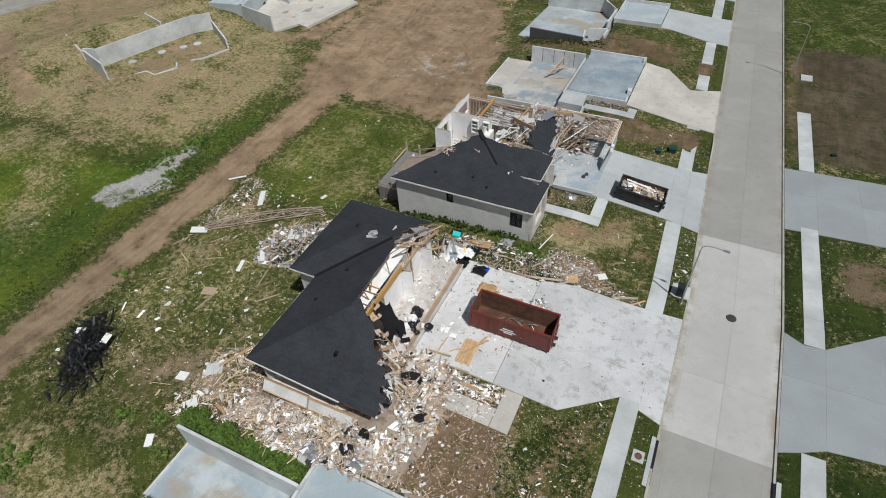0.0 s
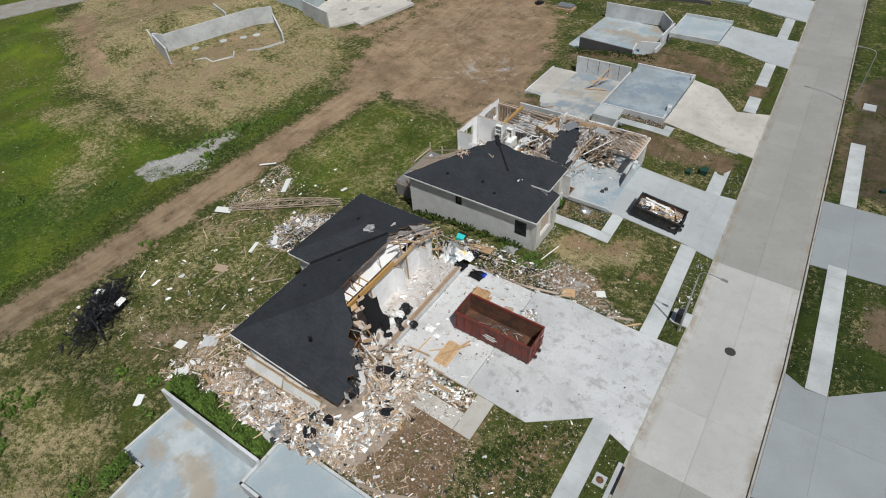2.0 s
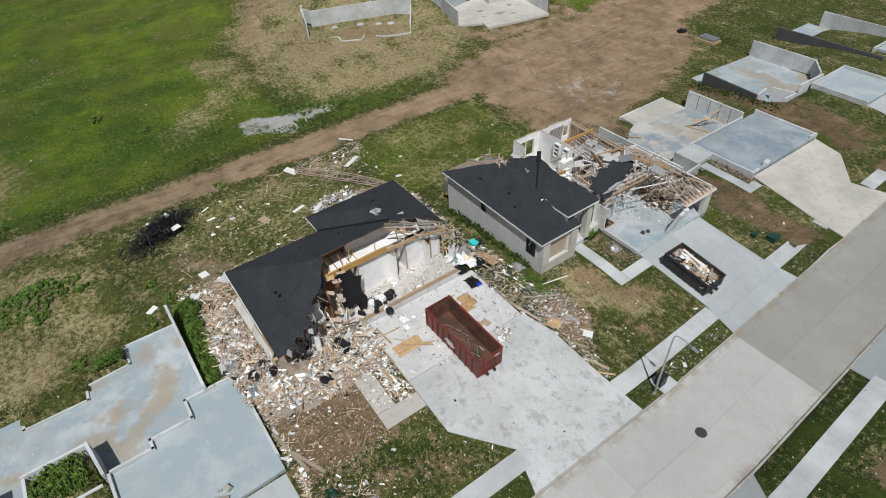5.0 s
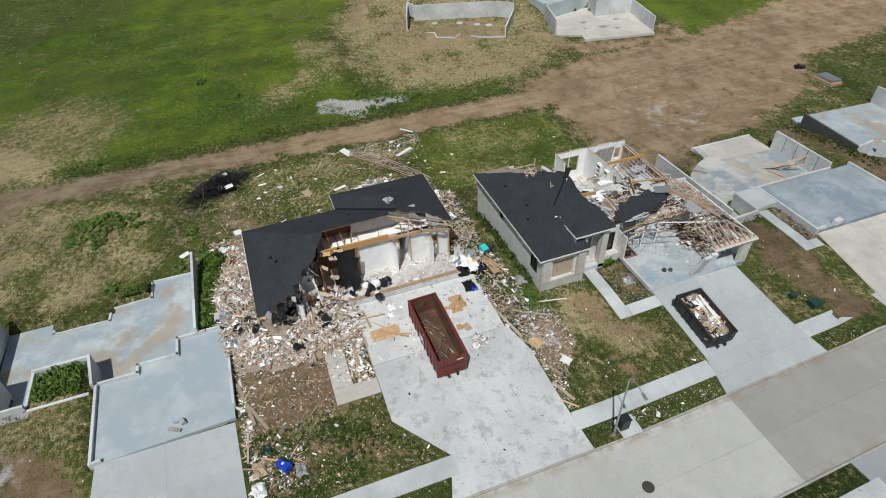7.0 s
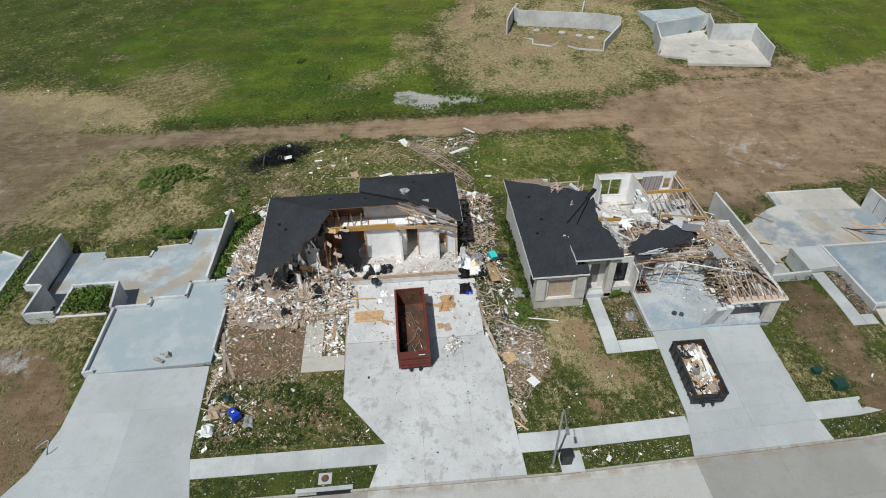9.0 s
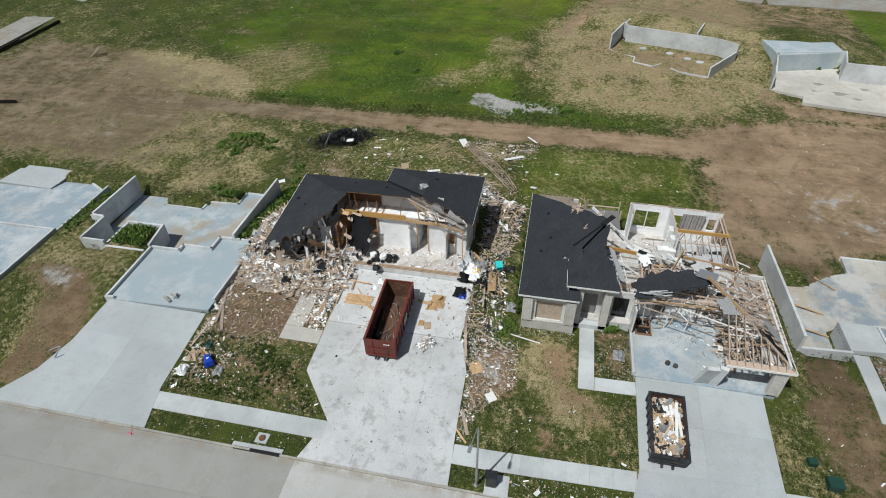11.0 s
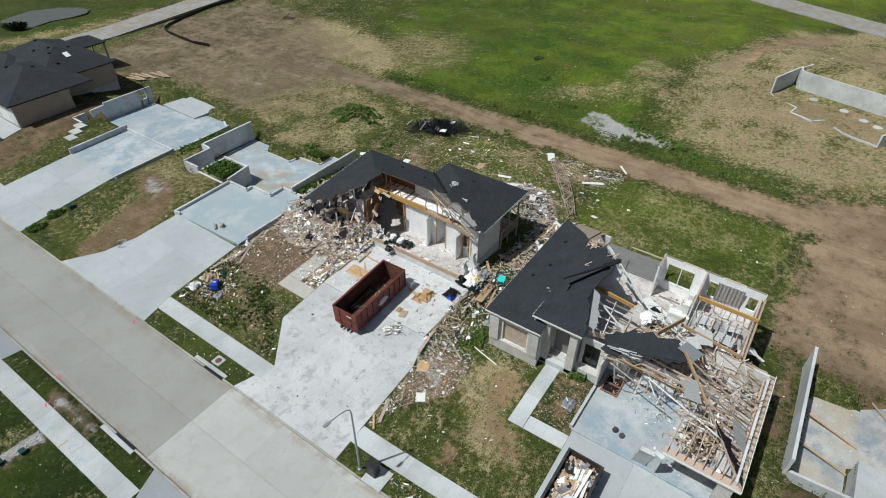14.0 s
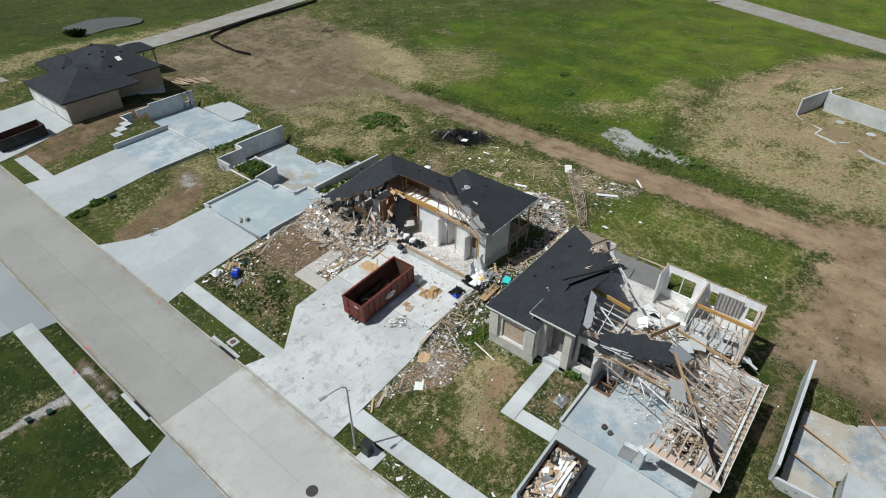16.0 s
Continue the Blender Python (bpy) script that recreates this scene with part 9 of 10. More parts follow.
MARK_BLUE = simple("faded_blue_marking", (0.25, 0.42, 0.52), 0.8, 0.2, 2.0)
MARK_YELLOW = simple("faded_yellow_marking", (0.55, 0.45, 0.2), 0.8, 0.2, 2.0)
for x, y, tn, mt in ((14.1, 17.2, 30, BLUE), (14.1, 21.4, 20, BLUE), (13.9, 19.9, 70, BLUE), (14.0, 19.15, 5, YELLOW)):
    mb = Mesh()
    for k in range(2 if mt is BLUE else 1):
        mb.obox(Matrix.Translation((x - 0.3 * k, y, land(x, y) + 0.068)) @ pose(0, 0, 0, 0, 0, tn + 70 * k), 0.5 if mt is BLUE else 0.8, 0.035 if mt is BLUE else 0.1, 0.006)
    single("paint_mark", mb, MARK_BLUE if mt is BLUE else MARK_YELLOW, ("blue" if mt is BLUE else "yellow") + " utility marking sprayed on the sidewalk", "marking", "paint marks")
# house wrap hanging in rags from the open end
for k in range(9):
    x, y = rng.uniform(-17.8, -15.8), rng.uniform(32.9, 34.0)
    w, h = rng.uniform(0.25, 0.6), rng.uniform(0.9, 2.2)
    mb = Mesh()
    a = rng.uniform(0, 3.14)
    z0 = surface(x, y)
    rows = 5
    for j in range(rows):
        f = j / (rows - 1)
        ox, oy = rng.uniform(-0.14, 0.14) + 0.35 * (1 - f) * math.cos(a + 1.5), rng.uniform(-0.14, 0.14)
        ww = w * (1 - 0.6 * f) * rng.uniform(0.6, 1.2)
        for sx in (-1, 1):
            for dz in (0, 0.012):
                mb.v.append((x + ox + sx * ww * math.cos(a) + dz, y + oy + sx * ww * math.sin(a) + dz, z0 + h * f))
    for j in range(rows - 1):
        b = 4 * j
        mb.f += [(b, b + 2, b + 6, b + 4), (b + 3, b + 1, b + 5, b + 7), (b + 1, b, b + 4, b + 5), (b + 2, b + 3, b + 7, b + 6)]
    single("house_wrap_rag", mb, (TRIM, BIT_WHITE, BIT_BLUE)[k % 3], "torn pale house wrap hanging in the rubble", "house wrap", "house wrap rags")
# what the dumpsters hold
mb = Mesh()
for i in range(26):
    a = Vector((rng.uniform(-11, -7), rng.uniform(27.5, 29.0), 1.25 + rng.random() * 0.5))
    b = a + Vector((rng.uniform(-1.2, 1.2), rng.uniform(-0.6, 0.6), rng.uniform(-0.35, 0.3)))
    mb.tube([a, a.lerp(b, 0.5) + Vector((0, 0, rng.uniform(0, 0.2))), b], 0.022, 5)
single("metal_scrap", mb, GALV, "bent metal rods on the dumpster floor", "scrap metal", kind="stuff", origin=(0, 0, 0))
mb = Mesh()
mb.obox(Matrix.Translation((-8.4, 27.35, 1.5)) @ pose(0, 0, 0, 12, 0, 4), 3.2, 0.3, 0.7)
single("black_tarpaulin", mb, BLACK_PLASTIC, "black plastic sheeting slumped in the red dumpster", "tarpaulin")
fills = {BIT_WHITE: 55, FRESHWOOD: 60, BIT_WOOD: 90, BIT_TAN: 60, BIT_GREY: 60, BIT_DARK: 60}
for mat, n in fills.items():
    mb = Mesh()
    for i in range(n):
        u, v = rng.uniform(-2.1, 2.1), rng.uniform(-0.9, 0.9)
        long = mat in (FRESHWOOD, BIT_WOOD)
        ln = rng.uniform(0.5, 1.7) if long else rng.uniform(0.25, 0.8)
        u = max(-2.15 + ln / 2, min(2.15 - ln / 2, u))
        m = slope_turn(-2.9, 49.9, -0.5) @ Matrix.Translation((u, v, 0.75 + 0.45 * (1 - (v / 1.1) ** 2) + rng.uniform(-0.25, 0.12))) @ pose(0, 0, 0, rng.gauss(0, 14), rng.gauss(0, 8), rng.gauss(0, 28) if long else rng.uniform(0, 360))
        mb.obox(m, ln, rng.uniform(0.08, 0.16) if long else rng.uniform(0.15, 0.45), 0.04 if long else 0.1)
    single("dumpster_load", mb, mat, "broken boards and plaster filling the black dumpster", "rubble", kind="stuff", origin=(0, 0, 0))
for k, (u, v, ln) in enumerate(((-0.3, 0.55, 3.0), (-0.5, 0.25, 2.2), (-0.2, 0.8, 1.8))):
    mb = Mesh()
    mb.obox(slope_turn(-2.9, 49.9, -0.5) @ Matrix.Translation((u, v, 1.34 - 0.08 * k)) @ pose(0, 0, 0, 0, 3, 4 * k - 3), ln, 0.2, 0.06)
    single("loose_board", mb, TRIM, "long white trim board lying in the black dumpster", "board", "loose boards")
for a, b in (((-24.6, 65.6, -0.75), (-22.6, 67.4, -0.8)), ((-20.0, 61.8, -0.4), (-19.0, 65.4, -0.8)), ((-16.9, 61.8, -0.4), (-16.2, 65.0, -0.8)), ((-20.5, 75.0, -0.8), (-19.2, 78.2, 0.85)), ((-19.9, 75.4, -0.8), (-18.7, 77.6, 0.1)), ((-21.0, 74.0, -0.82), (-18.2, 74.9, -0.8))):
    mb = Mesh()
    mb.beam(a, b, 0.13, 0.07)
    single("loose_board", mb, FRESHWOOD, "yellowed board leaning on the stained basement slab", "board", "loose boards")
mb = Mesh()
for k in range(14):
    a, r = rng.uniform(0, 6.283), rng.uniform(0, 0.6)
    mb.obox(Matrix.Translation((-41.6 + r * math.cos(a), 100.6 + r * math.sin(a), land(-41.6, 100.6) + 0.3 * (1 - r))) @ pose(0, 0, 0, rng.uniform(-35, 35), rng.uniform(-35, 35), rng.uniform(0, 180)), rng.uniform(0.5, 0.9), rng.uniform(0.3, 0.6), 0.25)
single("black_tarpaulin", mb, BLACK_PLASTIC, "crumpled black plastic bundle on the brown soil", "tarpaulin")
hose = Mesh()
hose.tube([(-1.1 - 0.9 * math.sin(0.5 * k) ** 2 + 0.1 * k - 0.6 * (k % 3 == 1) * 0.3, 1.2 + 0.16 * k, land(-1.5, 1.8) + 0.05) for k in range(10)], 0.04, 6)
single("hose", hose, BIT_BLUE, "pale green hose lying in loose loops on the soil", "hose")
panel = Mesh()
panel.obox(Matrix.Translation((-30.0, 8.6, land(-30, 8.6) + 0.12)) @ pose(0, 0, 0, 4, -3, 120), 1.0, 0.55, 0.05)
single("siding_panel", panel, TRIM, "white panel lying in the olive turf", "siding panel", "siding panels")
# far small things
for i, (x, y, tn) in enumerate(((-26.4, -36.6, 100), (-27.2, -36.4, 92), (-27.9, -36.8, 96), (-28.7, -35.6, 88), (-29.8, -34.8, 94), (-30.4, -34.4, 84))):
    for k in range(2):
        board(x + 0.3 * k, y, 3.6, tn + 3 * k, 0.28, 0.06, (FRESHWOOD, GREYWOOD)[(i + k) % 2], "stacked lumber lying on the graded soil by the tan house", z=land(x, y) + 0.07 * k)
for i in range(5):
    board(-63.2 + 0.35 * i, -40.8 + 0.2 * i, 2.6, 75 + 6 * i, 0.2, 0.08, GREYWOOD, "weathered stakes standing in the graded soil", dip=-35, z=land(-63, -41) + 0.7)
fence = thing("silt_fence", (-55, -58, 0), "sagging black silt fence around the graded soil", "fence")
pts = [(-43.2, -39.6), (-42.4, -43), (-42.6, -47), (-43.0, -51), (-43.6, -53.6), (-45.4, -55.2), (-50, -57.0), (-58.2, -58.9), (-66, -58.8), (-76, -58.6)]
for (ax, ay), (bx, by) in zip(pts, pts[1:]):
    mb = Mesh()
    z = land(ax, ay)
    mb.add([(ax, ay, z), (bx, by, land(bx, by)), (bx + 0.05, by + 0.1, land(bx, by) + 0.62), (ax + 0.08, ay, z + 0.55), (ax + 0.04, ay + 0.04, z), (bx + 0.04, by + 0.04, land(bx, by)), (bx + 0.09, by + 0.14, land(bx, by) + 0.62), (ax + 0.12, ay + 0.04, z + 0.55)], [(0, 1, 2, 3), (7, 6, 5, 4), (3, 2, 6, 7), (0, 3, 7, 4), (1, 5, 6, 2), (0, 4, 5, 1)])
    part("fabric", mb, BLACK_PLASTIC, fence)
    mb = Mesh()
    mb.box(ax - 0.03, ax + 0.03, ay - 0.03, ay + 0.03, z - 0.1, z + 0.75)
    part("stake", mb, GREYWOOD, fence)
mb = Mesh()
mb.prism([(-8, -74.5), (-17, -73.4), (-21, -73.2), (-25, -74.6), (-28.5, -74.0), (-33, -75.2), (-36.7, -74.3), (-40, -74.6), (-41.6, -76.4), (-41.2, -79.2), (-39.0, -82.4), (-34.2, -85.2), (-29.4, -84.0), (-24.4, -82.0), (-20.0, -80.4), (-17.3, -79.0), (-10, -80.5)], land(-30, -77) + 0.1, land(-30, -77) - 0.3)
single("pond", mb, POND, "shallow muddy pond beyond the far street", "pond", kind="structure")
pal = thing("material_stack", (-36, 101, -0.8), "covered stack of materials on the brown soil", "stack")
mb = Mesh()
mb.box(-38, -34.8, 99.8, 102.0, land(-36, 101) - 0.1, land(-36, 101) + 0.35)
part("pallet", mb, FRESHWOOD, pal)
mb = Mesh()
mb.box(-37.8, -35, 100, 101.8, land(-36, 101) + 0.35, land(-36, 101) + 0.75)
part("cover", mb, GALV, pal, "grey cover")
for x, y, tn in ((4.15, 12.2, 30), (11.0, 12.8, 60), (12.9, 14.9, 20)):
    mb = Mesh()
    for k in range(2):
        mb.obox(Matrix.Translation((x + 0.12 * k, y, land(x, y) - (0.095 if x < 12 else -0.062) + 0.003)) @ pose(0, 0, 0, 0, 0, tn + 55 * k), 0.6, 0.06, 0.006)
    single("paint_mark", mb, PINK, "pink utility marking sprayed on the concrete", "marking", "paint marks")
for x, y, r in ((-9.0, 50.6, 0.22), (-8.8, 51.15, 0.2)):
    mb = Mesh()
    mb.tube([(x, y, 1.0), (x, y, 1.2)], r, 12, 0.85)
    single("paint_can", mb, IRON, "dark rusty round can standing on the garage slab", "can", "cans")


# ---------------------------------------------------------------- weeds and grass
def in_any(px, py, polys, margin=0.0):
    hit = np.zeros(px.shape, bool)
    for p in polys:
        hit |= inside(px, py, p) > -margin
    return hit


HARD = [L_BASE, L_GARAGE, F_BASE, F_GARAGE, N_BASE, N_GARAGE, N2_BASE, N2_GARAGE, FF_BASE, FF2_BASE, rect(STREET_W - 0.2, STREET_E + 0.2, -60, 160), rect(-27, -13, 15.4, 33.4), rect(-15.4, -8.3, 22.6, 34.3), rect(-25.5, -7.2, 38.8, 58.4),
        [(-8.35, 22.7), (-8.35, 34.4), (-5.5, 35.3), (4, 35.5), (4, 24.8), (0.6, 25.9), (-3.3, 22.7)], rect(-7.4, -5.8, 19.2, 22.8), rect(-13.6, -7.2, 19.2, 20.9), rect(-7.3, 4, 47.9, 57.5), rect(-11.8, -5.5, 43.7, 45.1), rect(-6.8, -5.5, 45, 48.2)]
HARD += [
        [(-7.2, 2.4), (-7.2, 12.1), (0.3, 12.3), (4, 13), (4, -0.7), (0.6, 1.4)], rect(-7.4, 4, -19.2, -9), rect(-8.2, 4, 66.6, 80.2), rect(-8.6, 4, 90.4, 101.2), rect(0.55, 2.2, -30, 113), rect(12.8, 14.4, 7, 76), rect(-23, -7, -49, -31.4),
        [(11.3, 26), (24, 28.6), (60, 30), (60, 41), (24, 41), (18.6, 40), (14.4, 36.7), (11.3, 37.4)], [(11.3, 51.2), (60, 54.2), (60, 62.6), (11.3, 62)], rect(11.3, 60, -7, 7.9), [(-50.4, -75), (-45.6, -75), (-45.4, 58), (-50.8, 60)]]


def blades(name, poly, n, height, width, mat, label, seed=1, hard=True, per=3):
    """Tufts of grass or weeds: crossed bent blades, more of them where the land is green."""
    r = np.random.default_rng(seed)
    x0, x1, y0, y1 = min(p[0] for p in poly), max(p[0] for p in poly), min(p[1] for p in poly), max(p[1] for p in poly)
    px, py = r.uniform(x0, x1, n), r.uniform(y0, y1, n)
    keep = inside(px, py, poly) > 0
    if hard:
        keep &= ~in_any(px, py, HARD, 0.05)
        bare = np.zeros(n)
        for p, e, a in DIRT:
            bare = np.maximum(bare, a * soft(px, py, p, e))
        keep &= r.random(n) > bare * 0.95
        keep &= (np.sin(px * 0.9 + 2 * np.sin(py * 0.5)) + np.sin(py * 1.1 + 1.7 * np.sin(px * 0.63)) + r.normal(0, 0.9, n)) > -0.5
    px, py = px[keep], py[keep]
    px = px + bend(px, py)
    v, f = [], []
    for x, y in zip(px.tolist(), py.tolist()):
        z = land(x, y) - 0.02
        s = r.uniform(0.55, 1.35)
        a0 = r.uniform(0, 6.283)
        for k in range(per):
            a = a0 + k * 6.283 / per + r.uniform(-0.4, 0.4)
            c, sn = math.cos(a), math.sin(a)
            w, h, o = width * s, height * s * r.uniform(0.7, 1.2), r.uniform(0.15, 0.8) * height * s
            b = len(v)
            v += [(x - sn * w, y + c * w, z), (x + sn * w, y - c * w, z), (x + c * o + sn * w * 0.7, y + sn * o - c * w * 0.7, z + h), (x + c * o * 1.7, y + sn * o * 1.7, z + h * 0.75)]
            f.append((b, b + 1, b + 2, b + 3))
    mb = Mesh()
    mb.v, mb.f = v, f
    single(name, mb, mat, label, "vegetation", kind="stuff", origin=(0, 0, 0))


blades("weeds", [(-28.6, 10.6), (-27.4, 10.3), (-17.2, 10.3), (-17.3, 11.4), (-18.4, 12.2), (-19.8, 11.9), (-21.2, 12.6), (-22.4, 11.5), (-23.4, 11.3), (-24.6, 12.1), (-26.4, 11.7), (-28, 12.4), (-29.6, 11.6)], 950, 0.45, 0.07, LEAF, "rank green weeds along the foundation wall", seed=2, hard=False, per=5)
blades("weeds", rect(-17.2, -14.2, -2.2, 1.0), 170, 0.36, 0.09, LEAF, "bright weeds filling the foundation's light well", seed=3, hard=False, per=5)
blades("weeds", [(-40.4, -3.2), (-38.6, -2.6), (-37.6, -3.8), (-35.6, -3.2), (-35.8, -1.2), (-34.2, -0.4), (-34.9, 1.4), (-36.2, 0.9), (-36.8, 1.8), (-36.2, 4.6), (-37.4, 5.4), (-38.0, 3.8), (-39.4, 4.2), (-40.8, 0.6), (-39.8, -1.2)], 900, 0.26, 0.07, LEAF, "clump of green weeds behind the foundation", seed=4, hard=False, per=5)
blades("weeds", [(-25, 38.2), (-12, 38.3), (-12, 38.85), (-25, 38.85)], 70, 0.5, 0.07, TUFT, "green weeds along the white house wall", seed=5, hard=False, per=5)
blades("weeds", [(-26, -9.2), (-16, -9), (-14, -7.4), (-24, -7.2)], 170, 0.25, 0.08, LEAF, "weeds between the two foundations", seed=6, hard=False, per=4)
blades("weeds", [(-53.8, 29), (-51.4, 31), (-51.3, 50), (-53.8, 48), (-56.6, 41), (-54.6, 38)], 900, 0.16, 0.05, LEAF, "bright green grass beside the gravel patch", seed=7, hard=False, per=4)
blades("weeds", [(-28, 83.6), (-15, 83.4), (-15, 85.4), (-19, 85.2), (-28, 86)], 260, 0.22, 0.06, TUFT, "green weeds against the far foundation", seed=8, hard=False, per=4)
blades("weeds", [(-5.5, 12.6), (0.2, 12.6), (0.2, 25), (-3.4, 21.6), (-5.5, 18.5)], 2200, 0.14, 0.09, TUFT, "dark green weeds in the front yard", seed=21, hard=True, per=4)
blades("weeds", rect(-12.5, -11.6, 45.9, 46.9), 34, 0.42, 0.09, LEAF, "small green shrub by the porch", seed=9, hard=False, per=5)
blades("weeds", [(-26.6, 3.2), (-25.4, 3.0), (-25.6, 5.2), (-26.9, 5.3)], 150, 0.32, 0.07, LEAF, "clump of green weeds at the corner of the basement slab", seed=61, hard=False, per=5)
for x, y, n, k in ((-27.2, 2.0, 34, 62), (-33.4, 9.5, 30, 63), (-30.8, 10.4, 34, 64), (-28.6, 8.2, 20, 65), (-40.6, 12.2, 30, 66), (-46.2, 20.4, 16, 67), (-53.6, 34.4, 50, 68), (-55.4, 41.6, 50, 69), (-54.2, 43.6, 40, 70), (-58.2, 24.6, 30, 71), (-64.6, 16.6, 50, 72), (-71.5, 12.0, 60, 73), (0.2, -8.6, 110, 74), (2.4, -7.9, 110, 75)):
    blades("weeds", [(x + 0.9 * math.cos(a), y + 0.75 * math.sin(a)) for a in np.linspace(0, 6.283, 9)[:-1]], n, 0.28, 0.08, LEAF, "round clump of green weeds", seed=k, hard=False, per=5)
blades("weeds", [(-53.2, -8), (-50.9, -8), (-50.5, 20), (-50.7, 54), (-52.6, 52), (-54.4, 30), (-53.4, 12)], 2400, 0.12, 0.07, TUFT, "rank dark grass along the dirt track", seed=76, hard=True, per=4)
blades("weeds", [(-45.6, 8), (-43.9, 8), (-43.4, 34), (-44.0, 56), (-45.3, 56), (-45.4, 30)], 900, 0.10, 0.06, TUFT, "rank dark grass along the dirt track", seed=77, hard=True, per=4)
blades("weeds", [(-24.5, 12.4), (-21.5, 12.0), (-18.5, 12.3), (-19.5, 13.2), (-23.5, 13.4)], 90, 0.7, 0.09, LEAF, "weeds pushing through the rubble", seed=78, hard=False, per=5)
blades("weeds", [(-11.5, 36.6), (-8.6, 36.8), (-8.4, 38.2), (-11.4, 38.4)], 120, 0.2, 0.07, LEAF, "green weeds among the litter", seed=79, hard=False, per=4)
blades("grass", [(-45, -8), (3.7, -20), (3.7, 66), (-30, 66), (-45, 58)], 44000, 0.06, 0.055, LEAF_DRY, "mixed tufts of olive turf across the yards", seed=10)
blades("grass", [(-33, -6), (3.7, -9), (3.7, 66), (-30, 66), (-30, 36)], 34000, 0.06, 0.055, TUFT, "green tufts in the turf", seed=11)
blades("grass", [(11.5, 8), (34, 8), (34, 92), (11.5, 92)], 9000, 0.06, 0.05, TUFT, "green tufts across the street", seed=13)
blades("weeds", [(-58.6, 33), (-54.4, 36), (-53.8, 41), (-56.4, 42)], 150, 0.3, 0.12, LEAF, "green clumps growing through the gravel", seed=33, hard=False, per=5)
blades("shrub", [(-27.8, -75.4), (-25.4, -75.2), (-25.6, -73.8), (-27.4, -73.6)], 120, 1.0, 0.3, TUFT, "dark shrub at the edge of the pond", seed=34, hard=False, per=5)
blades("weeds", [(-20, 37.2), (-9, 37.8), (-9, 38.7), (-20, 38.7)], 40, 0.3, 0.06, LEAF, "green weeds beside the rubble strip", seed=41, hard=False, per=4)
blades("grass", [(-52, -8), (-52, 34), (-64, 34), (-84, 32), (-96, 40), (-100, -14), (-66, -14)], 9000, 0.06, 0.11, LEAF, "bright clumps of meadow grass", seed=51)
blades("grass", [(-66, 38), (-60, 37), (-52, 40), (-52, 58), (-64, 66), (-66, 50)], 4000, 0.06, 0.09, LEAF, "sparse bright tufts on the dry slope", seed=54)
build_ground()

# ---------------------------------------------------------------- street, drives and walks
def paved(name, label, mat, zones, top=0.06, lower=0.0, joint=0.004):
    """Concrete flags: zones are (outline, joint lines in x, joint lines in y); each flag is a piece."""
    root = thing(name, (0, 0, 0), label, "pavement", kind="structure")
    for poly, xs, ys in zones:
        x0, x1, y0, y1 = min(p[0] for p in poly), max(p[0] for p in poly), min(p[1] for p in poly), max(p[1] for p in poly)
        xs = [x0] + [v for v in xs if x0 < v < x1] + [x1]
        ys = [y0] + [v for v in ys if y0 < v < y1] + [y1]
        for a, b in zip(xs, xs[1:]):
            for c, d in zip(ys, ys[1:]):
                g = joint
                cell = clip(clip(clip(clip(list(poly), -1, 0, -(a + g)), 1, 0, b - g), 0, -1, -(c + g)), 0, 1, d - g)
                if len(cell) < 3:
                    continue
                cell = [(x + float(bend(x, y)), y) for x, y in cell]
                mb = Mesh()
                off = top + random.uniform(-0.003, 0.003)
                mb.prism(cell, lambda x, y: land(x, y) + off - lower, lambda x, y: land(x, y) - 0.35 - lower)
                part("flag", mb, mat, root)
    return root


def span(a, b, n):
    return [a + (b - a) * i / n for i in range(1, n)]


SX = [4.5, 7.55, 10.65]
paved("road", "weathered tan concrete street with joints", ROAD_TAN, [(rect(STREET_W, STREET_E, -52, 24.7), SX, span(-52, 24.7, 13)), (rect(STREET_W, STREET_E, 47.35, 160), SX, span(47.35, 160, 19))], top=0.0, lower=0.1, joint=0.002)
paved("road", "newer pale concrete street panels", ROAD_PALE, [(rect(STREET_W, STREET_E, 24.7, 47.35), SX, span(24.7, 47.35, 4))], top=0.0, lower=0.1, joint=0.002)
for x0, x1 in ((STREET_W - 0.16, STREET_W), (STREET_E, STREET_E + 0.16)):
    kerb = thing("kerb", (0, 0, 0), "pale concrete kerb along the street", "kerb", kind="structure")
    for i in range(63):
        y0 = -52 + i * 3.2
        mb = Mesh()
        f = 0.03
        mb.prism([(x + float(bend(x, y)), y) for x, y in rect(x0, x1, y0 + 0.01, y0 + 3.19)], lambda x, y: land(x, y) + f, lambda x, y: land(x, y) - 0.5)
        part("kerb_stone", mb, KERB, kerb)
WX0, WX1 = 0.62, 2.1
zones = []
for y0, y1 in ((-27, -18.9), (12.3, 26.0), (35.4, 47.9), (57.4, 62.4), (66.5, 67.2), (77, 81.4), (85.2, 92.8), (102.4, 114)):
    n = max(1, round((y1 - y0) / 1.55))
    zones.append((rect(WX0, WX1, y0, y1), [], span(y0, y1, n)))
paved("sidewalk", "pale concrete sidewalk flags beside the street", WALK, zones, joint=0.003)
zones = []
for y0, y1 in ((6.3, 26.6), (36.7, 52.0), (62.2, 75.5)):
    zones.append((rect(12.85, 14.35, y0, y1), [], span(y0, y1, max(1, round((y1 - y0) / 1.55)))))
paved("sidewalk", "pale concrete sidewalk across the street", WALK, zones)
KW = STREET_W - 0.165
H1D = [(-8.35, 22.75), (-8.35, 34.4), (-5.5, 35.2), (-0.5, 35.3), (KW, 35.5), (KW, 24.8), (0.6, 25.9), (-3.3, 22.75)]
paved("driveway", "broad concrete driveway strewn with dark scraps", DRIVE_DIRTY, [(H1D, [-4.6, -0.6, 2.1], [28.6, 32.2])])
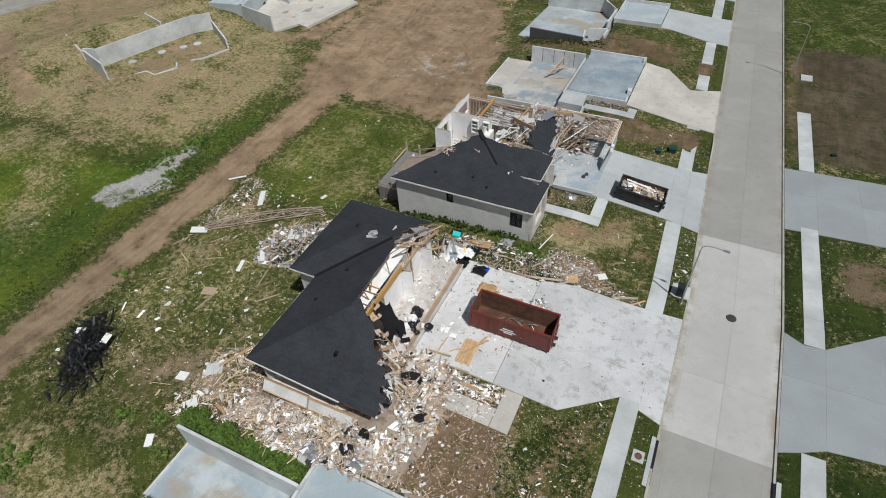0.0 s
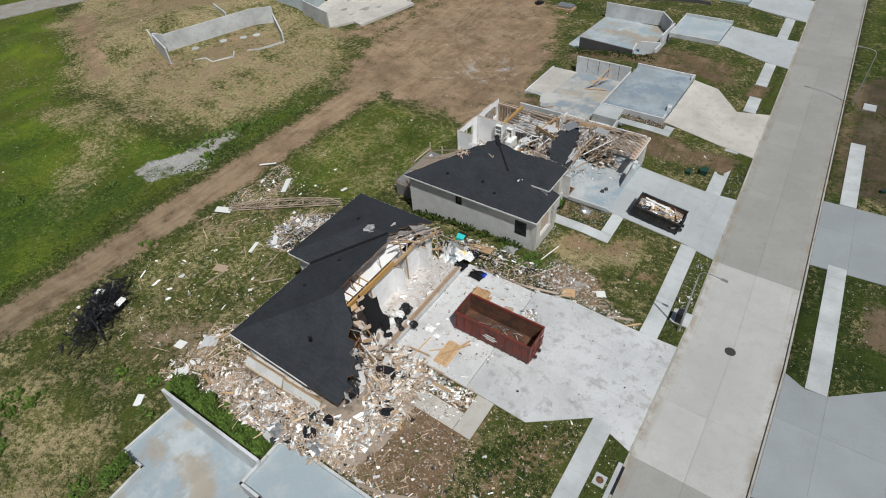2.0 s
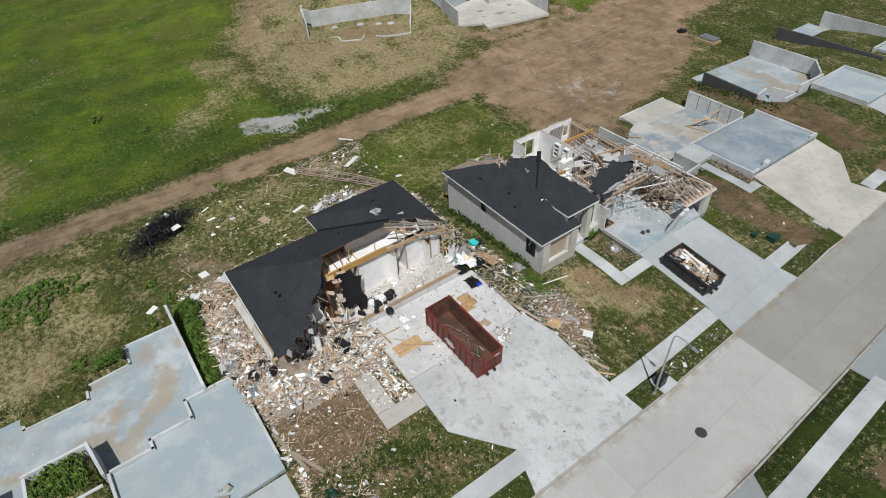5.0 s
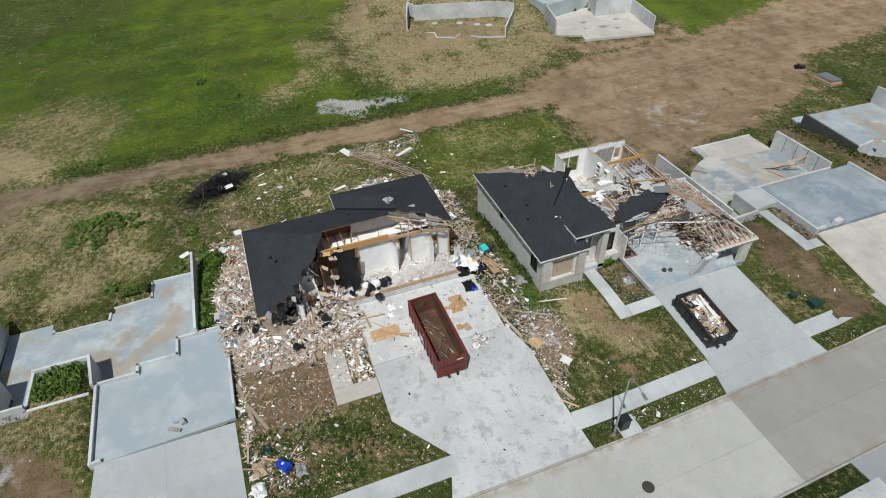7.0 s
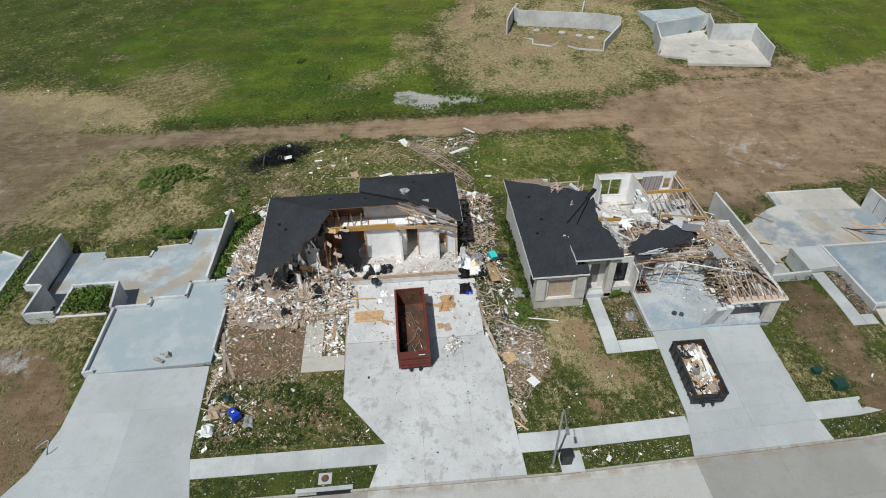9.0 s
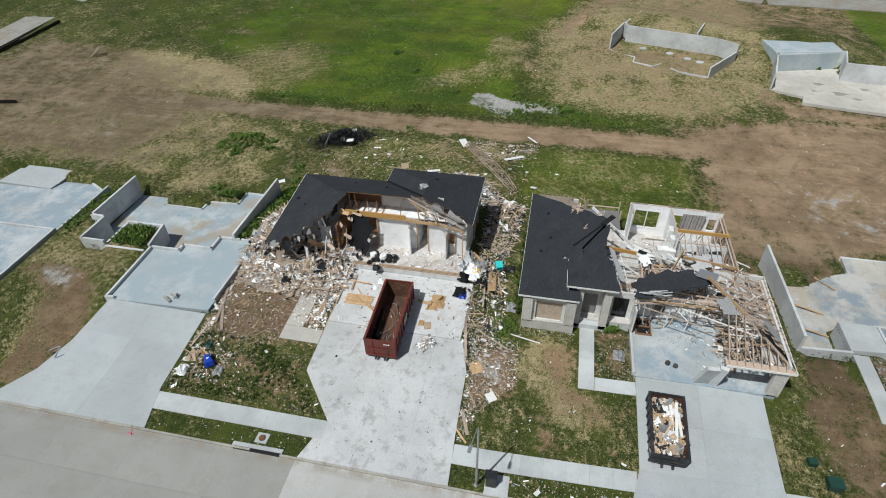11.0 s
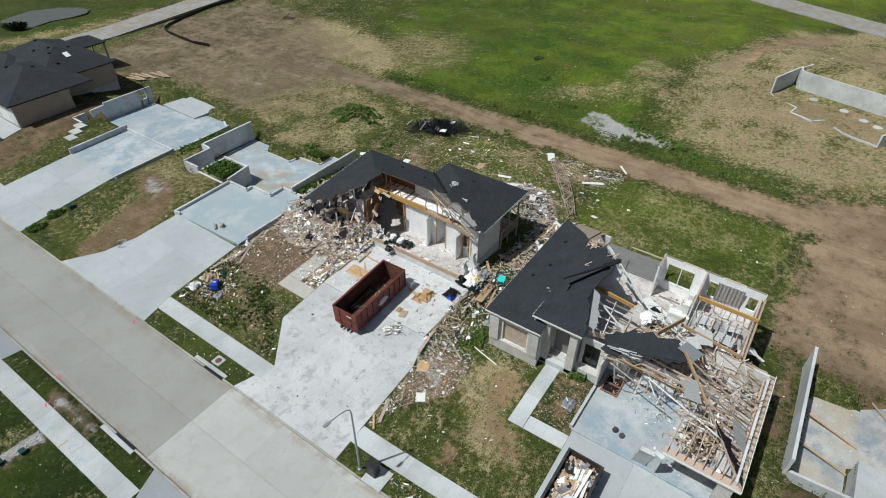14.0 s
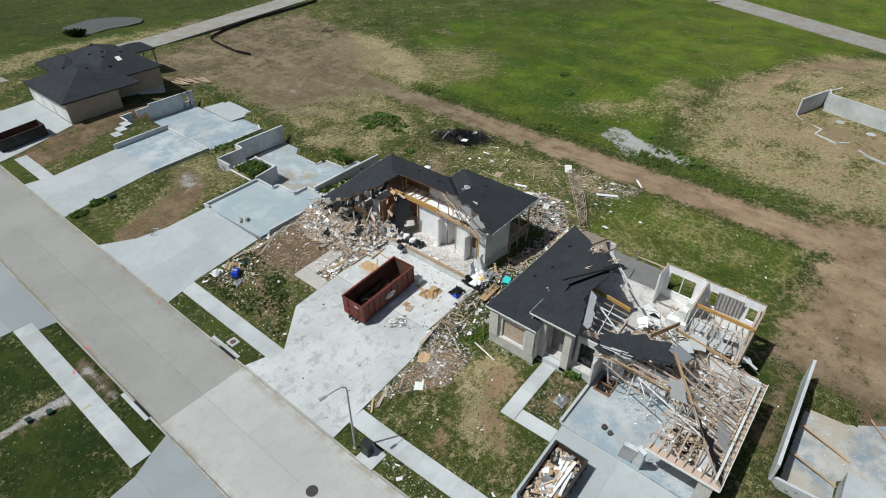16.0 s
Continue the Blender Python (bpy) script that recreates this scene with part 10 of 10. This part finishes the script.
H1G = rect(-15.25, -8.38, 22.75, 34.2)
paved("garage_floor", "white-dusted garage slab without its garage", SLAB_WHITE, [(H1G, [], [28.5])], top=0.08)
paved("front_walk", "concrete entry walk with a planting strip, half buried in rubble", DRIVE_TAN, [(rect(-7.3, -5.9, 19.3, 22.72), [], [21]), (rect(-13.5, -7.34, 19.3, 20.85), [-9.4, -11.4], [])])
H2D = [(-7.28, 48.1), (-7.28, 57.3), (0.3, 57.4), (KW, 57.7), (KW, 47.3), (0.4, 48.1)]
paved("driveway", "clean pale concrete driveway", DRIVE, [(H2D, [-3.4, 0.5, 2.1], [52.6])])
paved("front_walk", "angled pale concrete entry walk", WALK, [(rect(-11.7, -5.55, 43.8, 45.0), [-10, -8.4, -6.9], []), (rect(-6.75, -5.55, 45.03, 48.08), [], [46.5])])
LD = [(-7.15, 2.6), (-7.15, 12.0), (0.3, 12.2), (KW, 13.0), (KW, -0.6), (0.6, 1.4), (-2.5, 2.3)]
paved("driveway", "clean broad concrete driveway of the empty lot", DRIVE, [(LD, [-3.6, 0.5], [7.2])])
FD = [(-7.35, -18.6), (-7.35, -9.5), (0.3, -9.2), (KW, -8.6), (KW, -19.4), (0.6, -18.8)]
paved("driveway", "clean broad concrete driveway of the next empty lot", DRIVE, [(FD, [-3.6, 0.5], [-14])])
paved("driveway", "concrete driveway of the tan house", DRIVE, [([(-6.9, -43.6), (-6.9, -30.2), (KW, -27.6), (KW, -44)], [-3, 1], [-37])])
ND = [(-8.2, 68.2), (-8.2, 81.1), (-4.1, 80.6), (0.0, 76.2), (KW, 77.6), (KW, 66.6), (-1.7, 67.4)]
paved("driveway", "tan-stained concrete driveway of an empty lot", DRIVE_TAN, [(ND, [-4.4, -0.4], [73.4])])
paved("front_walk", "concrete strip beside an empty garage slab", WALK, [(rect(-13.05, -6.5, 65.3, 66.5), [-10.9, -8.7], []), (rect(-7.7, -6.5, 66.53, 67.6), [], [])])
N2D = [(-8.5, 94.2), (-8.5, 102.4), (KW, 102.8), (KW, 92.4), (0.6, 93.0), (-6.4, 94.2)]
paved("driveway", "pale concrete driveway up the street", DRIVE, [(N2D, [-4.4, -0.4], [98])])
paved("driveway", "pale concrete driveway far up the street", DRIVE, [([(-8.4, 112.5), (-8.4, 121), (KW, 122), (KW, 111.5)], [-4], [117])])
KE = STREET_E + 0.165
ED1 = [(KE, 26.0), (12.85, 26.6), (14.4, 27.4), (24, 28.6), (60, 30), (60, 41), (24, 41), (18.6, 40.0), (14.35, 36.7), (12.85, 36.6), (KE, 37.4)]
ED2 = [(KE, 51.2), (60, 54.2), (60, 62.6), (20, 62.4), (KE, 62.0)]
ED3 = [(KE, -7), (12.8, -6.6), (60, -6.5), (60, 6.5), (14.3, 6.2), (12.8, 7.7), (KE, 7.9)]
for poly, yj in ((ED1, 33), (ED2, 57.5), (ED3, 0.5)):
    paved("driveway", "smooth grey concrete driveway across the street", DRIVE_GREY, [(poly, [14.4, 18.5, 23, 28, 34, 42, 50], [yj])])
# distant streets
for pts, w, label in (([(60, -58), (-6, -58), (-35, -60), (-74, -64.6), (-140, -72)], 6.5, "far concrete street at the edge of the site"), ([(-150, 5), (-139, 18), (-123.5, 53.5), (-112, 80), (-108, 130)], 8.0, "far concrete street behind the meadow")):
    mb = Mesh()
    for (ax, ay), (bx, by) in zip(pts, pts[1:]):
        d = Vector((bx - ax, by - ay)).normalized() * (w / 2)
        mb.prism([(ax - d.y, ay + d.x), (ax + d.y, ay - d.x), (bx + d.y, by - d.x), (bx - d.y, by + d.x)], lambda x, y: land(x, y) + 0.16, lambda x, y: land(x, y) - 0.2)
    single("road", mb, ROAD_TAN, label, "road", kind="structure", origin=(0, 0, 0))
